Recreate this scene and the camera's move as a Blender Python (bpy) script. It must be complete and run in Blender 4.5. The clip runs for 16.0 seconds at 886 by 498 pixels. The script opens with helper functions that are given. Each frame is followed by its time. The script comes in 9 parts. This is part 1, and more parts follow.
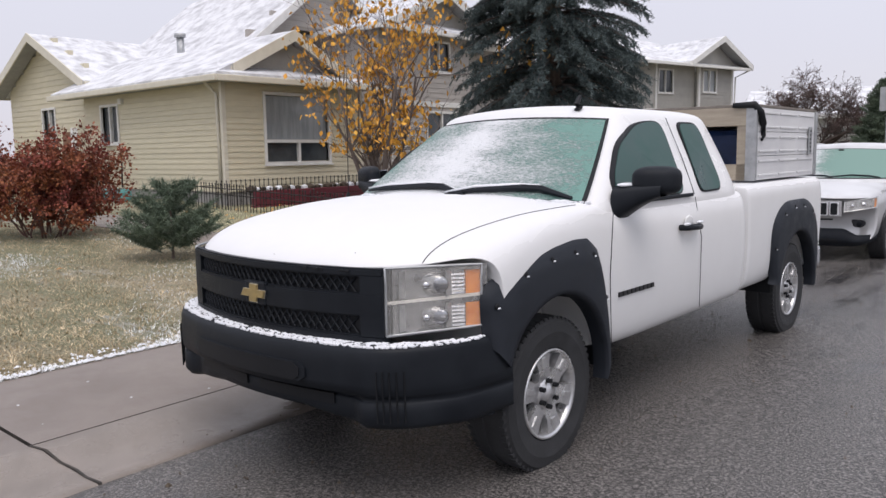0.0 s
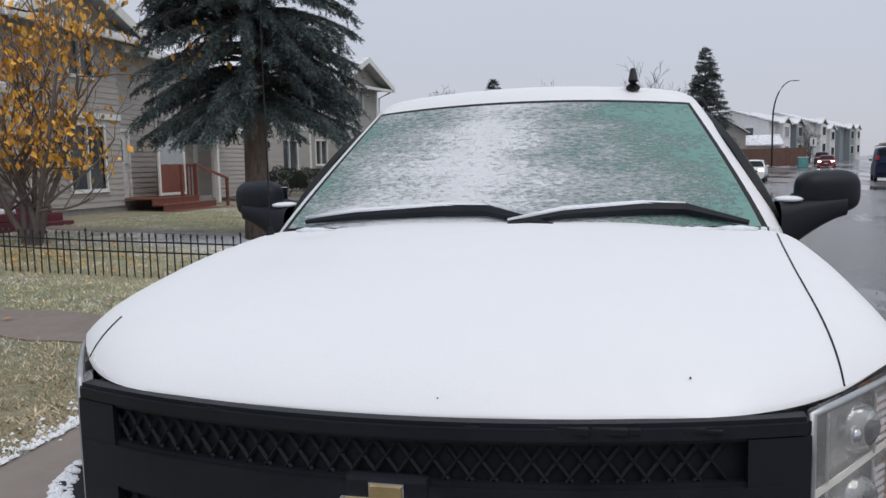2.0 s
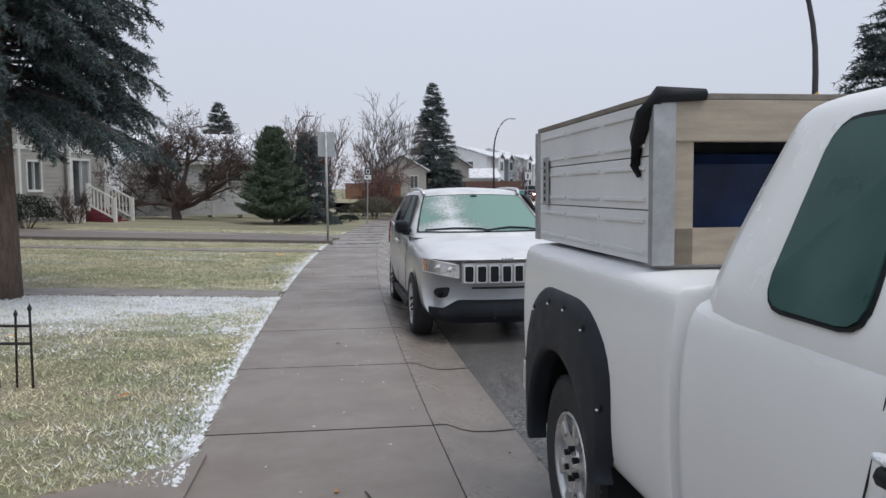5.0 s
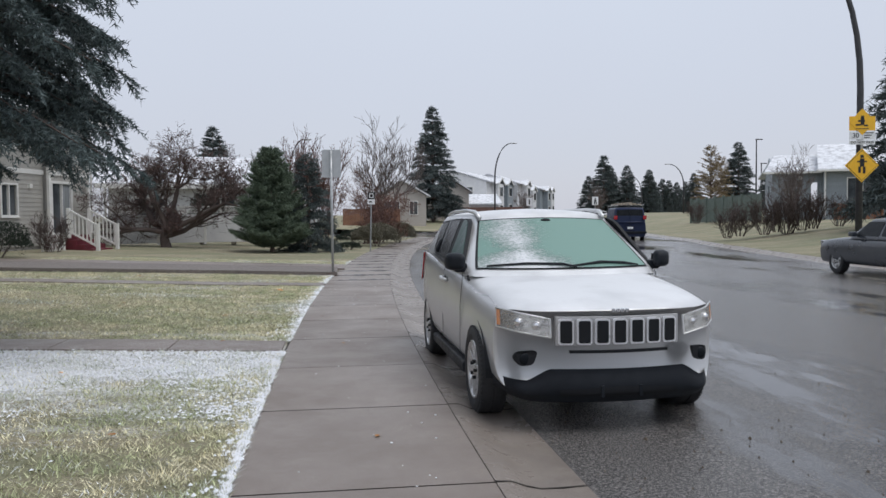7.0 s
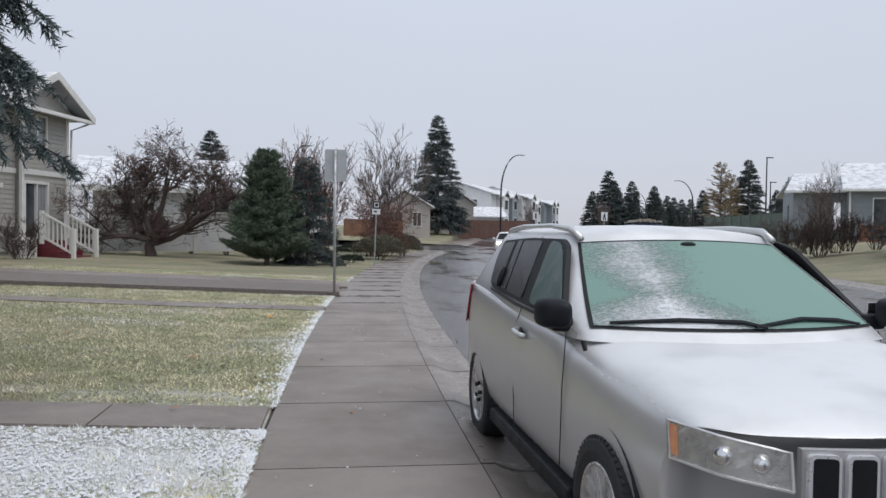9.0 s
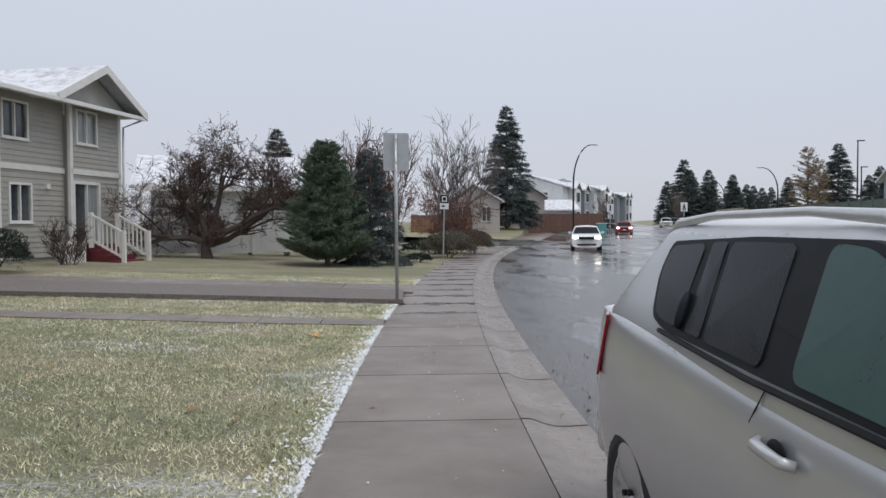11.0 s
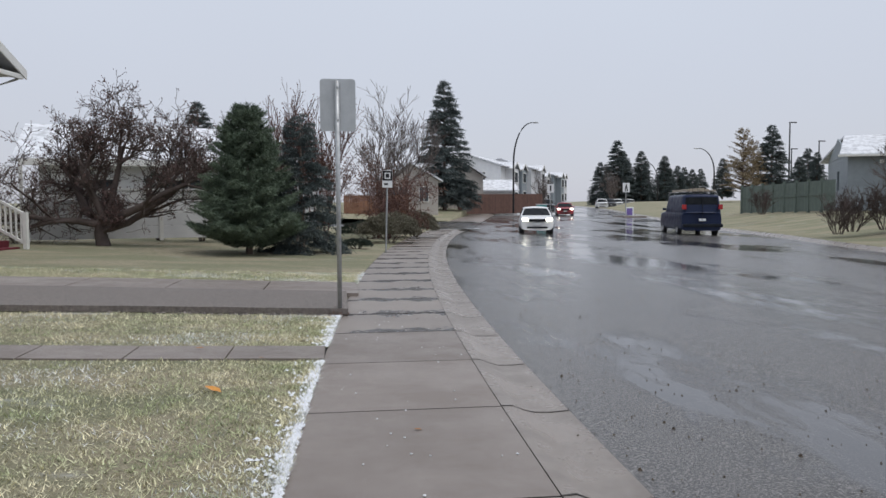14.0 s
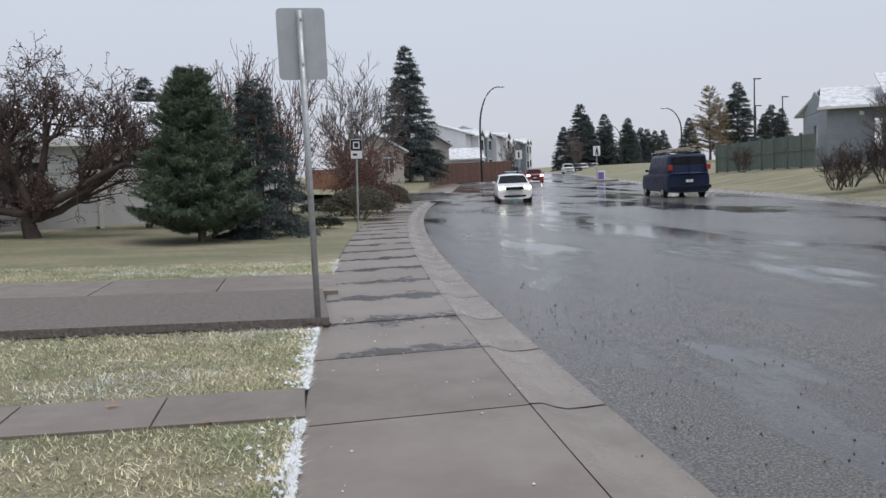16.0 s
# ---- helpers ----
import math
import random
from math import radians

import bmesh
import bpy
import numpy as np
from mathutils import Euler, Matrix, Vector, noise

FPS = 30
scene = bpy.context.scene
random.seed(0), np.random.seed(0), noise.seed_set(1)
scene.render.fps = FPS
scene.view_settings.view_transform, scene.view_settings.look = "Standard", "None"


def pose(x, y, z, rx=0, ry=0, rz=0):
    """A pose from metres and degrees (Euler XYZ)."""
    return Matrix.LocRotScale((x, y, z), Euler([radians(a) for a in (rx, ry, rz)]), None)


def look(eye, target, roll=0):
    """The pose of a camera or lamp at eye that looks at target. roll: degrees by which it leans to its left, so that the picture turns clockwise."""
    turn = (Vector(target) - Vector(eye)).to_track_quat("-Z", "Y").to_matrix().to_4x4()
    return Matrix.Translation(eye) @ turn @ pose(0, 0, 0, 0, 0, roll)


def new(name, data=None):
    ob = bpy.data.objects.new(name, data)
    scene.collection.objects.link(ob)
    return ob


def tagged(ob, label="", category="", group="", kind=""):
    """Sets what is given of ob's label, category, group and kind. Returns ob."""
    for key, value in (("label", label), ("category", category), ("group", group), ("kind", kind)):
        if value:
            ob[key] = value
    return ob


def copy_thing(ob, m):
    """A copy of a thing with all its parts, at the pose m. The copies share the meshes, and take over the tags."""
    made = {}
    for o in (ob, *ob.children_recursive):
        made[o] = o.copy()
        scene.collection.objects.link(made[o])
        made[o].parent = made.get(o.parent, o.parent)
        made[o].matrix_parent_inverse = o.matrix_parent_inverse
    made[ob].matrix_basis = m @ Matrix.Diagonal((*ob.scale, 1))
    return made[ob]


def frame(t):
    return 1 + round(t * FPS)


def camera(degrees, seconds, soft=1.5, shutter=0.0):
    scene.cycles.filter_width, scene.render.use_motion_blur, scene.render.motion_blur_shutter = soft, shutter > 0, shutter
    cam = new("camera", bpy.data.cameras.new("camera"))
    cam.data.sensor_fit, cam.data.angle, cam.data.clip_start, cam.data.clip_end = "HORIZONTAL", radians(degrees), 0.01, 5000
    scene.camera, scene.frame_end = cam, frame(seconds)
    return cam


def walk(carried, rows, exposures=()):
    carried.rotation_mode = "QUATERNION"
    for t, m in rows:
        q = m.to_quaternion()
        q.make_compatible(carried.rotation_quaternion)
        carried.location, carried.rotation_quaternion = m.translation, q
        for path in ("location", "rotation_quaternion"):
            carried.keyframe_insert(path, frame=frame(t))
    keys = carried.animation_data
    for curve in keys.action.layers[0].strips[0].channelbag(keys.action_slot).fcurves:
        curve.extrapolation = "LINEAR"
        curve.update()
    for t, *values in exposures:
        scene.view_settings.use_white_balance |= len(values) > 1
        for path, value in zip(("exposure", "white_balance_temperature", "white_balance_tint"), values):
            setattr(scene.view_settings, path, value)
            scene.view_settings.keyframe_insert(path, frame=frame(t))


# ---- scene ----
cam = camera(59.1, 16.0)
PATH = [
    (0, (3.014, -2.136, 1.57), (1.699, -0.649, 1.324), -0.9),
    (0.5, (2.306, -2.031, 1.554), (1.224, -0.363, 1.335), -1.5),
    (1, (1.666, -1.783, 1.548), (0.783, 0.0, 1.342), -1.7),
    (1.5, (1.002, -1.573, 1.536), (0.321, 0.298, 1.34), -1.7),
    (2, (0.414, -1.275, 1.522), (-0.061, 0.656, 1.311), -1.3),
    (2.5, (-0.199, -1.03, 1.483), (-0.484, 0.933, 1.225), -0.8),
    (3, (-0.76, -0.691, 1.431), (-0.87, 1.283, 1.128), -0.3),
    (3.5, (-1.206, -0.294, 1.514), (-1.158, 1.683, 1.215), 0.0),
    (4, (-1.521, 0.16, 1.57), (-1.357, 2.136, 1.305), -0.1),
    (4.5, (-1.763, 0.764, 1.579), (-1.531, 2.741, 1.379), -0.4),
    (7, (-2.274, 3.877, 1.54), (-2.014, 5.858, 1.459), -0.5),
    (7.5, (-2.309, 4.593, 1.55), (-2.047, 6.574, 1.482), 0.1),
    (8, (-2.368, 5.395, 1.576), (-2.099, 7.376, 1.521), 0.6),
    (8.5, (-2.384, 6.047, 1.572), (-2.109, 8.027, 1.523), 0.8),
    (11, (-2.26, 9.217, 1.571), (-2.171, 11.214, 1.508), -0.3),
    (11.5, (-2.36, 9.755, 1.568), (-2.315, 11.754, 1.511), -1.1),
    (12, (-2.361, 10.389, 1.565), (-2.318, 12.388, 1.507), -1.7),
    (12.5, (-2.4, 11.057, 1.561), (-2.327, 13.055, 1.5), -1.8),
    (13, (-2.385, 11.752, 1.557), (-2.249, 13.746, 1.485), -1.4),
    (13.5, (-2.422, 12.378, 1.57), (-2.219, 14.366, 1.481), -0.7),
    (14, (-2.481, 13.07, 1.578), (-2.216, 15.049, 1.465), -0.2),
    (14.5, (-2.505, 13.724, 1.578), (-2.187, 15.694, 1.44), -0.1),
    (15, (-2.55, 14.394, 1.575), (-2.203, 16.357, 1.411), -0.7),
    (15.5, (-2.528, 15.048, 1.569), (-2.168, 17.007, 1.387), -1.6),
    (16, (-2.587, 15.711, 1.57), (-2.233, 17.67, 1.381), -2.5),
]
walk(cam, [(t, look(eye, target, roll)) for t, eye, target, roll in PATH],
     [(0, 0.43, 6650, 16), (1, 0.38, 6600, 14), (2, 0.07, 6400, 11), (2.5, -0.06, 6300, 10), (3.5, 0.0, 6300, 10), (4.5, 0.19, 6350, 10), (7, 0.22, 6350, 10), (12, 0.16, 6400, 10), (16, 0.19, 6400, 10)])

# ---- world, sun ----
world = bpy.data.worlds.new("overcast")
scene.world = world
world.use_nodes = True
wn, wl = world.node_tree.nodes, world.node_tree.links
wn.clear()
w_out = wn.new("ShaderNodeOutputWorld")
w_bg = wn.new("ShaderNodeBackground")
w_sky = wn.new("ShaderNodeTexSky")
w_sky.sky_type = "NISHITA"
w_sky.sun_disc = False
w_sky.sun_elevation, w_sky.sun_rotation = radians(38), radians(200)
w_geo = wn.new("ShaderNodeTexCoord")
w_sep = wn.new("ShaderNodeSeparateXYZ")
w_noise = wn.new("ShaderNodeTexNoise")
w_noise.inputs["Scale"].default_value = 1.6
w_noise.inputs["Detail"].default_value = 3
w_ramp = wn.new("ShaderNodeValToRGB")
w_ramp.color_ramp.elements[0].position, w_ramp.color_ramp.elements[0].color = 0.0, (0.46, 0.46, 0.515, 1)
w_ramp.color_ramp.elements[1].position, w_ramp.color_ramp.elements[1].color = 0.5, (0.575, 0.62, 0.695, 1)
mid = w_ramp.color_ramp.elements.new(0.16)
mid.color = (0.495, 0.51, 0.57, 1)
w_add = wn.new("ShaderNodeMath")
w_add.operation = "MULTIPLY_ADD"
w_add.inputs[1].default_value = 0.16
w_mix = wn.new("ShaderNodeMix")
w_mix.data_type = "RGBA"
w_mix.inputs[0].default_value = 0.008
wl.new(w_geo.outputs["Generated"], w_sep.inputs[0])
wl.new(w_geo.outputs["Generated"], w_noise.inputs["Vector"])
wl.new(w_noise.outputs[0], w_add.inputs[0])
wl.new(w_sep.outputs[2], w_add.inputs[2])
wl.new(w_add.outputs[0], w_ramp.inputs[0])
wl.new(w_ramp.outputs[0], w_mix.inputs[6])
wl.new(w_sky.outputs[0], w_mix.inputs[7])
wl.new(w_mix.outputs[2], w_bg.inputs[0])
w_bg.inputs[1].default_value = 1.0
wl.new(w_bg.outputs[0], w_out.inputs[0])

sun_data = bpy.data.lights.new("sun", "SUN")
sun_data.energy, sun_data.angle, sun_data.color = 1.35, radians(45), (1.0, 0.96, 0.91)
sun = new("sun", sun_data)
sun.matrix_world = look((8, -6, 22), (0, 0, 0))

# ---- materials ----
MATS = {}


def mat(name, col, col2=None, scale=4.0, rough=0.5, rough2=None, metal=0.0, bump=0.0, bscale=60.0, rnd=0.0, stretch=(1, 1, 1), coat=0.0,
        trans=0.0, grain=0.12, lo=0.35, hi=0.65, emit=0.0, island=0.0, world_space=False):
    """A procedural surface: two colours by a broad noise, fine grain, bump, random shift per piece."""
    m = bpy.data.materials.new(name)
    m.use_nodes = True
    n, l = m.node_tree.nodes, m.node_tree.links
    b = n["Principled BSDF"]
    tc = n.new("ShaderNodeTexCoord")
    mp = n.new("ShaderNodeMapping")
    mp.inputs["Scale"].default_value = stretch
    if world_space:
        g = n.new("ShaderNodeNewGeometry")
        l.new(g.outputs["Position"], mp.inputs[0])
    else:
        l.new(tc.outputs["Object"], mp.inputs[0])
    n1 = n.new("ShaderNodeTexNoise")
    n1.inputs["Scale"].default_value, n1.inputs["Detail"].default_value, n1.inputs["Roughness"].default_value = scale, 6, 0.62
    l.new(mp.outputs[0], n1.inputs["Vector"])
    mr = n.new("ShaderNodeMapRange")
    mr.inputs[1].default_value, mr.inputs[2].default_value = lo, hi
    l.new(n1.outputs[0], mr.inputs[0])
    mx = n.new("ShaderNodeMix")
    mx.data_type = "RGBA"
    mx.inputs[6].default_value = (*col, 1)
    mx.inputs[7].default_value = (*(col2 or tuple(c * 0.82 for c in col)), 1)
    l.new(mr.outputs[0], mx.inputs[0])
    n2 = n.new("ShaderNodeTexNoise")
    n2.inputs["Scale"].default_value, n2.inputs["Detail"].default_value = bscale, 3
    l.new(mp.outputs[0], n2.inputs["Vector"])
    hsv = n.new("ShaderNodeHueSaturation")
    val = n.new("ShaderNodeMath")
    val.operation = "MULTIPLY_ADD"
    val.inputs[1].default_value, val.inputs[2].default_value = 2 * grain, 1 - grain
    l.new(n2.outputs[0], val.inputs[0])
    last = val.outputs[0]
    for amount, node, out in ((rnd, "ShaderNodeObjectInfo", "Random"), (island, "ShaderNodeNewGeometry", "Random Per Island")):
        if amount:
            src = n.new(node)
            ad = n.new("ShaderNodeMath")
            ad.operation = "MULTIPLY_ADD"
            ad.inputs[1].default_value, ad.inputs[2].default_value = 2 * amount, 1 - amount
            l.new(src.outputs[out], ad.inputs[0])
            mu = n.new("ShaderNodeMath")
            mu.operation = "MULTIPLY"
            l.new(last, mu.inputs[0])
            l.new(ad.outputs[0], mu.inputs[1])
            last = mu.outputs[0]
    l.new(last, hsv.inputs["Value"])
    l.new(mx.outputs[2], hsv.inputs["Color"])
    l.new(hsv.outputs[0], b.inputs["Base Color"])
    b.inputs["Roughness"].default_value = rough
    if rough2 is not None:
        rr = n.new("ShaderNodeMapRange")
        rr.inputs[1].default_value, rr.inputs[2].default_value, rr.inputs[3].default_value, rr.inputs[4].default_value = lo, hi, rough, rough2
        l.new(n1.outputs[0], rr.inputs[0])
        l.new(rr.outputs[0], b.inputs["Roughness"])
    b.inputs["Metallic"].default_value = metal
    b.inputs["Coat Weight"].default_value = coat
    b.inputs["Transmission Weight"].default_value = trans
    if emit:
        b.inputs["Emission Color"].default_value = (*col, 1)
        b.inputs["Emission Strength"].default_value = emit
    if bump:
        bp = n.new("ShaderNodeBump")
        bp.inputs["Strength"].default_value, bp.inputs["Distance"].default_value = bump, 0.02
        l.new(n2.outputs[0], bp.inputs["Height"])
        l.new(bp.outputs[0], b.inputs["Normal"])
    MATS[name] = m
    return m


PAINT = mat("white_paint_dusted", (0.80, 0.80, 0.80), (0.72, 0.72, 0.73), 1.6, 0.32, 0.55, coat=0.25, grain=0.02, bump=0.03, bscale=300)
SNOW = mat("thin_snow", (0.86, 0.87, 0.90), (0.78, 0.80, 0.84), 9, 0.75, bump=0.5, bscale=160, grain=0.06)
SILVER = mat("silver_paint", (0.66, 0.66, 0.66), (0.58, 0.58, 0.58), 2.2, 0.30, 0.45, metal=0.55, coat=0.5, grain=0.04, bscale=400, bump=0.05)
NAVY = mat("navy_paint", (0.007, 0.015, 0.050), (0.011, 0.021, 0.060), 3, 0.3, 0.45, coat=0.0, grain=0.05)
DARKCAR = mat("dark_grey_paint", (0.03, 0.035, 0.045), (0.05, 0.055, 0.065), 3, 0.25, 0.4, coat=0.6, grain=0.05)
RED = mat("red_paint", (0.35, 0.02, 0.03), (0.25, 0.015, 0.02), 3, 0.3, coat=0.5)
PLASTIC = mat("black_textured_plastic", (0.008, 0.010, 0.014), (0.015, 0.018, 0.023), 5, 0.42, 0.6, bump=0.12, bscale=500, grain=0.15)
FLARE = mat("black_flare_plastic", (0.014, 0.017, 0.023), (0.024, 0.028, 0.036), 7, 0.45, 0.65, bump=0.15, bscale=450)
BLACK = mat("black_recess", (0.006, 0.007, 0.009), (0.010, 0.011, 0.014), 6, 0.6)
RUBBER = mat("worn_tyre_rubber", (0.018, 0.019, 0.021), (0.034, 0.035, 0.038), 14, 0.65, 0.85, bump=0.2, bscale=180)
ALLOY = mat("dirty_alloy", (0.72, 0.72, 0.72), (0.50, 0.50, 0.51), 12, 0.24, 0.42, metal=0.8, grain=0.1)
CHROME = mat("chrome", (0.75, 0.75, 0.77), (0.6, 0.6, 0.62), 20, 0.12, 0.25, metal=1.0, grain=0.03)
BRIGHT = mat("bright_trim", (0.80, 0.80, 0.82), (0.70, 0.70, 0.72), 12, 0.25, 0.4, metal=0.4, grain=0.04)
GOLD = mat("gold_emblem", (0.55, 0.42, 0.20), (0.42, 0.32, 0.16), 25, 0.3, 0.45, metal=0.7)
AMBER = mat("amber_lens", (0.85, 0.28, 0.02), (0.70, 0.20, 0.01), 40, 0.15, grain=0.2, bscale=120)
REDLENS = mat("red_lens", (0.45, 0.01, 0.02), (0.30, 0.005, 0.01), 30, 0.12, coat=0.6, grain=0.2, bscale=150)
REFLECTOR = mat("lamp_reflector", (0.62, 0.62, 0.62), (0.26, 0.26, 0.27), 14, 0.14, 0.3, metal=0.9, bump=0.3, bscale=30)
LENS = mat("clear_hazy_lens", (0.86, 0.85, 0.82), (0.76, 0.75, 0.72), 12, 0.10, 0.22, trans=0.80, grain=0.05)
GLASS = mat("tinted_car_glass", (0.022, 0.062, 0.056), (0.040, 0.095, 0.085), 3, 0.25, 0.5, coat=0.0, grain=0.1, bscale=200)
DARKGLASS = mat("black_privacy_glass", (0.008, 0.010, 0.013), (0.016, 0.018, 0.02), 4, 0.08, 0.2, bump=0.1, bscale=120)
FROSTGLASS = mat("frosted_green_glass", (0.030, 0.072, 0.064), (0.055, 0.11, 0.098), 6, 0.25, 0.5, grain=0.15, bscale=200)
CONCRETE = mat("damp_concrete", (0.245, 0.205, 0.180), (0.195, 0.163, 0.143), 1.3, 0.28, 0.55, bump=0.25, bscale=220, rnd=0.07, grain=0.12, world_space=True)
WETCONC = mat("wet_concrete", (0.21, 0.18, 0.16), (0.25, 0.215, 0.19), 1.1, 0.16, 0.42, bump=0.2, bscale=220, rnd=0.12, grain=0.12, world_space=True)
GUTTER = mat("wet_gutter_concrete", (0.29, 0.25, 0.22), (0.20, 0.172, 0.152), 1.6, 0.18, 0.45, bump=0.3, bscale=200, grain=0.14, world_space=True)
JOINTM = mat("dark_joint", (0.030, 0.026, 0.022), (0.055, 0.045, 0.038), 9, 0.7, world_space=True)
SOIL = mat("damp_soil", (0.060, 0.045, 0.034), (0.11, 0.085, 0.06), 8, 0.85, bump=0.8, bscale=60)
CONCWALL = mat("parged_concrete", (0.36, 0.35, 0.33), (0.28, 0.27, 0.26), 3, 0.8, bump=0.3, bscale=80)
CREAM = mat("cream_vinyl_siding", (0.66, 0.60, 0.44), (0.60, 0.545, 0.40), 2.0, 0.55, rnd=0.04, grain=0.04, stretch=(1, 1, 6))
BEIGE = mat("beige_vinyl_siding", (0.43, 0.395, 0.36), (0.38, 0.35, 0.32), 2.0, 0.55, rnd=0.04, grain=0.04, stretch=(1, 1, 6))
TAUPE = mat("taupe_vinyl_siding", (0.40, 0.385, 0.35), (0.35, 0.335, 0.305), 2.0, 0.55, rnd=0.04, grain=0.04)
GREYBLUE = mat("grey_vinyl_siding", (0.27, 0.30, 0.32), (0.23, 0.26, 0.28), 2.0, 0.55, rnd=0.05, grain=0.04)
WHITEWALL = mat("white_vinyl_wall", (0.72, 0.72, 0.72), (0.64, 0.64, 0.65), 2.0, 0.6, rnd=0.04, grain=0.05)
TRIM = mat("white_trim", (0.76, 0.75, 0.72), (0.68, 0.67, 0.64), 4, 0.5, grain=0.05)
CREAMTRIM = mat("cream_trim", (0.70, 0.66, 0.55), (0.63, 0.59, 0.49), 4, 0.5, grain=0.05)
SOFFIT = mat("grey_soffit", (0.36, 0.36, 0.36), (0.30, 0.30, 0.30), 4, 0.6)
ROOF = mat("snow_dusted_shingles", (0.74, 0.75, 0.78), (0.34, 0.34, 0.36), 2.2, 0.8, bump=0.5, bscale=45, lo=0.42, hi=0.75, grain=0.12, stretch=(1, 1, 1))
WINGLASS = mat("house_window_glass", (0.035, 0.042, 0.048), (0.09, 0.10, 0.11), 0.9, 0.06, 0.12, coat=0.2, grain=0.05)
CURTAIN = mat("pale_curtain_behind_glass", (0.34, 0.36, 0.37), (0.24, 0.26, 0.27), 2.5, 0.2, coat=0.8, stretch=(1, 4, 0.4))
WHITEDOOR = mat("white_door_paint", (0.74, 0.74, 0.73), (0.66, 0.66, 0.66), 4, 0.4, grain=0.04)
DECK = mat("red_stained_deck", (0.21, 0.07, 0.045), (0.15, 0.05, 0.035), 4, 0.6, rnd=0.12, stretch=(1, 6, 1), bump=0.2)
BURGUNDY = mat("burgundy_stained_wood", (0.14, 0.018, 0.03), (0.10, 0.014, 0.022), 4, 0.55, rnd=0.1)
CEDAR = mat("weathered_cedar", (0.25, 0.115, 0.065), (0.18, 0.085, 0.05), 3, 0.7, rnd=0.15, stretch=(4, 4, 0.5), bump=0.25)
BROWNFENCE = mat("brown_fence_boards", (0.16, 0.085, 0.065), (0.12, 0.065, 0.05), 3, 0.7, rnd=0.12)
GREENFENCE = mat("grey_green_fence_boards", (0.145, 0.180, 0.155), (0.12, 0.15, 0.13), 3, 0.7, rnd=0.1)
GREYWOOD = mat("grey_weathered_wood", (0.27, 0.235, 0.20), (0.20, 0.175, 0.15), 5, 0.8, rnd=0.12, stretch=(6, 1, 6), bump=0.3)
PLY = mat("bare_plywood", (0.42, 0.36, 0.28), (0.33, 0.28, 0.22), 4, 0.7, stretch=(1, 1, 8), bump=0.1)
IRON = mat("black_wrought_iron", (0.012, 0.012, 0.013), (0.03, 0.028, 0.026), 20, 0.5, metal=0.3)
GALV = mat("galvanised_steel", (0.46, 0.47, 0.48), (0.36, 0.37, 0.38), 12, 0.4, 0.55, metal=0.6)
SIGNBACK = mat("aluminium_sign_back", (0.50, 0.52, 0.54), (0.43, 0.45, 0.47), 5, 0.45, metal=0.35, grain=0.05)
LAMPPOLE = mat("dark_lamp_pole", (0.045, 0.045, 0.05), (0.065, 0.065, 0.07), 8, 0.5, metal=0.3)
YELLOWSIGN = mat("yellow_sign_sheeting", (0.85, 0.48, 0.02), (0.78, 0.43, 0.02), 6, 0.4, grain=0.03)
WHITESIGN = mat("white_sign_sheeting", (0.78, 0.79, 0.80), (0.72, 0.73, 0.74), 6, 0.4, grain=0.03)
SIGNBLACK = mat("sign_black", (0.012, 0.012, 0.014), None, 6, 0.45)
PURPLE = mat("purple_band", (0.20, 0.14, 0.42), None, 6, 0.5)
TEAL = mat("teal_enamel", (0.12, 0.36, 0.36), None, 6, 0.5)
BARK = mat("grey_brown_bark", (0.115, 0.082, 0.066), (0.19, 0.145, 0.12), 7, 0.9, bump=1.0, bscale=28, stretch=(3, 3, 0.6), grain=0.25)
TWIG = mat("dark_twig_bark", (0.075, 0.055, 0.050), (0.11, 0.085, 0.075), 6, 0.9, grain=0.2)
GREYTWIG = mat("grey_twig_bark", (0.13, 0.105, 0.095), (0.17, 0.14, 0.13), 6, 0.9, grain=0.2)
REDTWIG = mat("red_brown_twigs", (0.115, 0.060, 0.052), (0.15, 0.085, 0.07), 6, 0.9, grain=0.2)
SPRUCE = mat("blue_spruce_needles", (0.050, 0.074, 0.075), (0.12, 0.155, 0.155), 1.6, 0.65, island=0.45, grain=0.15)
FARSPRUCE = mat("far_spruce_needles", (0.062, 0.082, 0.082), (0.095, 0.115, 0.112), 0.8, 0.75, island=0.35)
PINE = mat("green_pine_needles", (0.080, 0.115, 0.075), (0.13, 0.17, 0.115), 1.6, 0.65, island=0.45)
JUNIPER = mat("dark_cedar_foliage", (0.012, 0.022, 0.014), (0.022, 0.034, 0.02), 3, 0.75, island=0.4)
SHRUB = mat("olive_shrub_foliage", (0.13, 0.122, 0.085), (0.18, 0.165, 0.12), 3, 0.8, island=0.4)
YLEAF = mat("yellow_autumn_leaves", (0.78, 0.43, 0.06), (0.60, 0.27, 0.035), 3, 0.6, island=0.4)
RLEAF = mat("red_autumn_leaves", (0.20, 0.035, 0.03), (0.26, 0.09, 0.03), 2, 0.7, island=0.5)
DRYLEAF = mat("dry_brown_leaves", (0.12, 0.060, 0.045), (0.17, 0.085, 0.055), 4, 0.8, island=0.4)
CRABLEAF = mat("withered_purple_brown_leaves", (0.105, 0.062, 0.058), (0.15, 0.095, 0.085), 4, 0.8, island=0.4)
LARCH = mat("pale_larch_needles", (0.26, 0.20, 0.12), (0.20, 0.15, 0.09), 2, 0.8, island=0.35)
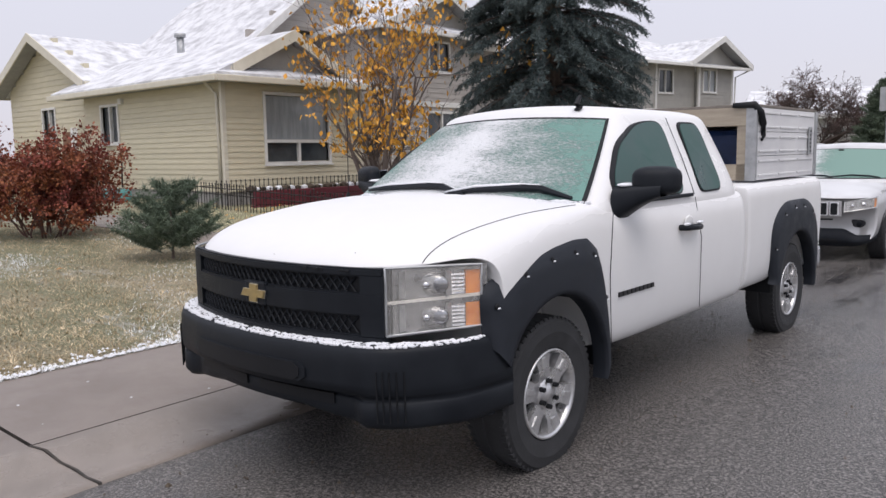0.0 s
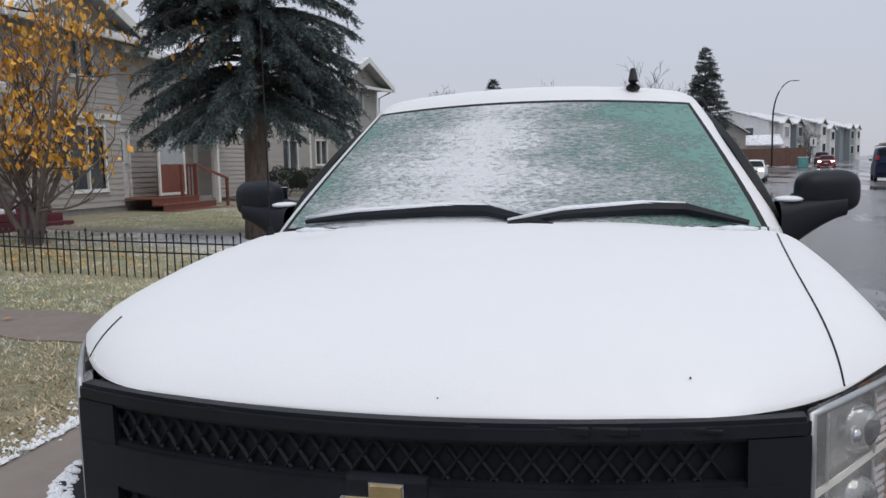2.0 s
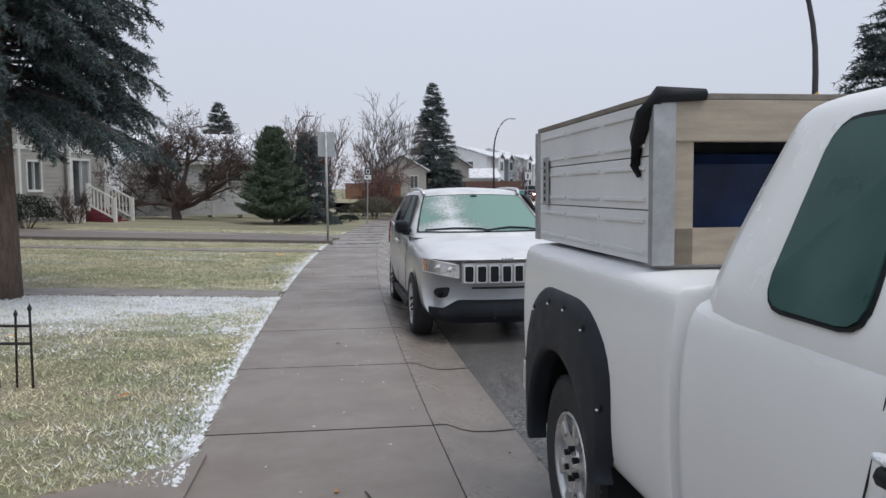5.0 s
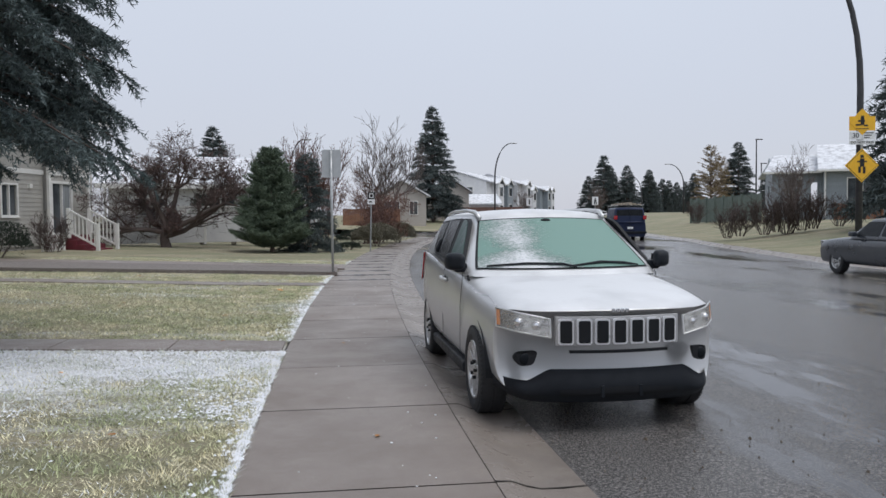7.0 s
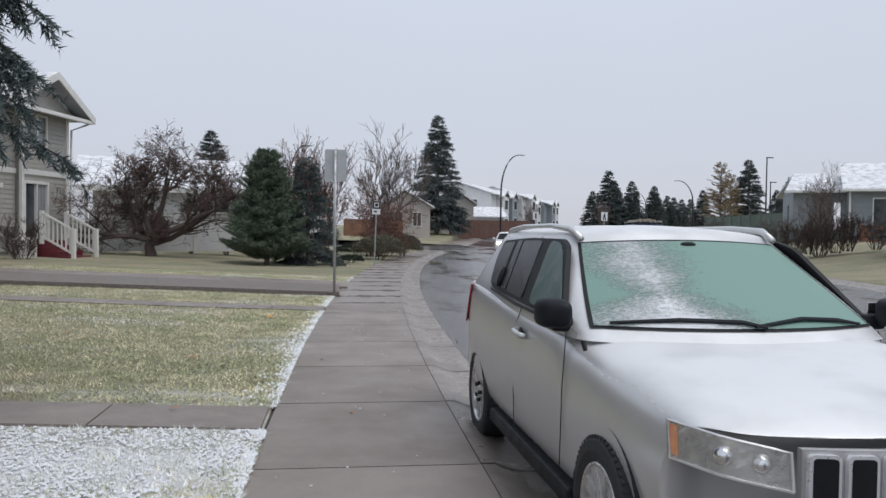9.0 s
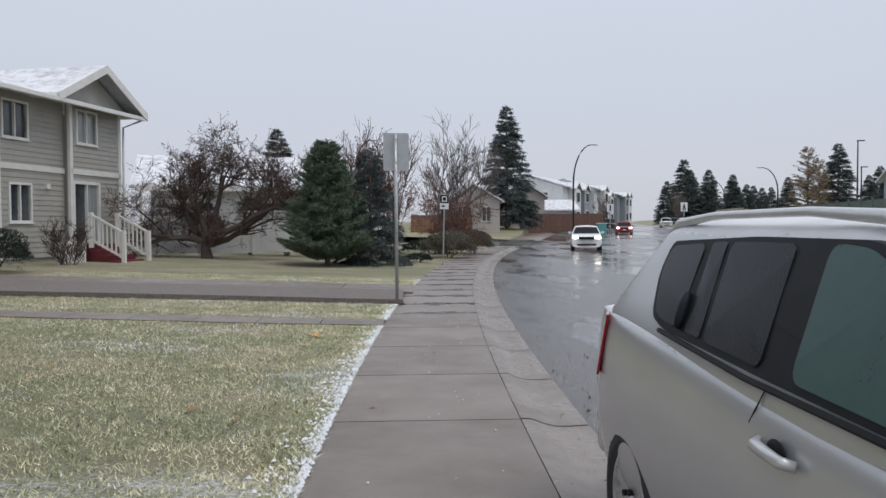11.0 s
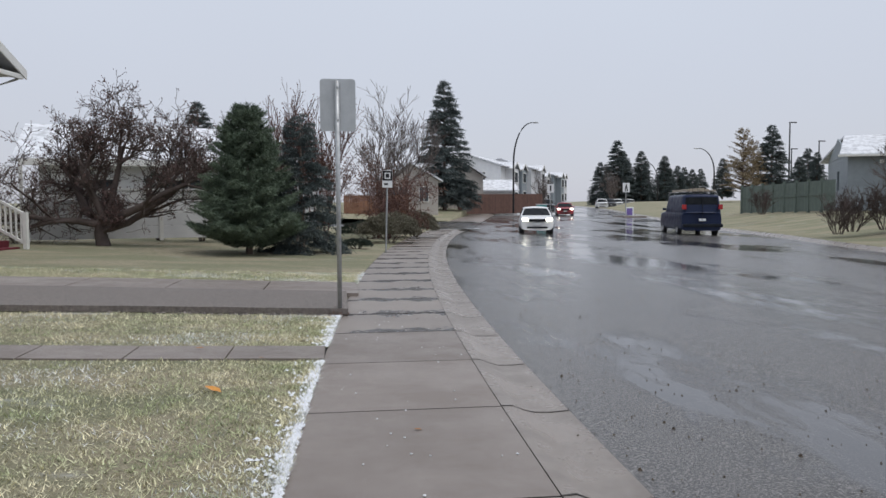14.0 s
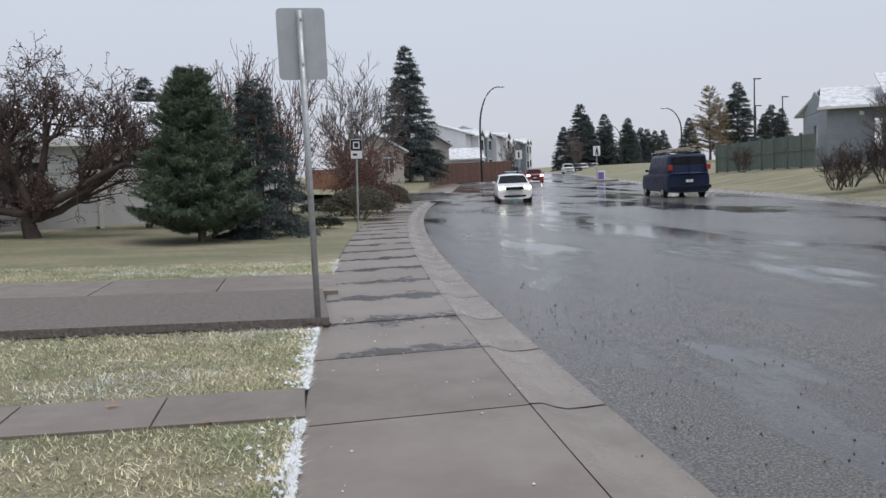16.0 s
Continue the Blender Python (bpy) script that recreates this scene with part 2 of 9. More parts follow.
GRASSBLADE = mat("frosted_grass_blades", (0.72, 0.665, 0.465), (0.40, 0.435, 0.25), 2.2, 0.75, island=0.5, lo=0.40, hi=0.62, world_space=True)
STRAWBLADE = mat("dry_straw_blades", (0.60, 0.49, 0.33), (0.34, 0.275, 0.17), 2.6, 0.8, island=0.5, lo=0.40, hi=0.62, world_space=True)
FROSTBLADE = mat("snowy_grass_blades", (0.86, 0.87, 0.88), (0.58, 0.60, 0.54), 2.2, 0.8, island=0.35, world_space=True)
BLUEBAG = mat("blue_tarp", (0.02, 0.05, 0.16), (0.01, 0.02, 0.06), 4, 0.4)
PINKY = mat("orange_leaf", (0.42, 0.12, 0.03), (0.55, 0.30, 0.05), 8, 0.7, rnd=0.3)
HEADLIT = mat("lit_headlamp", (1.0, 0.95, 0.8), None, 4, 0.3, emit=6.0)
TAILLIT = mat("lit_tail_lamp", (1.0, 0.03, 0.02), None, 4, 0.3, emit=0.35)

LENS.node_tree.nodes["Principled BSDF"].inputs["IOR"].default_value = 1.1
for m_ in (PLASTIC, BLACK, DARKGLASS, GLASS, FROSTGLASS, NAVY):
    m_.node_tree.nodes["Principled BSDF"].inputs["Specular IOR Level"].default_value = 0.3

DARKGLASS.node_tree.nodes["Principled BSDF"].inputs["Specular IOR Level"].default_value = 0.12
PLASTIC.node_tree.nodes["Principled BSDF"].inputs["Specular IOR Level"].default_value = 0.2
FLARE.node_tree.nodes["Principled BSDF"].inputs["Specular IOR Level"].default_value = 0.25


def node_tools(m):
    return m.node_tree.nodes, m.node_tree.links, m.node_tree.nodes["Principled BSDF"]


def math_node(n, l, op, a, b=None, clamp=False):
    q = n.new("ShaderNodeMath")
    q.operation, q.use_clamp = op, clamp
    for i, v in enumerate((a, b)):
        if v is None:
            continue
        if isinstance(v, (int, float)):
            q.inputs[i].default_value = v
        else:
            l.new(v, q.inputs[i])
    return q.outputs[0]


def noise_node(n, l, vec, scale, detail=4, rough=0.6):
    q = n.new("ShaderNodeTexNoise")
    q.inputs["Scale"].default_value, q.inputs["Detail"].default_value, q.inputs["Roughness"].default_value = scale, detail, rough
    l.new(vec, q.inputs["Vector"])
    return q.outputs[0]


def mix_node(n, l, f, a, b):
    q = n.new("ShaderNodeMix")
    q.data_type = "RGBA"
    l.new(f, q.inputs[0])
    for i, v in ((6, a), (7, b)):
        if isinstance(v, tuple):
            q.inputs[i].default_value = (*v, 1)
        else:
            l.new(v, q.inputs[i])
    return q.outputs[2]


def frosted_screen(name, centre, spread, glass, rag, low, thick):
    """Windscreen glass under blown snow: bare green at the ends, white over the middle, thicker along the wipers."""
    m = bpy.data.materials.new(name)
    m.use_nodes = True
    n, l, b = node_tools(m)
    tc = n.new("ShaderNodeTexCoord")
    sep = n.new("ShaderNodeSeparateXYZ")
    l.new(tc.outputs["Object"], sep.inputs[0])
    mp = n.new("ShaderNodeMapping")
    mp.inputs["Scale"].default_value = (0.8, 1.2, 3.4)
    mp.inputs["Rotation"].default_value = (0, radians(14), 0)
    l.new(tc.outputs["Object"], mp.inputs[0])
    fine = noise_node(n, l, mp.outputs[0], 44, 8, 0.8)
    broad = noise_node(n, l, mp.outputs[0], 2.2, 4)
    off = math_node(n, l, "ABSOLUTE", math_node(n, l, "SUBTRACT", sep.outputs[0], centre))
    cover = math_node(n, l, "SUBTRACT", 1.0, math_node(n, l, "DIVIDE", off, spread))
    cover = math_node(n, l, "ADD", cover, math_node(n, l, "MULTIPLY", math_node(n, l, "SUBTRACT", broad, 0.5), 1.5))
    wet = math_node(n, l, "MULTIPLY", math_node(n, l, "SUBTRACT", low, sep.outputs[2]), thick)
    cover = math_node(n, l, "ADD", cover, math_node(n, l, "MAXIMUM", wet, -0.5))
    f = math_node(n, l, "ADD", math_node(n, l, "MULTIPLY", math_node(n, l, "SUBTRACT", fine, 0.5), rag), cover)
    f = math_node(n, l, "MULTIPLY", f, 1.5, True)
    col = mix_node(n, l, f, glass, (0.82, 0.84, 0.86))
    l.new(col, b.inputs["Base Color"])
    l.new(math_node(n, l, "MULTIPLY_ADD", f, 0.5), b.inputs["Roughness"])
    bp = n.new("ShaderNodeBump")
    bp.inputs["Strength"].default_value, bp.inputs["Distance"].default_value = 0.9, 0.012
    l.new(math_node(n, l, "MULTIPLY", fine, f), bp.inputs["Height"])
    l.new(bp.outputs[0], b.inputs["Normal"])
    return m


TRUCKSCREEN = frosted_screen("snow_blown_windscreen", -0.14, 0.72, (0.13, 0.27, 0.235), 3.2, 1.50, 1.0)
JEEPSCREEN = frosted_screen("frosted_windscreen", -0.34, 0.42, (0.17, 0.29, 0.25), 2.8, 1.15, 5.0)


def snow_patched(name, base, snow_scale, lo, hi, rough, streak=(1, 1, 1), bump=0.3):
    """Paint or shingle under thin patchy snow that lies on faces turned up."""
    m = bpy.data.materials.new(name)
    m.use_nodes = True
    n, l, b = node_tools(m)
    geo = n.new("ShaderNodeNewGeometry")
    sep = n.new("ShaderNodeSeparateXYZ")
    l.new(geo.outputs["Normal"], sep.inputs[0])
    tc = n.new("ShaderNodeTexCoord")
    mp = n.new("ShaderNodeMapping")
    mp.inputs["Scale"].default_value = streak
    l.new(tc.outputs["Object"], mp.inputs[0])
    a = noise_node(n, l, mp.outputs[0], snow_scale, 6)
    fine = noise_node(n, l, tc.outputs["Object"], 140, 3)
    up = n.new("ShaderNodeMapRange")
    up.inputs[1].default_value, up.inputs[2].default_value = lo, hi
    l.new(math_node(n, l, "ADD", sep.outputs[2], math_node(n, l, "MULTIPLY", math_node(n, l, "SUBTRACT", a, 0.5), 1.1)), up.inputs[0])
    grime = noise_node(n, l, tc.outputs["Object"], 1.7, 5)
    bc = mix_node(n, l, math_node(n, l, "MULTIPLY", grime, 0.5), base, tuple(c * 0.75 for c in base))
    col = mix_node(n, l, up.outputs[0], bc, (0.74, 0.745, 0.76))
    l.new(col, b.inputs["Base Color"])
    l.new(math_node(n, l, "ADD", math_node(n, l, "MULTIPLY", up.outputs[0], 0.4), rough), b.inputs["Roughness"])
    bp = n.new("ShaderNodeBump")
    bp.inputs["Strength"].default_value, bp.inputs["Distance"].default_value = bump, 0.004
    l.new(math_node(n, l, "MULTIPLY", fine, up.outputs[0]), bp.inputs["Height"])
    l.new(bp.outputs[0], b.inputs["Normal"])
    return m


TRUCKPAINT = snow_patched("white_paint_under_thin_snow", (0.82, 0.82, 0.82), 3.0, 0.45, 1.0, 0.26)
JEEPPAINT = snow_patched("silver_paint_under_thin_snow", (0.58, 0.58, 0.585), 1.9, 0.58, 1.0, 0.24)
JEEPPAINT.node_tree.nodes["Principled BSDF"].inputs["Metallic"].default_value = 0.45


def lawn_material():
    m = bpy.data.materials.new("autumn_lawn")
    m.use_nodes = True
    n, l, b = node_tools(m)
    geo = n.new("ShaderNodeNewGeometry")
    pos = geo.outputs["Position"]
    mp = n.new("ShaderNodeMapping")
    mp.inputs["Scale"].default_value = (0.5, 1.3, 1)
    l.new(pos, mp.inputs[0])
    broad = noise_node(n, l, mp.outputs[0], 0.5, 6, 0.65)
    fine = noise_node(n, l, pos, 34, 4, 0.7)
    patch = noise_node(n, l, mp.outputs[0], 1.4, 6, 0.7)
    f = n.new("ShaderNodeMapRange")
    f.inputs[1].default_value, f.inputs[2].default_value = 0.42, 0.58
    l.new(broad, f.inputs[0])
    col = mix_node(n, l, f.outputs[0], (0.43, 0.375, 0.26), (0.27, 0.275, 0.165))
    g = n.new("ShaderNodeMapRange")
    g.inputs[1].default_value, g.inputs[2].default_value, g.inputs[3].default_value, g.inputs[4].default_value = 0.3, 0.7, 0.0, 0.75
    l.new(fine, g.inputs[0])
    col = mix_node(n, l, g.outputs[0], col, (0.13, 0.115, 0.075))
    tuft = noise_node(n, l, pos, 7.5, 5, 0.7)
    k = n.new("ShaderNodeMapRange")
    k.inputs[1].default_value, k.inputs[2].default_value, k.inputs[3].default_value, k.inputs[4].default_value = 0.50, 0.68, 0.0, 0.6
    l.new(tuft, k.inputs[0])
    col = mix_node(n, l, k.outputs[0], col, (0.15, 0.16, 0.085))
    s = n.new("ShaderNodeMapRange")
    s.inputs[1].default_value, s.inputs[2].default_value = 0.60, 0.74
    l.new(patch, s.inputs[0])
    col = mix_node(n, l, math_node(n, l, "MULTIPLY", s.outputs[0], 0.55), col, (0.66, 0.68, 0.70))
    sep = n.new("ShaderNodeSeparateXYZ")
    l.new(pos, sep.inputs[0])
    band = math_node(n, l, "SUBTRACT", 1.0, math_node(n, l, "DIVIDE", math_node(n, l, "ABSOLUTE", math_node(n, l, "SUBTRACT", sep.outputs[1], 11.45)), 1.8))
    band = math_node(n, l, "ADD", band, math_node(n, l, "MULTIPLY", math_node(n, l, "SUBTRACT", patch, 0.42), 3.2))
    band = math_node(n, l, "ADD", band, math_node(n, l, "MULTIPLY", math_node(n, l, "SUBTRACT", fine, 0.53), 3.0))
    far_edge = math_node(n, l, "MULTIPLY", math_node(n, l, "ADD", sep.outputs[0], 8.5), 0.5, True)
    band = math_node(n, l, "MULTIPLY", math_node(n, l, "MULTIPLY", band, 1.0, True), far_edge)
    col = mix_node(n, l, band, col, (0.80, 0.81, 0.83))
    l.new(col, b.inputs["Base Color"])
    b.inputs["Roughness"].default_value = 0.9
    bp = n.new("ShaderNodeBump")
    bp.inputs["Strength"].default_value, bp.inputs["Distance"].default_value = 0.9, 0.04
    l.new(fine, bp.inputs["Height"])
    l.new(bp.outputs[0], b.inputs["Normal"])
    return m


def asphalt_material():
    m = bpy.data.materials.new("wet_asphalt")
    m.use_nodes = True
    n, l, b = node_tools(m)
    geo = n.new("ShaderNodeNewGeometry")
    pos = geo.outputs["Position"]
    mp = n.new("ShaderNodeMapping")
    mp.inputs["Scale"].default_value = (0.40, 0.10, 1)
    mp.inputs["Rotation"].default_value = (0, 0, radians(8))
    l.new(pos, mp.inputs[0])
    puddle = noise_node(n, l, mp.outputs[0], 0.9, 7, 0.68)
    stone = noise_node(n, l, pos, 95, 3, 0.7)
    speck = noise_node(n, l, pos, 62, 5, 0.85)
    f = n.new("ShaderNodeMapRange")
    f.inputs[1].default_value, f.inputs[2].default_value = 0.49, 0.57
    l.new(puddle, f.inputs[0])
    g = n.new("ShaderNodeMapRange")
    g.inputs[1].default_value, g.inputs[2].default_value = 0.46, 0.64
    l.new(speck, g.inputs[0])
    col = mix_node(n, l, g.outputs[0], (0.060, 0.057, 0.056), (0.29, 0.27, 0.255))
    col = mix_node(n, l, math_node(n, l, "MULTIPLY", f.outputs[0], 0.7), col, (0.040, 0.039, 0.042))
    l.new(col, b.inputs["Base Color"])
    r = n.new("ShaderNodeMapRange")
    r.inputs[3].default_value, r.inputs[4].default_value = 0.23, 0.03
    l.new(f.outputs[0], r.inputs[0])
    l.new(r.outputs[0], b.inputs["Roughness"])
    bp = n.new("ShaderNodeBump")
    bp.inputs["Distance"].default_value = 0.012
    l.new(math_node(n, l, "MULTIPLY_ADD", f.outputs[0], -0.46), bp.inputs["Strength"])
    bp.inputs["Strength"].links[0].from_node.inputs[2].default_value = 0.5
    l.new(stone, bp.inputs["Height"])
    l.new(bp.outputs[0], b.inputs["Normal"])
    return m


LAWN = lawn_material()
ASPHALT = asphalt_material()



def wet_bands(m, first, step):
    """Water lying darker and glossier beside every joint of the far pavement."""
    n, l, b = node_tools(m)
    geo = n.new("ShaderNodeNewGeometry")
    sep = n.new("ShaderNodeSeparateXYZ")
    l.new(geo.outputs["Position"], sep.inputs[0])
    blot = noise_node(n, l, geo.outputs["Position"], 2.4, 5, 0.65)
    q = math_node(n, l, "FRACT", math_node(n, l, "DIVIDE", math_node(n, l, "SUBTRACT", sep.outputs[1], first), step))
    q = math_node(n, l, "ABSOLUTE", math_node(n, l, "SUBTRACT", q, 0.5))
    q = math_node(n, l, "ADD", math_node(n, l, "MULTIPLY", math_node(n, l, "SUBTRACT", q, 0.33), 5.0), math_node(n, l, "MULTIPLY", math_node(n, l, "SUBTRACT", blot, 0.5), 4.5))
    f = math_node(n, l, "MULTIPLY", q, 1.6, True)
    old = b.inputs["Base Color"].links[0].from_socket
    col = mix_node(n, l, f, old, (0.055, 0.047, 0.042))
    l.new(col, b.inputs["Base Color"])
    l.new(math_node(n, l, "SUBTRACT", 0.45, math_node(n, l, "MULTIPLY", f, 0.33)), b.inputs["Roughness"])


wet_bands(WETCONC, 22.1, 1.55)


# ---- mesh helpers ----
def finish(name, bm, material, smooth=False):
    me = bpy.data.meshes.new(name)
    bm.normal_update()
    bm.to_mesh(me)
    bm.free()
    for mt in material if isinstance(material, (list, tuple)) else (material,):
        me.materials.append(mt)
    if smooth:
        me.polygons.foreach_set("use_smooth", [True] * len(me.polygons))
    return me


def part(name, bm, material, parent, label="", smooth=False):
    """One mesh object under a thing or a part."""
    ob = new(name, finish(name, bm, material, smooth))
    ob.parent = parent
    if label:
        tagged(ob, label)
    return ob


def thing(name, label, category, m=None, group="", kind=""):
    ob = new(name)
    if m is not None:
        ob.matrix_world = m
    return tagged(ob, label, category, group, kind)


def solo(name, bm, material, label, category, m=None, group="", kind="", smooth=False):
    ob = new(name, finish(name, bm, material, smooth))
    if m is not None:
        ob.matrix_world = m
    return tagged(ob, label, category, group, kind)


def box(bm, x0, x1, y0, y1, z0, z1, bevel=0.0, m=None):
    r = bmesh.ops.create_cube(bm, size=1.0)
    v = r["verts"]
    bmesh.ops.transform(bm, matrix=Matrix.Translation(((x0 + x1) / 2, (y0 + y1) / 2, (z0 + z1) / 2)) @ Matrix.Diagonal((x1 - x0, y1 - y0, z1 - z0, 1)), verts=v)
    if m is not None:
        bmesh.ops.transform(bm, matrix=m, verts=v)
    if bevel:
        es = list({e for q in v for e in q.link_edges})
        bmesh.ops.bevel(bm, geom=es, offset=bevel, segments=2, profile=0.6, affect="EDGES", clamp_overlap=True)
    return bm


def boxed(*a, **k):
    return box(bmesh.new(), *a, **k)


def tube(bm, pts, radii, sides=6, cap=True):
    """A tapered tube along points."""
    pts = [Vector(p) for p in pts]
    if not isinstance(radii, (list, tuple)):
        radii = [radii] * len(pts)
    rings = []
    for i, p in enumerate(pts):
        d = (pts[min(i + 1, len(pts) - 1)] - pts[max(i - 1, 0)]).normalized()
        a = d.orthogonal().normalized() if abs(d.z) > 0.9 else d.cross(Vector((0, 0, 1))).normalized()
        b = d.cross(a)
        rings.append([bm.verts.new(p + radii[i] * (math.cos(2 * math.pi * k / sides) * a + math.sin(2 * math.pi * k / sides) * b)) for k in range(sides)])
    for r0, r1 in zip(rings, rings[1:]):
        for k in range(sides):
            bm.faces.new((r0[k], r0[(k + 1) % sides], r1[(k + 1) % sides], r1[k]))
    if cap:
        bm.faces.new(rings[0][::-1])
        bm.faces.new(rings[-1])
    return bm


def lathe(bm, profile, seg=32, axis="x"):
    """Turn a profile of (radius, along) about the axis."""
    rings = []
    for k in range(seg):
        a = 2 * math.pi * k / seg
        c, s = math.cos(a), math.sin(a)
        rings.append([bm.verts.new((h, r * c, r * s) if axis == "x" else (r * c, r * s, h)) for r, h in profile])
    for k in range(seg):
        r0, r1 = rings[k], rings[(k + 1) % seg]
        for i in range(len(profile) - 1):
            bm.faces.new((r0[i], r0[i + 1], r1[i + 1], r1[i]))
    return bm


def sheet(bm, f, nu, nv, thick=0.0):
    """A grid from f(u, v), u and v from 0 to 1; with a thickness it gets a back and edges."""
    g = [[bm.verts.new(f(i / nu, j / nv)) for j in range(nv + 1)] for i in range(nu + 1)]
    faces = [bm.faces.new((g[i][j], g[i + 1][j], g[i + 1][j + 1], g[i][j + 1])) for i in range(nu) for j in range(nv)]
    if thick:
        bm.normal_update()
        bmesh.ops.solidify(bm, geom=faces, thickness=thick)
    return bm


def slab(bm, outline, z0, z1):
    """A prism over a plan outline."""
    lo = [bm.verts.new((x, y, z0)) for x, y in outline]
    hi = [bm.verts.new((x, y, z1)) for x, y in outline]
    k = len(outline)
    bm.faces.new(hi)
    bm.faces.new(lo[::-1])
    for i in range(k):
        bm.faces.new((lo[i], lo[(i + 1) % k], hi[(i + 1) % k], hi[i]))
    return bm


def poly_prism(bm, pts, off):
    """A prism from a loop of 3D points pushed along off."""
    a = [bm.verts.new(p) for p in pts]
    b = [bm.verts.new(Vector(p) + Vector(off)) for p in pts]
    k = len(a)
    bm.faces.new(a[::-1])
    bm.faces.new(b)
    for i in range(k):
        bm.faces.new((a[i], a[(i + 1) % k], b[(i + 1) % k], b[i]))
    bmesh.ops.recalc_face_normals(bm, faces=bm.faces)
    return bm


def raw_mesh(name, verts, faces, material, smooth=False):
    me = bpy.data.meshes.new(name)
    me.from_pydata(verts, [], faces)
    for mt in material if isinstance(material, (list, tuple)) else (material,):
        me.materials.append(mt)
    if smooth:
        me.polygons.foreach_set("use_smooth", [True] * len(me.polygons))
    return me


def lettering(text, size, material, m, parent, name="lettering", depth=0.004):
    cu = bpy.data.curves.new(name, "FONT")
    cu.body, cu.size, cu.extrude = text, size, depth
    cu.align_x, cu.align_y = "CENTER", "CENTER"
    tmp = new("tmp_text", cu)
    me = bpy.data.meshes.new_from_object(tmp.evaluated_get(bpy.context.evaluated_depsgraph_get()))
    bpy.data.objects.remove(tmp)
    me.materials.clear()
    me.materials.append(material)
    ob = new(name, me)
    ob.parent = parent
    ob.matrix_local = m
    return ob

# ---- ground, road, pavement ----
def curb_x(y):
    """The line at the back of the kerb along the street."""
    y = max(min(y, 400), -60)
    if y < 60:
        return -1.47 + 0.0025 * (y - 10.5) ** 2 if y > -20 else 0.856 - 0.1525 * (y + 20)
    return 4.656 + 0.2475 * (y - 60)


def lawn_x(y):
    return curb_x(y) - 1.42 + (0.09 * math.exp(-((y - 1.5) / 3.0) ** 2))


def road_right(y):
    return curb_x(y) + 0.55 + 13.3 + 2.6 * min(max((y - 26) / 22, 0), 1)


def rise(y):
    """The street climbs gently far ahead."""
    return 0.012 * max(y - 62, 0) if y < 130 else 0.82 + 0.004 * (y - 130)


def lawn_z(x, y):
    d = max(lawn_x(y) - x, 0)
    return 0.105 + 0.034 * min(d, 11.5) + rise(y) + 0.02 * noise.noise(Vector((x * 0.35, y * 0.35, 0))) * min(d, 1)


def strip(name, ys, xs_of, z_of, material, label, category, kind="structure", skirt=0.0):
    """A ground sheet along the street: for each y a row of x, each with its z."""
    rows = [xs_of(y) for y in ys]
    k = len(rows[0])
    verts = [(x, y, z_of(x, y, i)) for y, r in zip(ys, rows) for i, x in enumerate(r)]
    faces = [(a * k + i, a * k + i + 1, (a + 1) * k + i + 1, (a + 1) * k + i) for a in range(len(ys) - 1) for i in range(k - 1)]
    ob = new(name, raw_mesh(name, verts, faces, material, True))
    return tagged(ob, label, category, kind=kind)


bm = bmesh.new()
sheet(bm, lambda u, v: ((u - 0.5) * 6000, (v - 0.45) * 6000, -0.35), 8, 8)
solo("ground", bm, LAWN, "wide dull autumn ground reaching the horizon", "ground", kind="structure")

YS = [-60, -45, -32, -24] + [-20 + i for i in range(90)] + [70 + 4 * i for i in range(16)] + [140, 160, 190, 230, 280, 330, 380]
ROADF = [0, 0.04, 0.1, 0.2, 0.35, 0.5, 0.65, 0.8, 0.9, 0.96, 1.0]
strip("road", YS, lambda y: [curb_x(y) + 0.545 + f * (road_right(y) - curb_x(y) - 0.545) for f in ROADF],
      lambda x, y, i: rise(y) + 0.008 + 0.07 * math.sin(math.pi * ROADF[i]), ASPHALT, "wet dark asphalt street with thin puddles and tyre tracks", "road")
strip("ground_right", YS, lambda y: [road_right(y) + d for d in (0.0, 0.12, 0.35, 1.6, 3, 5, 7, 9, 12, 20, 45, 140, 900)],
      lambda x, y, i: rise(y) + (-0.05, 0.10, 0.13, 0.16, 0.30, 0.55, 0.80, 0.98, 1.1, 1.2, 1.3, 1.5, 2)[i], LAWN, "sloping verge of dry straw-coloured grass", "lawn")
LD = (0, 0.06, 0.15, 0.3, 0.6, 1, 1.6, 2.3, 3.1, 4, 5, 6.2, 7.5, 9, 10.5, 12, 16, 24, 45, 140, 900)
strip("lawn", [y for y in YS if y <= 60], lambda y: [lawn_x(y) - d for d in LD][::-1],
      lambda x, y, i: lawn_z(x, y) if i < len(LD) - 1 else 0.06, LAWN, "patchy frosted lawn with straw and green grass", "lawn")
strip("lawn_beyond", [y for y in YS if y >= 74] , lambda y: [curb_x(y) - 2.0 - d for d in LD][::-1],
      lambda x, y, i: lawn_z(x, y) + min((y - 74) / 14, 1) * 0.55 if i < len(LD) - 1 else rise(y) + 0.05, LAWN, "dull lawn beyond the side street", "lawn")
bm = bmesh.new()
sheet(bm, lambda u, v: (curb_x(60 + 14 * v) + 0.7 - u * 120, 60 + 14 * v, 0.02 + rise(60 + 14 * v) + 0.02 * math.sin(math.pi * v)), 30, 6)
solo("road_side", bm, ASPHALT, "wet asphalt side street joining the road", "road", kind="structure")

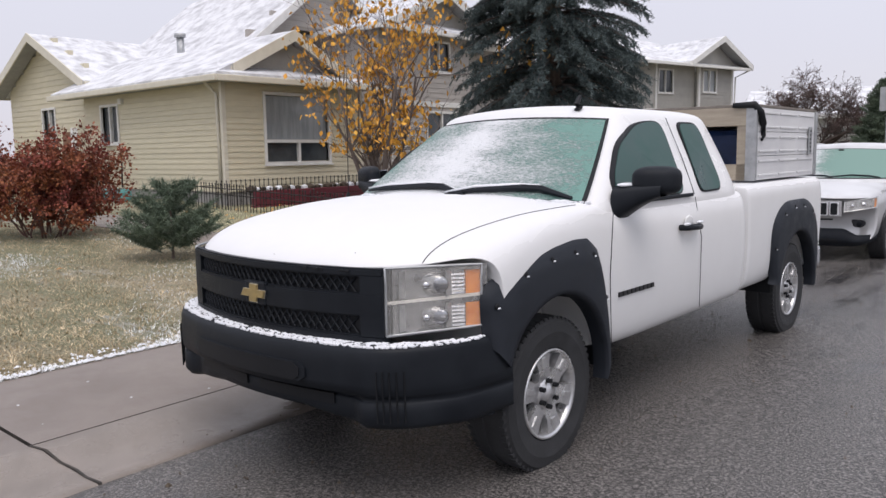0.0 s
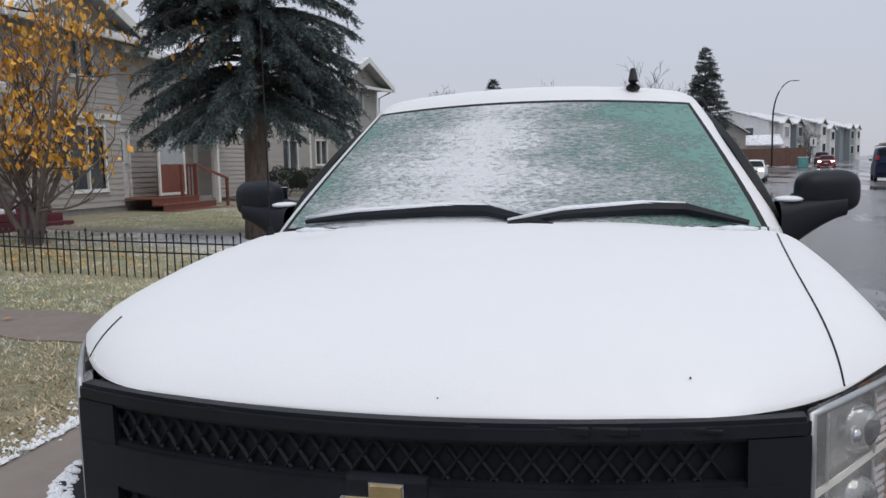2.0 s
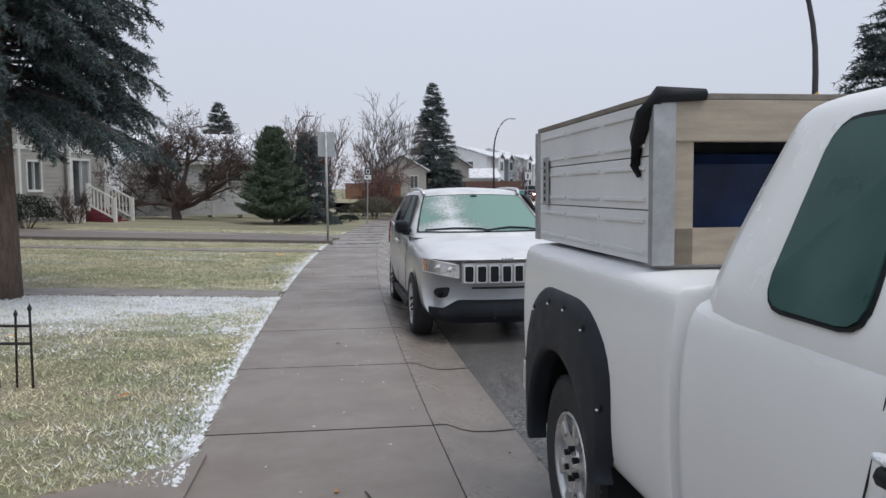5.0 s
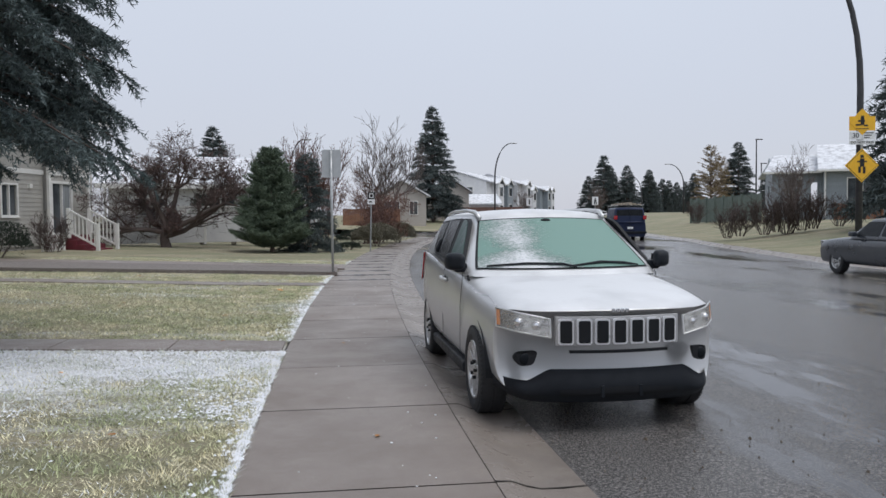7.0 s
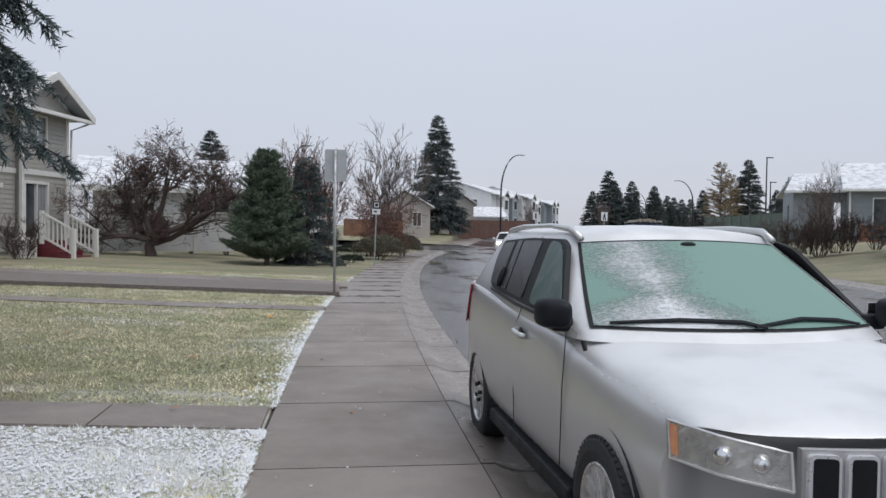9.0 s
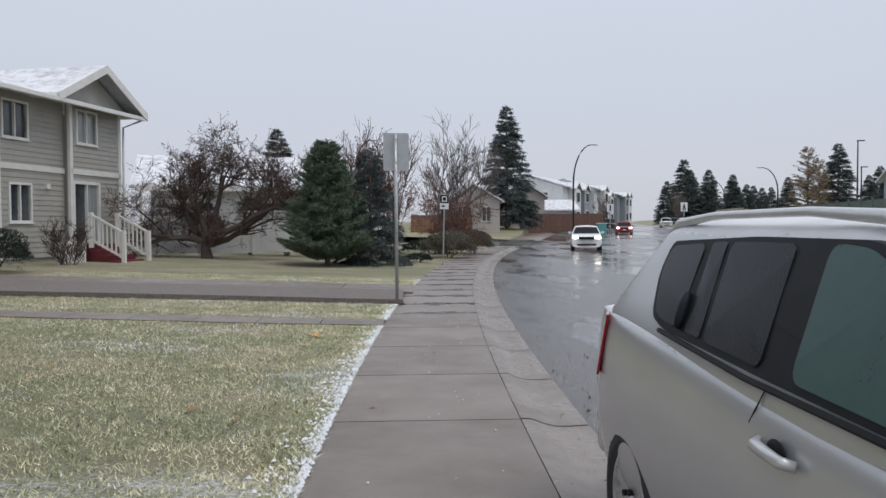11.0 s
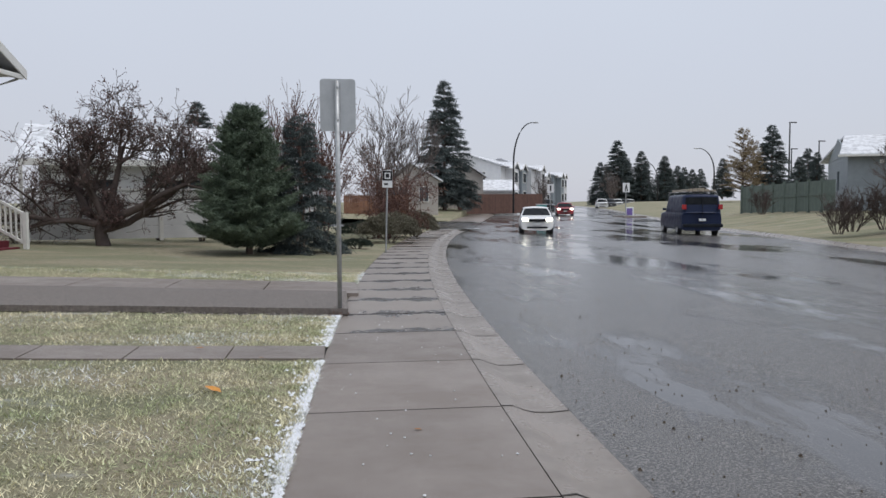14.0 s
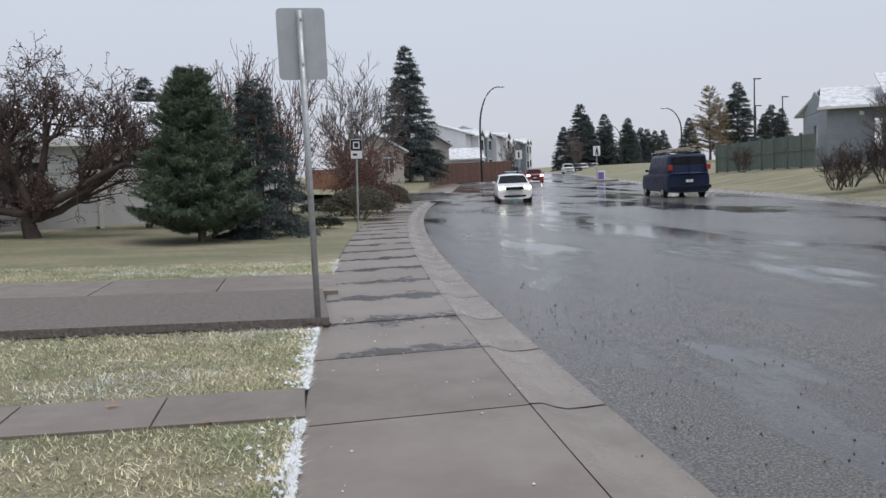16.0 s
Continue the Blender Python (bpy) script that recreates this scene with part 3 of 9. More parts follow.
# the bed shows as the dark joints between the pavement slabs
strip("pavement_bed", [y for y in YS if y <= 60], lambda y: [lawn_x(y) - 0.05, curb_x(y), curb_x(y) + 0.2, curb_x(y) + 0.56],
      lambda x, y, i: (0.082, 0.082, -0.01, -0.02)[i], JOINTM, "dark earth bed under the pavement joints", "pavement")
pavement = thing("pavement", "grey concrete sidewalk slabs, damp and darker further on", "pavement", kind="structure")
kerb = thing("kerb", "rolled concrete kerb and gutter, wet, with cracks", "kerb", kind="structure")
joints = [-20 + 1.79 * i for i in range(11)] + [-0.65, 1.1, 2.68, 4.35, 6.2, 8.0, 9.8, 11.5, 13.3, 15.05, 16.85, 18.64, 20.38]
joints += [22.1 + 1.55 * i for i in range(25)]
for a, b in zip(joints, joints[1:]):
    b = b if b > a else a + 1
    g = 0.009
    n = 3
    bm = bmesh.new()
    ys = [a + g + (b - a - 2 * g) * i / n for i in range(n + 1)]
    out = [(lawn_x(y), y) for y in ys] + [(curb_x(y) - 0.003, y) for y in reversed(ys)]
    slab(bm, out[::-1], 0.03, 0.10 + 0.003 * math.sin(a * 7))
    bm.normal_update()
    for f in bm.faces:
        f.material_index = 0 if f.normal.z > 0.5 else 1
    part("slab", bm, (WETCONC if a > 21 else CONCRETE, JOINTM), pavement)
    bm = bmesh.new()
    prof = [(0.0, 0.10), (0.09, 0.088), (0.19, 0.04), (0.28, 0.012), (0.40, 0.008), (0.545, 0.016), (0.56, -0.03)]
    sheet(bm, lambda u, v: (curb_x(a + g + (b - a - 2 * g) * v) + prof[round(u * 6)][0] + (0.002 if u == 0 else 0), a + g + (b - a - 2 * g) * v + 0.10 * min(u * 2, 1), prof[round(u * 6)][1]), 6, 2)
    part("kerb_length", bm, GUTTER, kerb, smooth=True)
    bm = bmesh.new()
    sheet(bm, lambda u, v: (curb_x(a) + prof[round(u * 6)][0], a - 0.008 + 0.016 * v + 0.10 * min(u * 2, 1) + 0.006 * math.sin(u * 19 + a), prof[round(u * 6)][1] + 0.004), 6, 1)
    part("joint_line", bm, JOINTM, kerb)

# kerb along the far side of the road
strip("kerb_opposite", YS, lambda y: [road_right(y) - 0.55, road_right(y) - 0.25, road_right(y) - 0.12, road_right(y) + 0.1],
      lambda x, y, i: rise(y) + (0.012, 0.02, 0.09, 0.115)[i], GUTTER, "low wet concrete kerb across the street", "kerb")
strip("kerb_beyond", [y for y in YS if y >= 74], lambda y: [curb_x(y) - 2.0, curb_x(y) + 0.0, curb_x(y) + 0.2, curb_x(y) + 0.56],
      lambda x, y, i: rise(y) + (0.12, 0.10, 0.03, 0.012)[i], CONCRETE, "concrete sidewalk and kerb past the side street", "kerb")


# cracks and the broken corner of one slab
def crack(pts, w, z, parent):
    bm = bmesh.new()
    side = []
    for i, (x, y) in enumerate(pts):
        d = Vector(pts[min(i + 1, len(pts) - 1)]) - Vector(pts[max(i - 1, 0)])
        nrm = Vector((-d.y, d.x)).normalized() * w * (0.5 + random.random())
        side.append((bm.verts.new((x + nrm.x, y + nrm.y, z)), bm.verts.new((x - nrm.x, y - nrm.y, z))))
    for p, q in zip(side, side[1:]):
        bm.faces.new((p[0], q[0], q[1], p[1]))
    part("crack", bm, JOINTM, parent)


random.seed(5)
crack([(-1.86 + 0.02 * random.uniform(-1, 1), 4.33 + i * 0.13 + (0.05 if i else 0)) for i in range(7)], 0.006, 0.1035, pavement)
crack([(-1.86 + i * 0.11, 4.33 + 0.008 * random.uniform(-1, 1)) for i in range(6)], 0.006, 0.1035, pavement)
crack([(-1.86 - 0.02 * i, 4.9 + 0.04 * random.uniform(-1, 1) - i * .01) for i in range(5)], 0.004, 0.1035, pavement)
crack([(-1.34 + 0.01 * random.uniform(-1, 1), 2.7 + i * 0.16) for i in range(11)], 0.006, 0.1035, pavement)
crack([(-1.32 + i * 0.07, 2.68 + 0.02 * random.uniform(-1, 1)) for i in range(5)], 0.009, 0.1035, pavement)
crack([(-1.19 - 0.01 * math.sin(i), 2.1 + 0.17 * i) for i in range(14)], 0.008, 0.1035, pavement)


def path_sheet(name, x0, x1, y0, y1, lift, material, label, category, n=16, wob=0.0):
    bm = bmesh.new()
    sheet(bm, lambda u, v: (x0 + (x1 - x0) * u, y0 + (y1 - y0) * v + wob * math.sin(u * 21 + v * 2), lawn_z(x0 + (x1 - x0) * u, y0 + (y1 - y0) * v) + lift), n, 4, -0.08)
    return solo(name, bm, material, label, category, kind="structure", smooth=False)


path_sheet("drive_gravel", -40, lawn_x(25), 23.5, 25.72, 0.012, mat("dark_wet_gravel", (0.13, 0.11, 0.10), (0.24, 0.21, 0.19), 22, 0.6, 0.8, bump=1.0, bscale=70, grain=0.3), "dark gravel driveway strip beside the lawn", "driveway", 40, 0.05)
drive_walk = thing("drive_walk", "pale damp concrete strip along the gravel drive", "path", kind="structure")
for i in range(14):
    x1 = lawn_x(27.5) - 1.55 * i
    bm = bmesh.new()
    sheet(bm, lambda u, v: (x1 - 1.53 * u, 25.75 + 1.85 * v, lawn_z(x1 - 1.53 * u, 27.5) + 0.045), 2, 2, -0.12)
    part("slab", bm, CONCRETE, drive_walk)
garden_walk = thing("garden_walk", "narrow concrete garden path set into the lawn", "path", kind="structure")
for i in range(13):
    x1 = lawn_x(21.1) - 0.02 - 0.92 * i
    bm = bmesh.new()
    sheet(bm, lambda u, v: (x1 - 0.905 * u, 20.50 + 0.67 * v, lawn_z(x1 - 0.9 * u, 21) + 0.02), 2, 2, -0.1)
    part("slab", bm, CONCRETE, garden_walk)
garden_walk_near = thing("garden_walk_near", "thin concrete path across the frosted lawn", "path", kind="structure")
for i in range(12):
    x1 = lawn_x(13.3) - 0.05 - 1.2 * i
    bm = bmesh.new()
    sheet(bm, lambda u, v: (x1 - 1.185 * u, 12.40 + 0.68 * v, lawn_z(x1 - 1.2 * u, 13.3) + 0.016), 2, 2, -0.1)
    part("slab", bm, CONCRETE, garden_walk_near)
# flared entrance path
bm = bmesh.new()
sheet(bm, lambda u, v: (lawn_x(4.5) + 0.02 - 9.5 * u, 4.62 + (v - 0.5) * (1.0 + 1.35 * math.exp(-u * 22)) + 0.06 * math.sin(u * 60), lawn_z(lawn_x(4.5) - 9.5 * u, 4.6) + 0.014), 40, 6, -0.06)
solo("entrance_walk", bm, CONCRETE, "brown damp concrete path flaring into the sidewalk", "path", kind="structure")

# loose stones of the gravel drive
random.seed(21)
pv, pf = [], []
for i in range(5200):
    x, y = lawn_x(24.6) - 0.05 - 10 * random.random() ** 1.5, random.uniform(23.45, 25.74) + random.gauss(0, 0.04)
    r, tw, k = random.uniform(0.008, 0.026), random.uniform(0, 6), len(pv)
    z = lawn_z(x, y) + 0.012
    pv.append((x + random.uniform(-0.3, 0.3) * r, y, z + r * random.uniform(0.5, 1.0)))
    for j in range(5):
        a = j * math.pi * 0.4 + tw
        q = r * random.uniform(0.7, 1.3)
        pv.append((x + q * math.cos(a), y + q * math.sin(a), z - 0.004))
        pf.append((k, k + 1 + j, k + 1 + (j + 1) % 5))
tagged(new("gravel", raw_mesh("gravel", pv, pf, mat("gravel_stones", (0.10, 0.085, 0.078), (0.24, 0.21, 0.19), 6, 0.6, island=0.6, world_space=True))), "loose wet grey-brown stones on the drive", "gravel", kind="stuff")

# turf: blades of grass, frosted and snowy along the pavement
rng = np.random.default_rng(3)


def blades(name, xs, ys, hmin, hmax, material, label):
    n = len(xs)
    z = np.array([lawn_z(x, y) for x, y in zip(xs, ys)]) - 0.004
    tuft = np.array([noise.noise(Vector((x * 4.5, y * 6.0, 9))) for x, y in zip(xs, ys)])
    ang, h, w = rng.uniform(0, 2 * np.pi, n), rng.uniform(hmin, hmax, n) * (1 + 0.9 * np.clip(tuft, -0.6, 1)), rng.uniform(0.0028, 0.0066, n)
    lx, ly = rng.normal(0, 0.028, n), rng.normal(0, 0.028, n)
    v = np.empty((n, 3, 3))
    v[:, 0] = np.stack([xs - w * np.cos(ang), ys - w * np.sin(ang), z], 1)
    v[:, 1] = np.stack([xs + w * np.cos(ang), ys + w * np.sin(ang), z], 1)
    v[:, 2] = np.stack([xs + lx, ys + ly, z + h], 1)
    me = bpy.data.meshes.new(name)
    me.vertices.add(3 * n)
    me.vertices.foreach_set("co", v.reshape(-1))
    me.loops.add(3 * n)
    me.loops.foreach_set("vertex_index", np.arange(3 * n, dtype=np.int32))
    me.polygons.add(n)
    me.polygons.foreach_set("loop_start", np.arange(0, 3 * n, 3, dtype=np.int32))
    me.polygons.foreach_set("loop_total", np.full(n, 3, dtype=np.int32))
    me.update()
    me.materials.append(material)
    return tagged(new(name, me), label, "grass", kind="stuff")


def on_path(x, y):
    if 4.0 < y < 5.3 and abs(y - 4.62) < 0.5 + 0.68 * math.exp(-(lawn_x(y) - x) / 9.5 * 22):
        return True
    return 12.38 < y < 13.10 or 20.48 < y < 21.19 or 23.47 < y < 27.65


def scatter(n, y0, y1, depth, power):
    ys = rng.uniform(y0, y1, n)
    ds = depth * rng.uniform(0, 1, n) ** power
    xs = np.array([lawn_x(y) for y in ys]) - ds
    keep = np.array([not on_path(x, y) for x, y in zip(xs, ys)])
    return xs[keep], ys[keep], ds[keep]


gx, gy, gd = scatter(430000, -1.5, 30, 9.0, 1.6)
patchy = np.array([noise.noise(Vector((x * 0.5, y * 0.9, 3))) for x, y in zip(gx, gy)])
snowy = ((gy > 8.2) & (gy < 12.4) & (gd > 0.1) & (patchy + rng.normal(0, 0.22, len(gx)) + 1.15 * np.exp(-((gy - 11.7) / 1.5) ** 2) > 0.50)) | (patchy + rng.normal(0, 0.22, len(gx)) > 0.42)
edge = gd < 0.015 + 0.10 * rng.uniform(0, 1, len(gx)) ** 2 + 0.22 * np.maximum(patchy - 0.1, 0)
white = (snowy | edge) & (rng.uniform(0, 1, len(gx)) < 0.88)
dry = ~white & (gy + 0.8 * patchy < 4.2)
green = ~white & ~dry
blades("lawn_grass", gx[green], gy[green], 0.014, 0.038, GRASSBLADE, "short straw and green lawn grass blades")
blades("dry_grass", gx[dry], gy[dry], 0.012, 0.034, STRAWBLADE, "matted dry straw-brown grass")
blades("frosted_grass", gx[white], gy[white], 0.015, 0.04, FROSTBLADE, "snow-crusted grass along the pavement edge")
# crust of snow lying on the turf edge
random.seed(8)
cv, cf = [], []
for i in range(7500):
    y = random.uniform(-1.2, 26)
    if on_path(lawn_x(y) - 0.1, y):
        continue
    wide = noise.noise(Vector((y * 2.3, 0, 2))) + 0.6 * noise.noise(Vector((y * 9, 4, 2)))
    if wide < -0.12 and random.random() < 0.8:
        continue
    d = abs(random.gauss(0.0, 0.022 + 0.06 * max(wide, 0))) - 0.004 if random.random() < 0.7 else abs(random.gauss(0.05, 0.11))
    x = lawn_x(y) - d
    r, tw, z = random.uniform(0.005, 0.017), random.uniform(0, 6), lawn_z(lawn_x(y) - d, y) + 0.014
    k = len(cv)
    long = random.uniform(0.8, 2.0)
    cv.append((x, y, z + r * 0.7))
    for j in range(6):
        a = j * math.pi / 3
        u, v = r * math.cos(a) * random.uniform(0.7, 1.2), r * long * math.sin(a) * random.uniform(0.7, 1.2)
        cv.append((x + u * math.cos(tw) - v * math.sin(tw), y + u * math.sin(tw) + v * math.cos(tw), z - 0.006))
        cf.append((k, k + 1 + j, k + 1 + (j + 1) % 6))
# flatter scraps of snow lying over the frosted stretch
for i in range(34000):
    y, d = random.uniform(8.3, 12.36), 6.5 * random.random() ** 1.3
    x = lawn_x(y) - d
    drift = noise.noise(Vector((x * 1.1, y * 1.5, 5))) + 0.7 * noise.noise(Vector((x * 4, y * 5, 6))) + 0.34 * (y - 11.0)
    if drift + random.gauss(0, 0.28) < 0.22:
        continue
    r, tw, z = random.uniform(0.005, 0.017), random.uniform(0, 6), lawn_z(x, y) + random.uniform(0.012, 0.024)
    k = len(cv)
    cv.append((x, y, z + r * 0.35))
    for j in range(5):
        a = j * math.pi * 0.4 + tw
        q = r * random.uniform(0.6, 1.3)
        cv.append((x + q * math.cos(a), y + q * math.sin(a), z - 0.004))
        cf.append((k, k + 1 + j, k + 1 + (j + 1) % 5))
tagged(new("snow_crust", raw_mesh("snow_crust", cv, cf, SNOW, True)), "crumbly line of old snow along the turf", "snow", kind="stuff")

# ---- houses ----
def spans(lo, hi, cuts):
    """What is left of lo..hi once the cuts are taken out."""
    out, at = [], lo
    for a, b in sorted(cuts):
        if a > at:
            out.append((at, min(a, hi)))
        at = max(at, b)
    if at < hi:
        out.append((at, hi))
    return [(a, b) for a, b in out if b - a > 0.02]


def siding_wall(parent, p0, p1, z0, z1, material, openings=(), pitch=0.2, lim=None, back=CONCWALL, name="wall"):
    """A clad wall from p0 to p1 in plan (outside lies to the right of the way): a thick backing with through openings, and lapped boards.
    openings: (s0, s1, z0, z1) along the wall. lim(z): the reach of the wall at that height, for gables."""
    a, b = Vector((*p0, 0)), Vector((*p1, 0))
    length = (b - a).length
    t = (b - a).normalized()
    nrm = Vector((t.y, -t.x, 0))
    m = Matrix((( t.x, nrm.x, 0, a.x), (t.y, nrm.y, 0, a.y), (0, 0, 1, 0), (0, 0, 0, 1)))
    bm = bmesh.new()
    zs = sorted({z0, z1, *[q for o in openings for q in (o[2], o[3]) if z0 < q < z1]})
    if lim:
        zs = sorted({*zs, *[z0 + (z1 - z0) * i / 10 for i in range(11)]})
    for za, zb in zip(zs, zs[1:]):
        lo, hi = lim((za + zb) / 2) if lim else (0, length)
        for sa, sb in spans(lo, hi, [(o[0], o[1]) for o in openings if o[2] < (za + zb) / 2 < o[3]]):
            box(bm, sa, sb, -0.16, -0.012, za, zb, m=m)
    wall = part(name, bm, material, parent)
    rows = int((z1 - z0) / pitch)
    for i in range(rows):
        za, zb = z0 + i * pitch, z0 + (i + 1) * pitch
        lo, hi = lim(zb) if lim else (0, length)
        for sa, sb in spans(lo, hi, [(o[0] - 0.02, o[1] + 0.02) for o in openings if o[2] < zb - 0.02 and o[3] > za + 0.02]):
            bm = bmesh.new()
            poly_prism(bm, [m @ Vector((sa, -0.014, za)), m @ Vector((sa, 0.020, za)), m @ Vector((sa, 0.002, zb)), m @ Vector((sa, -0.014, zb))], t * (sb - sa))
            part("board", bm, material, wall)
    return m, wall


def window(parent, m, s0, s1, z0, z1, mull=(), cross=(), glass=WINGLASS, trim=TRIM, fr=0.07, name="window"):
    """A framed window in a wall's plane m: frame bars proud of the wall, panes set back."""
    bm = bmesh.new()
    for a, b, c, d in ((s0 - fr, s1 + fr, z1, z1 + fr), (s0 - fr, s1 + fr, z0 - fr, z0), (s0 - fr, s0, z0, z1), (s1, s1 + fr, z0, z1)):
        box(bm, a, b, -0.10, 0.045, c, d, 0.006, m)
    w = part(name, bm, trim, parent, "white vinyl window frame")
    xs = [s0, *[s0 + (s1 - s0) * f for f in mull], s1]
    zs = [z0, *[z0 + (z1 - z0) * f for f in cross], z1]
    for f in mull:
        x = s0 + (s1 - s0) * f
        part("mullion", boxed(x - 0.025, x + 0.025, -0.08, 0.025, z0, z1, m=m), trim, w)
    for f in cross:
        z = z0 + (z1 - z0) * f
        part("transom", boxed(s0, s1, -0.08, 0.022, z - 0.025, z + 0.025, m=m), trim, w)
    for a, b in zip(xs, xs[1:]):
        for c, d in zip(zs, zs[1:]):
            part("pane", boxed(a + 0.008, b - 0.008, -0.075, -0.06, c + 0.008, d - 0.008, m=m), glass, w)
    part("sill", boxed(s0 - fr - 0.03, s1 + fr + 0.03, -0.05, 0.075, z0 - fr - 0.03, z0 - fr, 0.006, m), trim, w)
    return w


def door(parent, m, s0, s1, z0, z1, material=WHITEDOOR, glass=True):
    bm = bmesh.new()
    box(bm, s0 - 0.08, s0, -0.1, 0.04, z0, z1, 0.005, m)
    box(bm, s1, s1 + 0.08, -0.1, 0.04, z0, z1, 0.005, m)
    box(bm, s0 - 0.08, s1 + 0.08, -0.1, 0.04, z1, z1 + 0.09, 0.005, m)
    d = part("door_frame", bm, TRIM, parent)
    leaf = part("door_leaf", boxed(s0 + 0.01, s1 - 0.01, -0.07, -0.03, z0, z1 - 0.01, 0.004, m), material, d)
    w = s1 - s0
    if glass:
        part("door_glass", boxed(s0 + 0.25 * w, s1 - 0.25 * w, -0.035, -0.022, z0 + 1.05, z1 - 0.22, 0.004, m), WINGLASS, d, "small leaded door window")
    part("door_handle", boxed(s1 - 0.14, s1 - 0.05, -0.03, 0.03, z0 + 0.95, z0 + 1.0, 0.01, m), CHROME, d)
    return d


def roof_panel(parent, pts, thick=0.10, material=None, name="roof"):
    bm = bmesh.new()
    poly_prism(bm, pts, (0, 0, thick))
    return part(name, bm, material or ROOF, parent, "shingles under a thin dusting of snow")


def gable_roof(parent, m, s0, s1, depth, z, peak, over=0.45, front=0.5, fascia=TRIM, name="roof"):
    """A gable that faces along the plane m: eaves at s0 and s1, ridge between, running back by depth."""
    c = (s0 + s1) / 2
    k = (peak - z) / (c - s0)
    zl = z - k * over
    for a, b in ((s0 - over, c), (s1 + over, c)):
        roof_panel(parent, [m @ Vector((a, front, zl)), m @ Vector((b, front, peak)), m @ Vector((b, -depth, peak)), m @ Vector((a, -depth, zl))], name=name)
        bm = bmesh.new()
        poly_prism(bm, [m @ Vector((a, front + 0.01, zl - 0.16)), m @ Vector((a, front + 0.01, zl + 0.11)), m @ Vector((b, front + 0.01, peak + 0.11)), m @ Vector((b, front + 0.01, peak - 0.16))], (m.to_3x3() @ Vector((0, 0.04, 0))))
        part("fascia", bm, fascia, parent)
        bm = bmesh.new()
        e = 0.12 if a > c else -0.12
        box(bm, min(a, a + e), max(a, a + e), -depth, front, zl - 0.06, zl + 0.07, 0.02, m)
        part("gutter", bm, fascia, parent, "white metal eave gutter")
        bm = bmesh.new()
        poly_prism(bm, [m @ Vector((a, front, zl - 0.03)), m @ Vector((b, front, peak - 0.03)), m @ Vector((b, 0.02, peak - 0.03)), m @ Vector((a, 0.02, zl - 0.03))], (0, 0, -0.02))
        part("soffit", bm, SOFFIT, parent)


def gable_lim(s0, s1, z, peak):
    c = (s0 + s1) / 2
    return lambda h: (s0, s1) if h <= z else (s0 + (c - s0) * (h - z) / (peak - z), s1 - (s1 - c) * (h - z) / (peak - z))


def plain_block(parent, x0, x1, y0, y1, z0, z1, material, name="wall"):
    return part(name, boxed(x0, x1, y0, y1, z0, z1), material, parent)


# cream bungalow
h1 = thing("house", "cream vinyl-sided bungalow with a snow-dusted roof", "house")
part("foundation", boxed(-19.0, -12.53, 8.03, 12.1, 0.0, 0.78), CONCWALL, h1, "grey parged concrete base")
mw, w = siding_wall(h1, (-12.5, 8.0), (-12.5, 12.15), 0.74, 3.34, CREAM, [(1.14, 3.05, 1.40, 2.98)], 0.13)
win = window(h1, mw, 1.14, 3.05, 1.40, 2.98, (), (), CURTAIN)
bpy.data.objects.remove([o for o in win.children if o.name.startswith("pane")][0])
part("transom", boxed(1.14, 3.05, -0.08, 0.03, 1.86, 1.93, m=mw), TRIM, win)
part("pane", boxed(1.15, 3.04, -0.075, -0.06, 1.94, 2.97, m=mw), CURTAIN, win)
part("mullion", boxed(2.08, 2.14, -0.08, 0.03, 1.40, 1.86, m=mw), TRIM, win)
for a, b in ((1.15, 2.08), (2.14, 3.04)):
    part("pane", boxed(a, b, -0.075, -0.06, 1.41, 1.85, m=mw), WINGLASS, win)
ms, w = siding_wall(h1, (-19.4, 8.0), (-12.5, 8.0), 0.74, 3.34, CREAM, [(1.05, 1.95, 1.98, 2.92)], 0.13)
window(h1, ms, 1.05, 1.95, 1.98, 2.92, (0.5,))
part("dryer_vent", boxed(2.15, 2.32, 0.0, 0.1, 2.95, 3.1, 0.01, ms), TRIM, h1)
part("corner_post", boxed(-12.56, -12.46, 7.94, 8.05, 0.72, 3.34, 0.01), CREAMTRIM, h1)
part("corner_post", boxed(-12.56, -12.46, 12.12, 12.22, 0.72, 3.34, 0.01), CREAMTRIM, h1)
tube_bm = bmesh.new()
tube(tube_bm, [(-12.75, 7.62, 3.30), (-12.70, 7.80, 3.10), (-12.62, 7.92, 2.95), (-12.62, 7.93, 0.75)], 0.04, 8)
part("downspout", tube_bm, CREAMTRIM, h1, smooth=True)
roof_panel(h1, [(-12.0, 7.55, 3.28), (-12.95, 9.95, 4.25), (-20.5, 9.95, 4.45), (-20.5, 7.55, 3.28)])
roof_panel(h1, [(-12.0, 12.5, 3.28), (-20.5, 12.5, 3.28), (-20.5, 9.95, 4.45), (-12.95, 9.95, 4.25)])
roof_panel(h1, [(-11.95, 7.55, 3.28), (-11.95, 12.5, 3.28), (-12.95, 11.6, 3.62), (-12.95, 8.2, 3.62)])
mg = Matrix(((0, 1, 0, -12.55), (1, 0, 0, 0), (0, 0, 1, 0), (0, 0, 0, 1)))
gable_roof(h1, mg, 8.35, 11.35, 3.0, 3.62, 4.40, 0.25, 0.35, CREAMTRIM)
bm = bmesh.new()
poly_prism(bm, [(-12.58, 8.3, 3.55), (-12.58, 11.4, 3.55), (-12.58, 9.85, 4.36)], (-0.1, 0, 0))
part("gable_face", bm, TAUPE, h1)
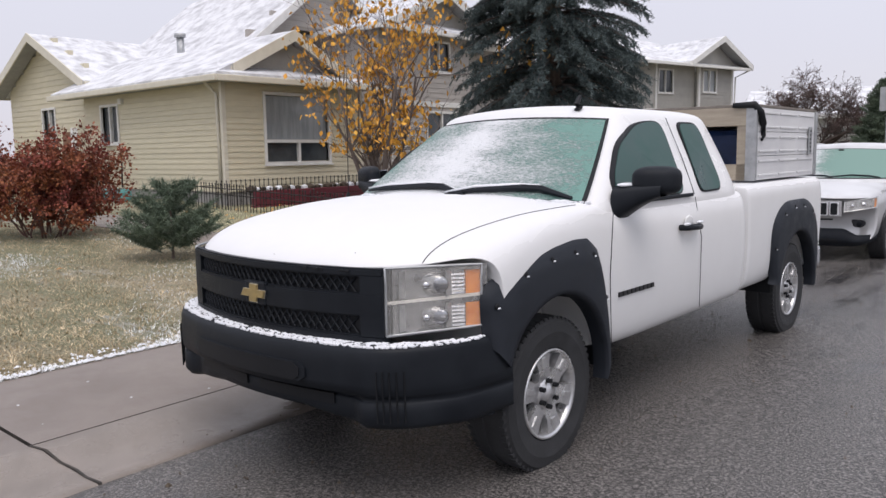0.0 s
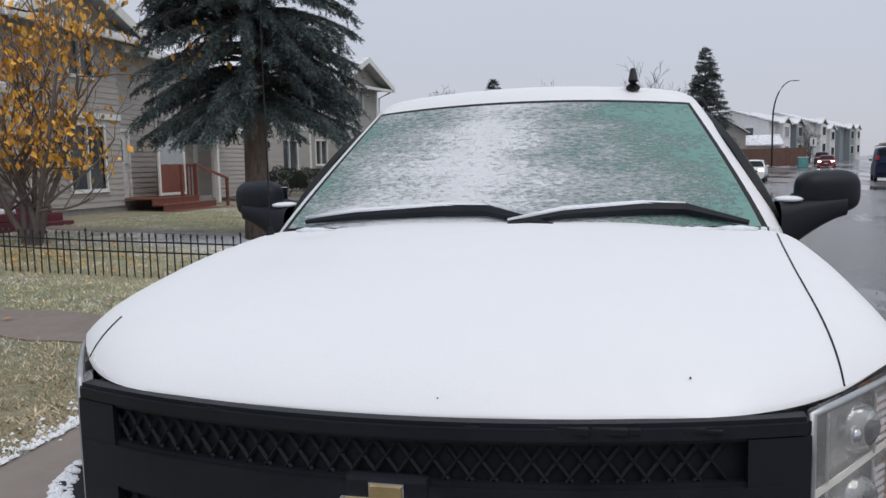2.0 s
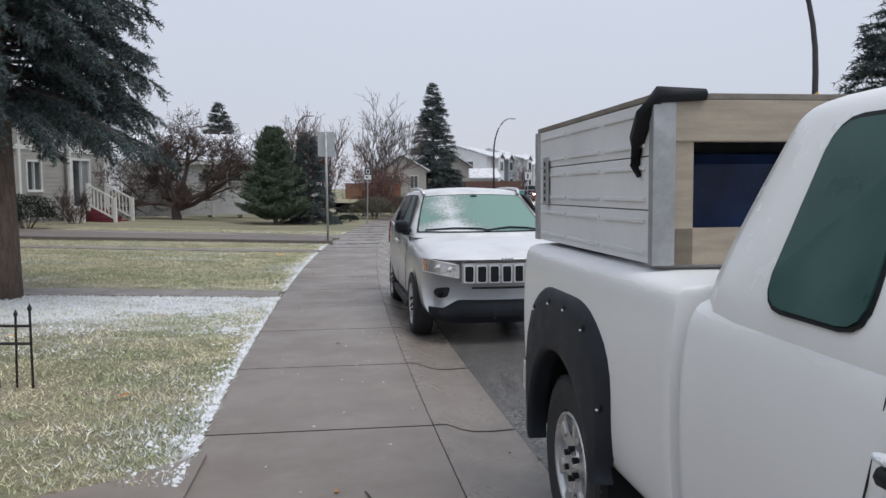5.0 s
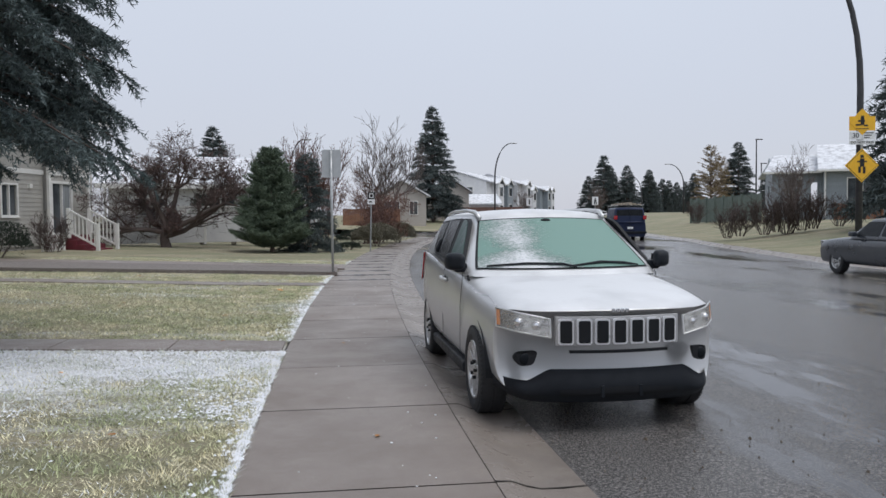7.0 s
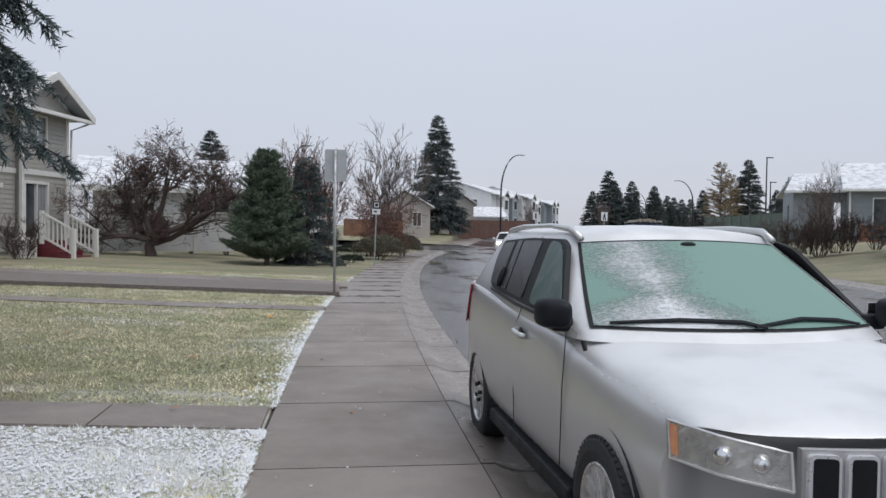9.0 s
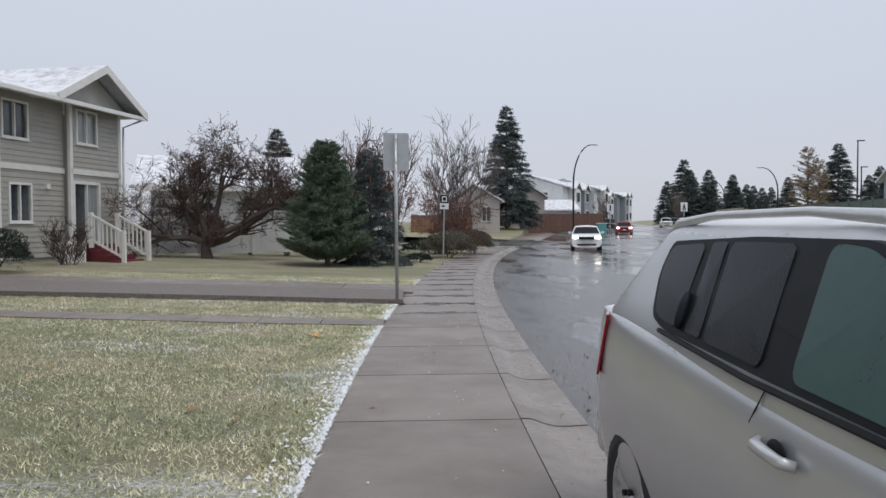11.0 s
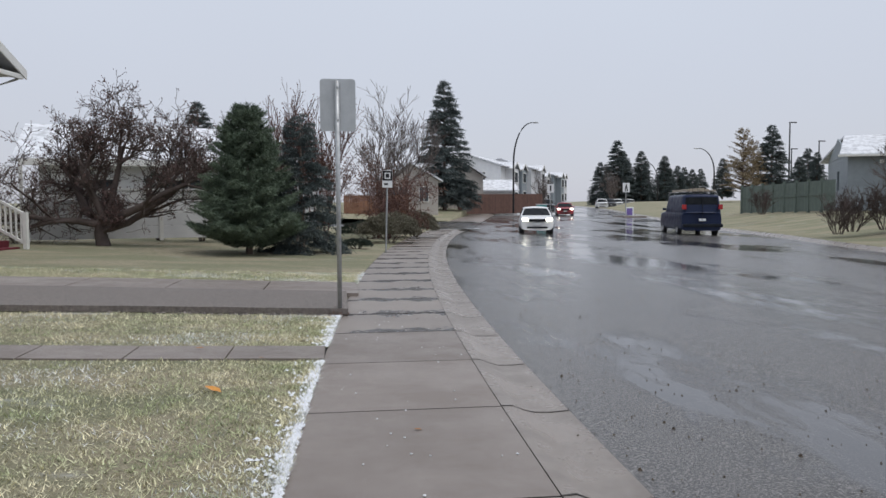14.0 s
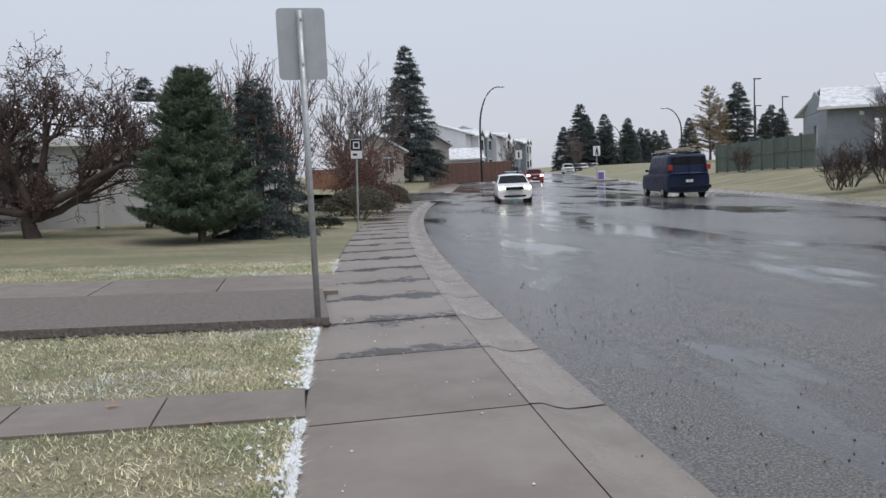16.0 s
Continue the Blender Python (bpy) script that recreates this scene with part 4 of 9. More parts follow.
part("gutter", boxed(-12.0, -11.88, 7.5, 12.55, 3.18, 3.32, 0.02), CREAMTRIM, h1)
part("gutter", boxed(-20.5, -11.9, 7.42, 7.55, 3.18, 3.32, 0.02), CREAMTRIM, h1)
part("soffit", boxed(-20.4, -11.98, 7.56, 8.0, 3.22, 3.26), SOFFIT, h1)
part("soffit", boxed(-12.48, -11.98, 7.56, 12.5, 3.22, 3.26), SOFFIT, h1)
# taller rear part with its own gable
lim_b = gable_lim(0, 6.2, 3.9, 5.35)
mb, w = siding_wall(h1, (-26.3, 8.6), (-20.1, 8.6), 0.6, 5.3, CREAM, [(2.6, 3.5, 2.0, 3.1)], 0.17, lim_b)
window(h1, mb, 2.6, 3.5, 2.0, 3.1, (0.5,))
gable_roof(h1, mb, 0, 6.2, 9.0, 3.9, 5.35, 0.5, 0.5, CREAMTRIM)
plain_block(h1, -20.3, -20.1, 8.6, 17, 0.6, 3.9, CREAM)
bm = bmesh.new()
tube(bm, [(-18.2, 10.4, 4.0), (-18.2, 10.4, 5.05)], 0.11, 12)
tube(bm, [(-18.2, 10.4, 5.02), (-18.2, 10.4, 5.12)], 0.17, 12)
part("chimney_pipe", bm, GALV, h1, "galvanised chimney pipe with a cap", True)
part("roof_vent", boxed(-15.6, -15.2, 9.45, 9.75, 4.16, 4.3, 0.03), BLACK, h1)
part("eave_of_neighbour", boxed(-30, -27.2, 5.0, 8.0, 2.9, 3.1, 0.03), ROOF, h1)

# two-storey duplex
h2 = thing("house", "beige two-storey duplex with snow-dusted gables", "house")
part("foundation", boxed(-22, -13.64, 13.95, 28.6, 0.0, 0.72), CONCWALL, h2)
m2, w = siding_wall(h2, (-13.6, 14.0), (-13.6, 18.1), 0.62, 5.25, BEIGE, [(2.0, 3.35, 1.12, 2.78), (2.15, 3.05, 4.10, 4.95)], 0.155)
window(h2, m2, 2.0, 3.35, 1.12, 2.78, (0.52,))
window(h2, m2, 2.15, 3.05, 4.10, 4.95, (0.5,))
part("band", boxed(0, 4.1, 0.0, 0.05, 2.98, 3.14, m=m2), TRIM, h2)
siding_wall(h2, (-17, 14.0), (-13.6, 14.0), 0.62, 5.25, BEIGE, (), 0.155)
gable_roof(h2, m2, 0.2, 4.85, 6, 5.35, 6.40, 0.45, 0.5)
bm = bmesh.new()
poly_prism(bm, [m2 @ Vector((0.1, 0.0, 5.2)), m2 @ Vector((4.9, 0.0, 5.2)), m2 @ Vector((2.52, 0.0, 6.36))], m2.to_3x3() @ Vector((0, -0.12, 0)))
part("gable_face", bm, TAUPE, h2)
roof_panel(h2, [(-13.05, 13.6, 5.16), (-13.05, 18.9, 5.16), (-13.7, 18.5, 5.42), (-13.7, 13.9, 5.42)])
part("gutter", boxed(-13.1, -12.98, 13.6, 18.95, 5.06, 5.2, 0.02), TRIM, h2)
m2b, w = siding_wall(h2, (-14.1, 18.1), (-14.1, 20.6), 0.62, 5.05, BEIGE, [(0.15, 1.02, 0.82, 2.75)], 0.155)
door(h2, m2b, 0.2, 0.98, 0.82, 2.72)
siding_wall(h2, (-13.6, 18.1), (-14.1, 18.1), 0.62, 5.05, BEIGE, (), 0.155)
roof_panel(h2, [(-13.45, 18.2, 5.0), (-13.45, 29.0, 5.0), (-18, 29.0, 6.9), (-18, 18.2, 6.9)])
part("gutter", boxed(-13.55, -13.42, 18.3, 29.0, 4.9, 5.04, 0.02), TRIM, h2)
bm = bmesh.new()
tube(bm, [(-13.75, 20.55, 4.9), (-14.05, 20.5, 4.7), (-14.05, 20.5, 0.8)], 0.04, 8)
part("downspout", bm, TRIM, h2, smooth=True)
m2c, w = siding_wall(h2, (-14.1, 20.7), (-14.1, 22.6), 0.62, 5.05, BEIGE, [(0.3, 1.15, 0.82, 2.75)], 0.155)
door(h2, m2c, 0.35, 1.1, 0.82, 2.72, SIGNBACK)
m2d, w = siding_wall(h2, (-13.6, 22.9), (-13.6, 28.6), 0.62, 5.05, BEIGE, [(2.6, 3.6, 1.55, 2.45)], 0.155)
window(h2, m2d, 2.6, 3.6, 1.55, 2.45, (0.5,))
siding_wall(h2, (-14.1, 22.9), (-13.6, 22.9), 0.62, 5.05, BEIGE, (), 0.155)
part("porch_post", boxed(-12.95, -12.82, 21.95, 22.08, 0.5, 2.86, 0.01), TRIM, h2, "white square porch post")
roof_panel(h2, [(-12.6, 20.8, 2.86), (-12.6, 23.4, 2.86), (-14.1, 23.4, 3.15), (-14.1, 20.8, 3.15)], 0.08)
part("canopy_edge", boxed(-12.62, -12.56, 20.75, 23.45, 2.76, 2.95, 0.01), TRIM, h2)
# big gable set back, seen over the bungalow
lim_m = gable_lim(0, 6.6, 4.45, 7.1)
m2m, w = siding_wall(h2, (-16.2, 10.9), (-16.2, 17.5), 0.8, 7.0, BEIGE, [(2.2, 3.1, 4.4, 5.3)], 0.17, lim_m)
gable_roof(h2, m2m, 0, 6.6, 7.5, 4.45, 7.1, 0.35, 0.45)
# steps of the deck and its side screen
deck = thing("porch_steps", "red-stained wooden porch steps with railing", "steps", Matrix.Translation((0, 0, 0)))
for i, (x0, x1, z) in enumerate(((-14.0, -12.7, 0.80), (-12.7, -12.35, 0.62), (-12.35, -12.0, 0.44))):
    for k in range(4 if i == 0 else 2):
        wd = (x1 - x0) / (4 if i == 0 else 2)
        part("tread_board", boxed(x0 + k * wd + 0.006, x0 + (k + 1) * wd - 0.006, 18.1, 20.6 + 0.4 * i, z - 0.04, z, 0.004), DECK, deck)
    part("riser", boxed(x1 - 0.05, x1 - 0.02, 18.12, 20.55 + 0.4 * i, z - 0.22, z - 0.045), DECK, deck)
for x, y in ((-12.75, 20.5), (-12.75, 19.7), (-13.9, 20.5), (-12.1, 21.2)):
    part("post", boxed(x - 0.04, x + 0.04, y - 0.04, y + 0.04, 0.3, 1.75 if x < -12.5 else 1.3, 0.006), DECK, deck)
bm = bmesh.new()
poly_prism(bm, [(-12.75, 20.46, 1.70), (-12.75, 20.54, 1.70), (-12.75, 20.54, 1.78), (-12.75, 20.46, 1.78)], (0.7, 0.7, -0.45))
part("rail", bm, DECK, deck)
part("rail", boxed(-13.9, -12.7, 20.46, 20.54, 1.70, 1.78, 0.006), DECK, deck)
for i in range(9):
    part("baluster", boxed(-13.8 + 0.12 * i, -13.76 + 0.12 * i, 20.48, 20.52, 0.8, 1.7), DECK, deck)
screen = thing("porch_screen", "white-framed lattice privacy panel beside the door", "screen", Matrix.Identity(4))
bm = bmesh.new()
for a in ((19.05, 20.45, 0.84, 0.92), (19.05, 20.45, 2.66, 2.74), (19.05, 19.13, 0.92, 2.66), (20.37, 20.45, 0.92, 2.66)):
    box(bm, -13.12, -13.06, a[0], a[1], a[2], a[3], 0.005)
part("frame", bm, TRIM, screen)
part("panel_lower", boxed(-13.10, -13.08, 19.13, 20.37, 0.92, 1.75), DECK, screen)
part("panel_upper", boxed(-13.10, -13.08, 19.13, 20.37, 1.76, 2.66), SIGNBACK, screen)
# red-stained porch, burgundy planter wall between the houses
planter = thing("planter_wall", "low burgundy timber planter with snowy stones", "planter", Matrix.Identity(4))
for i in range(3):
    part("timber", boxed(-11.75, -11.6, 8.1 + 0.03 * i, 12.3, 0.30 + 0.16 * i, 0.45 + 0.16 * i, 0.012), BURGUNDY, planter)
for i in range(26):
    bm = bmesh.new()
    r = random.uniform(0.06, 0.13)
    bmesh.ops.create_icosphere(bm, subdivisions=1, radius=1, matrix=Matrix.Translation((-11.9 + random.uniform(-.15, .15), 8.3 + 0.15 * i, 0.80)) @ Matrix.Diagonal((r, r * 1.2, r * 0.7, 1)))
    part("stone", bm, SNOW if i % 2 else SOIL, planter)
stoop = thing("front_stoop", "burgundy front steps with white railing and cedar screen", "steps", Matrix.Identity(4))
for i in range(3):
    part("step", boxed(-13.5 + 0.0 * i, -12.3 + 0.28 * i, 12.5, 13.7, 0.25, 0.85 - 0.17 * i, 0.01), BURGUNDY, stoop)
for i in range(6):
    part("cedar_board", boxed(-13.6, -13.55, 12.32 + 0.15 * i, 12.46 + 0.15 * i, 0.85, 2.5), CEDAR, stoop)
for i in range(7):
    part("baluster", boxed(-12.42, -12.38, 13.0 + 0.11 * i, 13.04 + 0.11 * i, 0.85, 1.7), TRIM, stoop)
part("rail", boxed(-12.45, -12.35, 12.9, 13.8, 1.7, 1.77, 0.008), TRIM, stoop)

# taupe two-storey house, turned with the bend of the street
T12 = Matrix.Translation((-12.2, 35.7, 0)) @ Matrix.Rotation(radians(-12), 4, "Z")
h3 = thing("house", "taupe two-storey house with white trim and sliding door", "house")
H3P = lambda s, o: tuple((T12 @ Vector((o, s, 0)))[:2])
o3 = -0.6
m3, w = siding_wall(h3, H3P(-1.1, o3), H3P(1.6, o3), 0.62, 5.6, TAUPE, [(0.15, 1.45, 1.0, 2.98), (0.35, 1.35, 4.3, 5.3)], 0.16)
part("sliding_door", boxed(0.82, 1.42, -0.06, -0.03, 1.02, 2.94, m=m3), CURTAIN, h3)
part("sliding_door", boxed(0.18, 0.80, -0.09, -0.06, 1.02, 2.94, m=m3), WINGLASS, h3)
bm = bmesh.new()
for a in ((0.07, 1.53, 2.94, 3.04), (0.07, 0.17, 1.0, 2.94), (1.43, 1.53, 1.0, 2.94), (0.79, 0.83, 1.02, 2.94)):
    box(bm, a[0], a[1], -0.1, 0.04, a[2], a[3], 0.005, m3)
part("door_frame", bm, TRIM, h3)
window(h3, m3, 0.35, 1.35, 4.3, 5.3, (0.5,), (), CURTAIN)
for s in (0.0, 2.7):
    part("corner_post", boxed(s - 0.07, s + 0.07, -0.06, 0.05, 0.6, 5.6, 0.01, m3), TRIM, h3)
part("band", boxed(-0.02, 2.72, 0.0, 0.05, 3.25, 3.42, m=m3), TRIM, h3)
m3b, w = siding_wall(h3, H3P(-7.5, o3 - 0.25), H3P(-1.1, o3 - 0.25), 0.62, 5.5, TAUPE, [(3.95, 4.8, 1.75, 2.8), (0.9, 2.5, 1.5, 2.75), (3.7, 4.7, 4.2, 5.2)], 0.16)
window(h3, m3b, 3.95, 4.8, 1.75, 2.8, (0.5,))
window(h3, m3b, 0.9, 2.5, 1.5, 2.75, (0.33, 0.66))
window(h3, m3b, 3.7, 4.7, 4.2, 5.2, (0.5,))
part("wall_lamp", boxed(5.45, 5.6, 0.0, 0.12, 2.72, 2.88, 0.01, m3b), TRIM, h3)
part("band", boxed(0, 6.4, 0.0, 0.05, 3.25, 3.42, m=m3b), TRIM, h3)
part("corner_post", boxed(3.4, 3.54, -0.02, 0.06, 0.6, 5.5, 0.01, m3b), TRIM, h3)
siding_wall(h3, H3P(-7.5, -9), H3P(-7.5, o3 - 0.25), 0.62, 5.5, TAUPE, (), 0.16)
part("foundation", boxed(0, 9, -9, -0.03, 0.0, 0.62, m=Matrix.Translation((0, 0, 0)) @ m3b), CONCWALL, h3)
plain3 = boxed(-9.0, -0.2, 0.0, 0.15, 0.6, 5.5, m=T12 @ Matrix.Translation((0, 1.6, 0)) @ Matrix.Translation((o3, 0, 0)))
part("wall", plain3, TAUPE, h3)
T3 = T12 @ Matrix(((0, 1, 0, o3), (1, 0, 0, 0), (0, 0, 1, 0), (0, 0, 0, 1)))
gable_roof(h3, T3, -2.05, 2.05, 5.5, 5.72, 6.78, 0.4, 0.6)
bm = bmesh.new()
poly_prism(bm, [T3 @ Vector((-2.0, 0.02, 5.6)), T3 @ Vector((2.0, 0.02, 5.6)), T3 @ Vector((0, 0.02, 6.70))], T3.to_3x3() @ Vector((0, -0.1, 0)))
part("gable_face", bm, TAUPE, h3)
roof_panel(h3, [T3 @ Vector((-8.2, 0.5, 5.35)), T3 @ Vector((2.3, 0.5, 5.35)), T3 @ Vector((1.2, -5, 7.3)), T3 @ Vector((-7, -5, 7.3))])
part("gutter", boxed(-8.2, 2.35, 0.48, 0.62, 5.34, 5.48, 0.02, T3), TRIM, h3)
bm = bmesh.new()
tube(bm, [T3 @ Vector((2.3, 0.45, 5.35)), T3 @ Vector((1.75, 0.1, 5.05)), T3 @ Vector((1.72, 0.06, 0.7))], 0.04, 8)
part("downspout", bm, TRIM, h3, smooth=True)
# its steps with white railings
st3 = thing("front_steps", "dark red front steps with white wooden railings", "steps")
mst = T12 @ Matrix.Translation((o3, -1.6, 0))
for i in range(4):
    part("step", boxed(0.0, 1.0 + 0.3 * i, 0.0, 1.5, 0.3, 1.0 - 0.17 * i, 0.01, mst), BURGUNDY, st3)
for y in (0.02, 1.46):
    for x, z in ((1.0, 1.0), (2.1, 0.42)):
        part("newel", boxed(x - 0.06, x + 0.06, y - 0.05, y + 0.06, z - 0.1, z + 1.0, 0.008, mst), TRIM, st3)
    for dz in (0.12, 0.9):
        bm = bmesh.new()
        poly_prism(bm, [mst @ Vector((1.0, y - 0.03, 1.0 + dz)), mst @ Vector((1.0, y + 0.03, 1.0 + dz)), mst @ Vector((1.0, y + 0.03, 1.07 + dz)), mst @ Vector((1.0, y - 0.03, 1.07 + dz))], mst.to_3x3() @ Vector((1.1, 0, -0.58)))
        part("rail", bm, TRIM, st3)
    for i in range(7):
        f = (i + 0.7) / 7.5
        part("baluster", boxed(1.0 + 1.1 * f - 0.02, 1.02 + 1.1 * f, y - 0.02, y + 0.02, 1.1 - 0.58 * f, 1.95 - 0.58 * f, m=mst), TRIM, st3)


def lattice(parent, m, s0, s1, z0, z1, step=0.09, material=TRIM, name="lattice"):
    bm = bmesh.new()
    w, h = s1 - s0, z1 - z0
    k = -h
    while k < w:
        for flip in (0, 1):
            a = (max(k, 0), max(-k, 0))
            b = (min(k + h, w), min(w - k, h))
            if b[0] - a[0] > 0.02:
                if flip:
                    a, b = (w - a[0], a[1]), (w - b[0], b[1])
                d = Vector((b[0] - a[0], b[1] - a[1])).normalized() * 0.011
                off = 0.004 * flip
                poly = [(s0 + a[0] - d.y, off, z0 + a[1] + d.x), (s0 + a[0] + d.y, off, z0 + a[1] - d.x), (s0 + b[0] + d.y, off, z0 + b[1] - d.x), (s0 + b[0] - d.y, off, z0 + b[1] + d.x)]
                va = [bm.verts.new(m @ Vector(p)) for p in poly]
                bm.faces.new(va)
        k += step * 1.414
    ex = bmesh.ops.extrude_face_region(bm, geom=bm.faces[:])
    bmesh.ops.translate(bm, vec=m.to_3x3() @ Vector((0, 0.008, 0)), verts=[v for v in ex["geom"] if isinstance(v, bmesh.types.BMVert)])
    return part(name, bm, material, parent)


lat = thing("lattice_panel", "white diagonal garden lattice panel under the steps", "lattice")
ml = T12 @ Matrix(((0, 1, 0, 0.5), (1, 0, 0, -3.4), (0, 0, 1, 0), (0, 0, 0, 1)))
lattice(lat, ml, 0, 1.3, 0.35, 1.05)
bm = bmesh.new()
for a in ((-0.05, 1.35, 0.28, 0.35), (-0.05, 1.35, 1.05, 1.12), (-0.05, 0.0, 0.35, 1.05), (1.3, 1.35, 0.35, 1.05)):
    box(bm, a[0], a[1], -0.02, 0.03, a[2], a[3], 0.004, ml)
part("frame", bm, TRIM, lat)
# white vinyl fence with lattice top
fen = thing("vinyl_fence", "white vinyl fence with lattice top and trellis", "fence")
mf = Matrix.Translation((-12.9, 38.6, 0)) @ Matrix.Rotation(radians(14), 4, "Z")
for i in range(4):
    x0 = 0.9 + i * 1.95
    part("post", boxed(x0 - 0.06, x0 + 0.06, -0.06, 0.06, 0.45, 2.15, 0.01, mf), TRIM, fen)
    for k in range(3):
        part("panel", boxed(x0 + 0.06, x0 + 1.89, -0.02, 0.02, 0.52 + 0.42 * k, 0.93 + 0.42 * k, 0.006, mf), WHITEWALL, fen)
    lattice(fen, mf, x0 + 0.06, x0 + 1.89, 1.80, 2.08, 0.07)
    part("rail", boxed(x0 + 0.06, x0 + 1.89, -0.03, 0.03, 2.08, 2.14, 0.006, mf), TRIM, fen)
for x in (-0.3, 0.75):
    part("post", boxed(x - 0.05, x + 0.05, -0.05, 0.05, 0.45, 2.9, 0.01, mf), TRIM, fen)
lattice(fen, mf, -0.25, 0.7, 0.5, 2.85, 0.10)
# low bungalow behind the crab-apple
h4 = thing("house", "white bungalow behind trees with a snowy low roof", "house")
m4, w = siding_wall(h4, (-13.5, 44.0), (-3.4, 46.4), 0.6, 3.3, WHITEWALL, [(1.2, 2.6, 1.4, 2.6), (4.6, 6.0, 1.4, 2.6)], 0.22)
window(h4, m4, 1.2, 2.6, 1.4, 2.6, (0.5,))
window(h4, m4, 4.6, 6.0, 1.4, 2.6, (0.5,))
roof_panel(h4, [(-14.2, 43.3, 3.2), (-2.9, 46.0, 3.2), (-4.2, 50.5, 4.9), (-15.4, 48.0, 4.9)], 0.14)
part("fascia", boxed(-0.6, 11.0, 0.5, 0.62, 3.08, 3.32, 0.01, m4), TRIM, h4)
siding_wall(h4, (-3.4, 46.4), (-4.6, 52.0), 0.6, 3.3, WHITEWALL, (), 0.22)

# ---- vehicles ----
def lerp(a, b, f):
    return a + (b - a) * f


def table(rows, y):
    """Straight interpolation in rows of (y, value...)."""
    if y <= rows[0][0]:
        return rows[0][1]
    for a, b in zip(rows, rows[1:]):
        if y <= b[0]:
            return lerp(a[1], b[1], (y - a[0]) / (b[0] - a[0]))
    return rows[-1][1]


def bake(ob, cutters=(), levels=2):
    """Smooth a coarse hull, cut the wheel arches out of it, and keep the result as plain mesh."""
    sub = ob.modifiers.new("s", "SUBSURF")
    sub.levels = sub.render_levels = levels
    for c in cutters:
        bo = ob.modifiers.new("b", "BOOLEAN")
        bo.operation, bo.object, bo.solver = "DIFFERENCE", c, "EXACT"
    bpy.context.view_layer.update()
    me = bpy.data.meshes.new_from_object(ob.evaluated_get(bpy.context.evaluated_depsgraph_get()))
    ob.modifiers.clear()
    ob.data = me
    me.polygons.foreach_set("use_smooth", [True] * len(me.polygons))
    me.set_sharp_from_angle(angle=radians(40))
    for c in cutters:
        bpy.data.objects.remove(c)
    return ob


def hull(name, stations, bow, material, parent, arches=(), arch_r=0.5, arch_in=0.62, label="", levels=2):
    """A closed body from half sections (x, z), bottom centre to top centre; bow(x, s) pushes points along y."""
    bm = bmesh.new()
    rings = []
    for s, sec in stations:
        pts = [(x, z) for x, z in sec] + [(-x, z) for x, z in sec[-2:0:-1]]
        rings.append([bm.verts.new((x, s + bow(abs(x), s), z)) for x, z in pts])
    k = len(rings[0])
    for a, b in zip(rings, rings[1:]):
        for i in range(k):
            bm.faces.new((a[i], a[(i + 1) % k], b[(i + 1) % k], b[i]))
    half = len(stations[0][1])
    for r, flip in ((rings[0], 1), (rings[-1], 0)):
        # quads across the end, left to right
        for i in range(half - 1):
            a, b = r[i], r[i + 1]
            c, d = r[(-i - 1) % k], r[(-i) % k]
            q = [a, b] + ([c] if c is not b else []) + ([d] if d is not a else [])
            f = bm.faces.new(q if flip == 0 else q[::-1])
    bmesh.ops.recalc_face_normals(bm, faces=bm.faces)
    ob = part(name, bm, material, parent, label)
    cut = []
    for y, z in arches:
        for sgn in (-1, 1):
            cb = bmesh.new()
            bmesh.ops.create_cone(cb, segments=40, radius1=arch_r, radius2=arch_r, depth=1.0, cap_ends=True,
                                  matrix=Matrix.Translation((sgn * (arch_in + 0.5), y, z)) @ Matrix.Rotation(radians(90), 4, "Y"))
            cut.append(new("cutter", finish("cutter", cb, material)))
    return bake(ob, cut, levels)


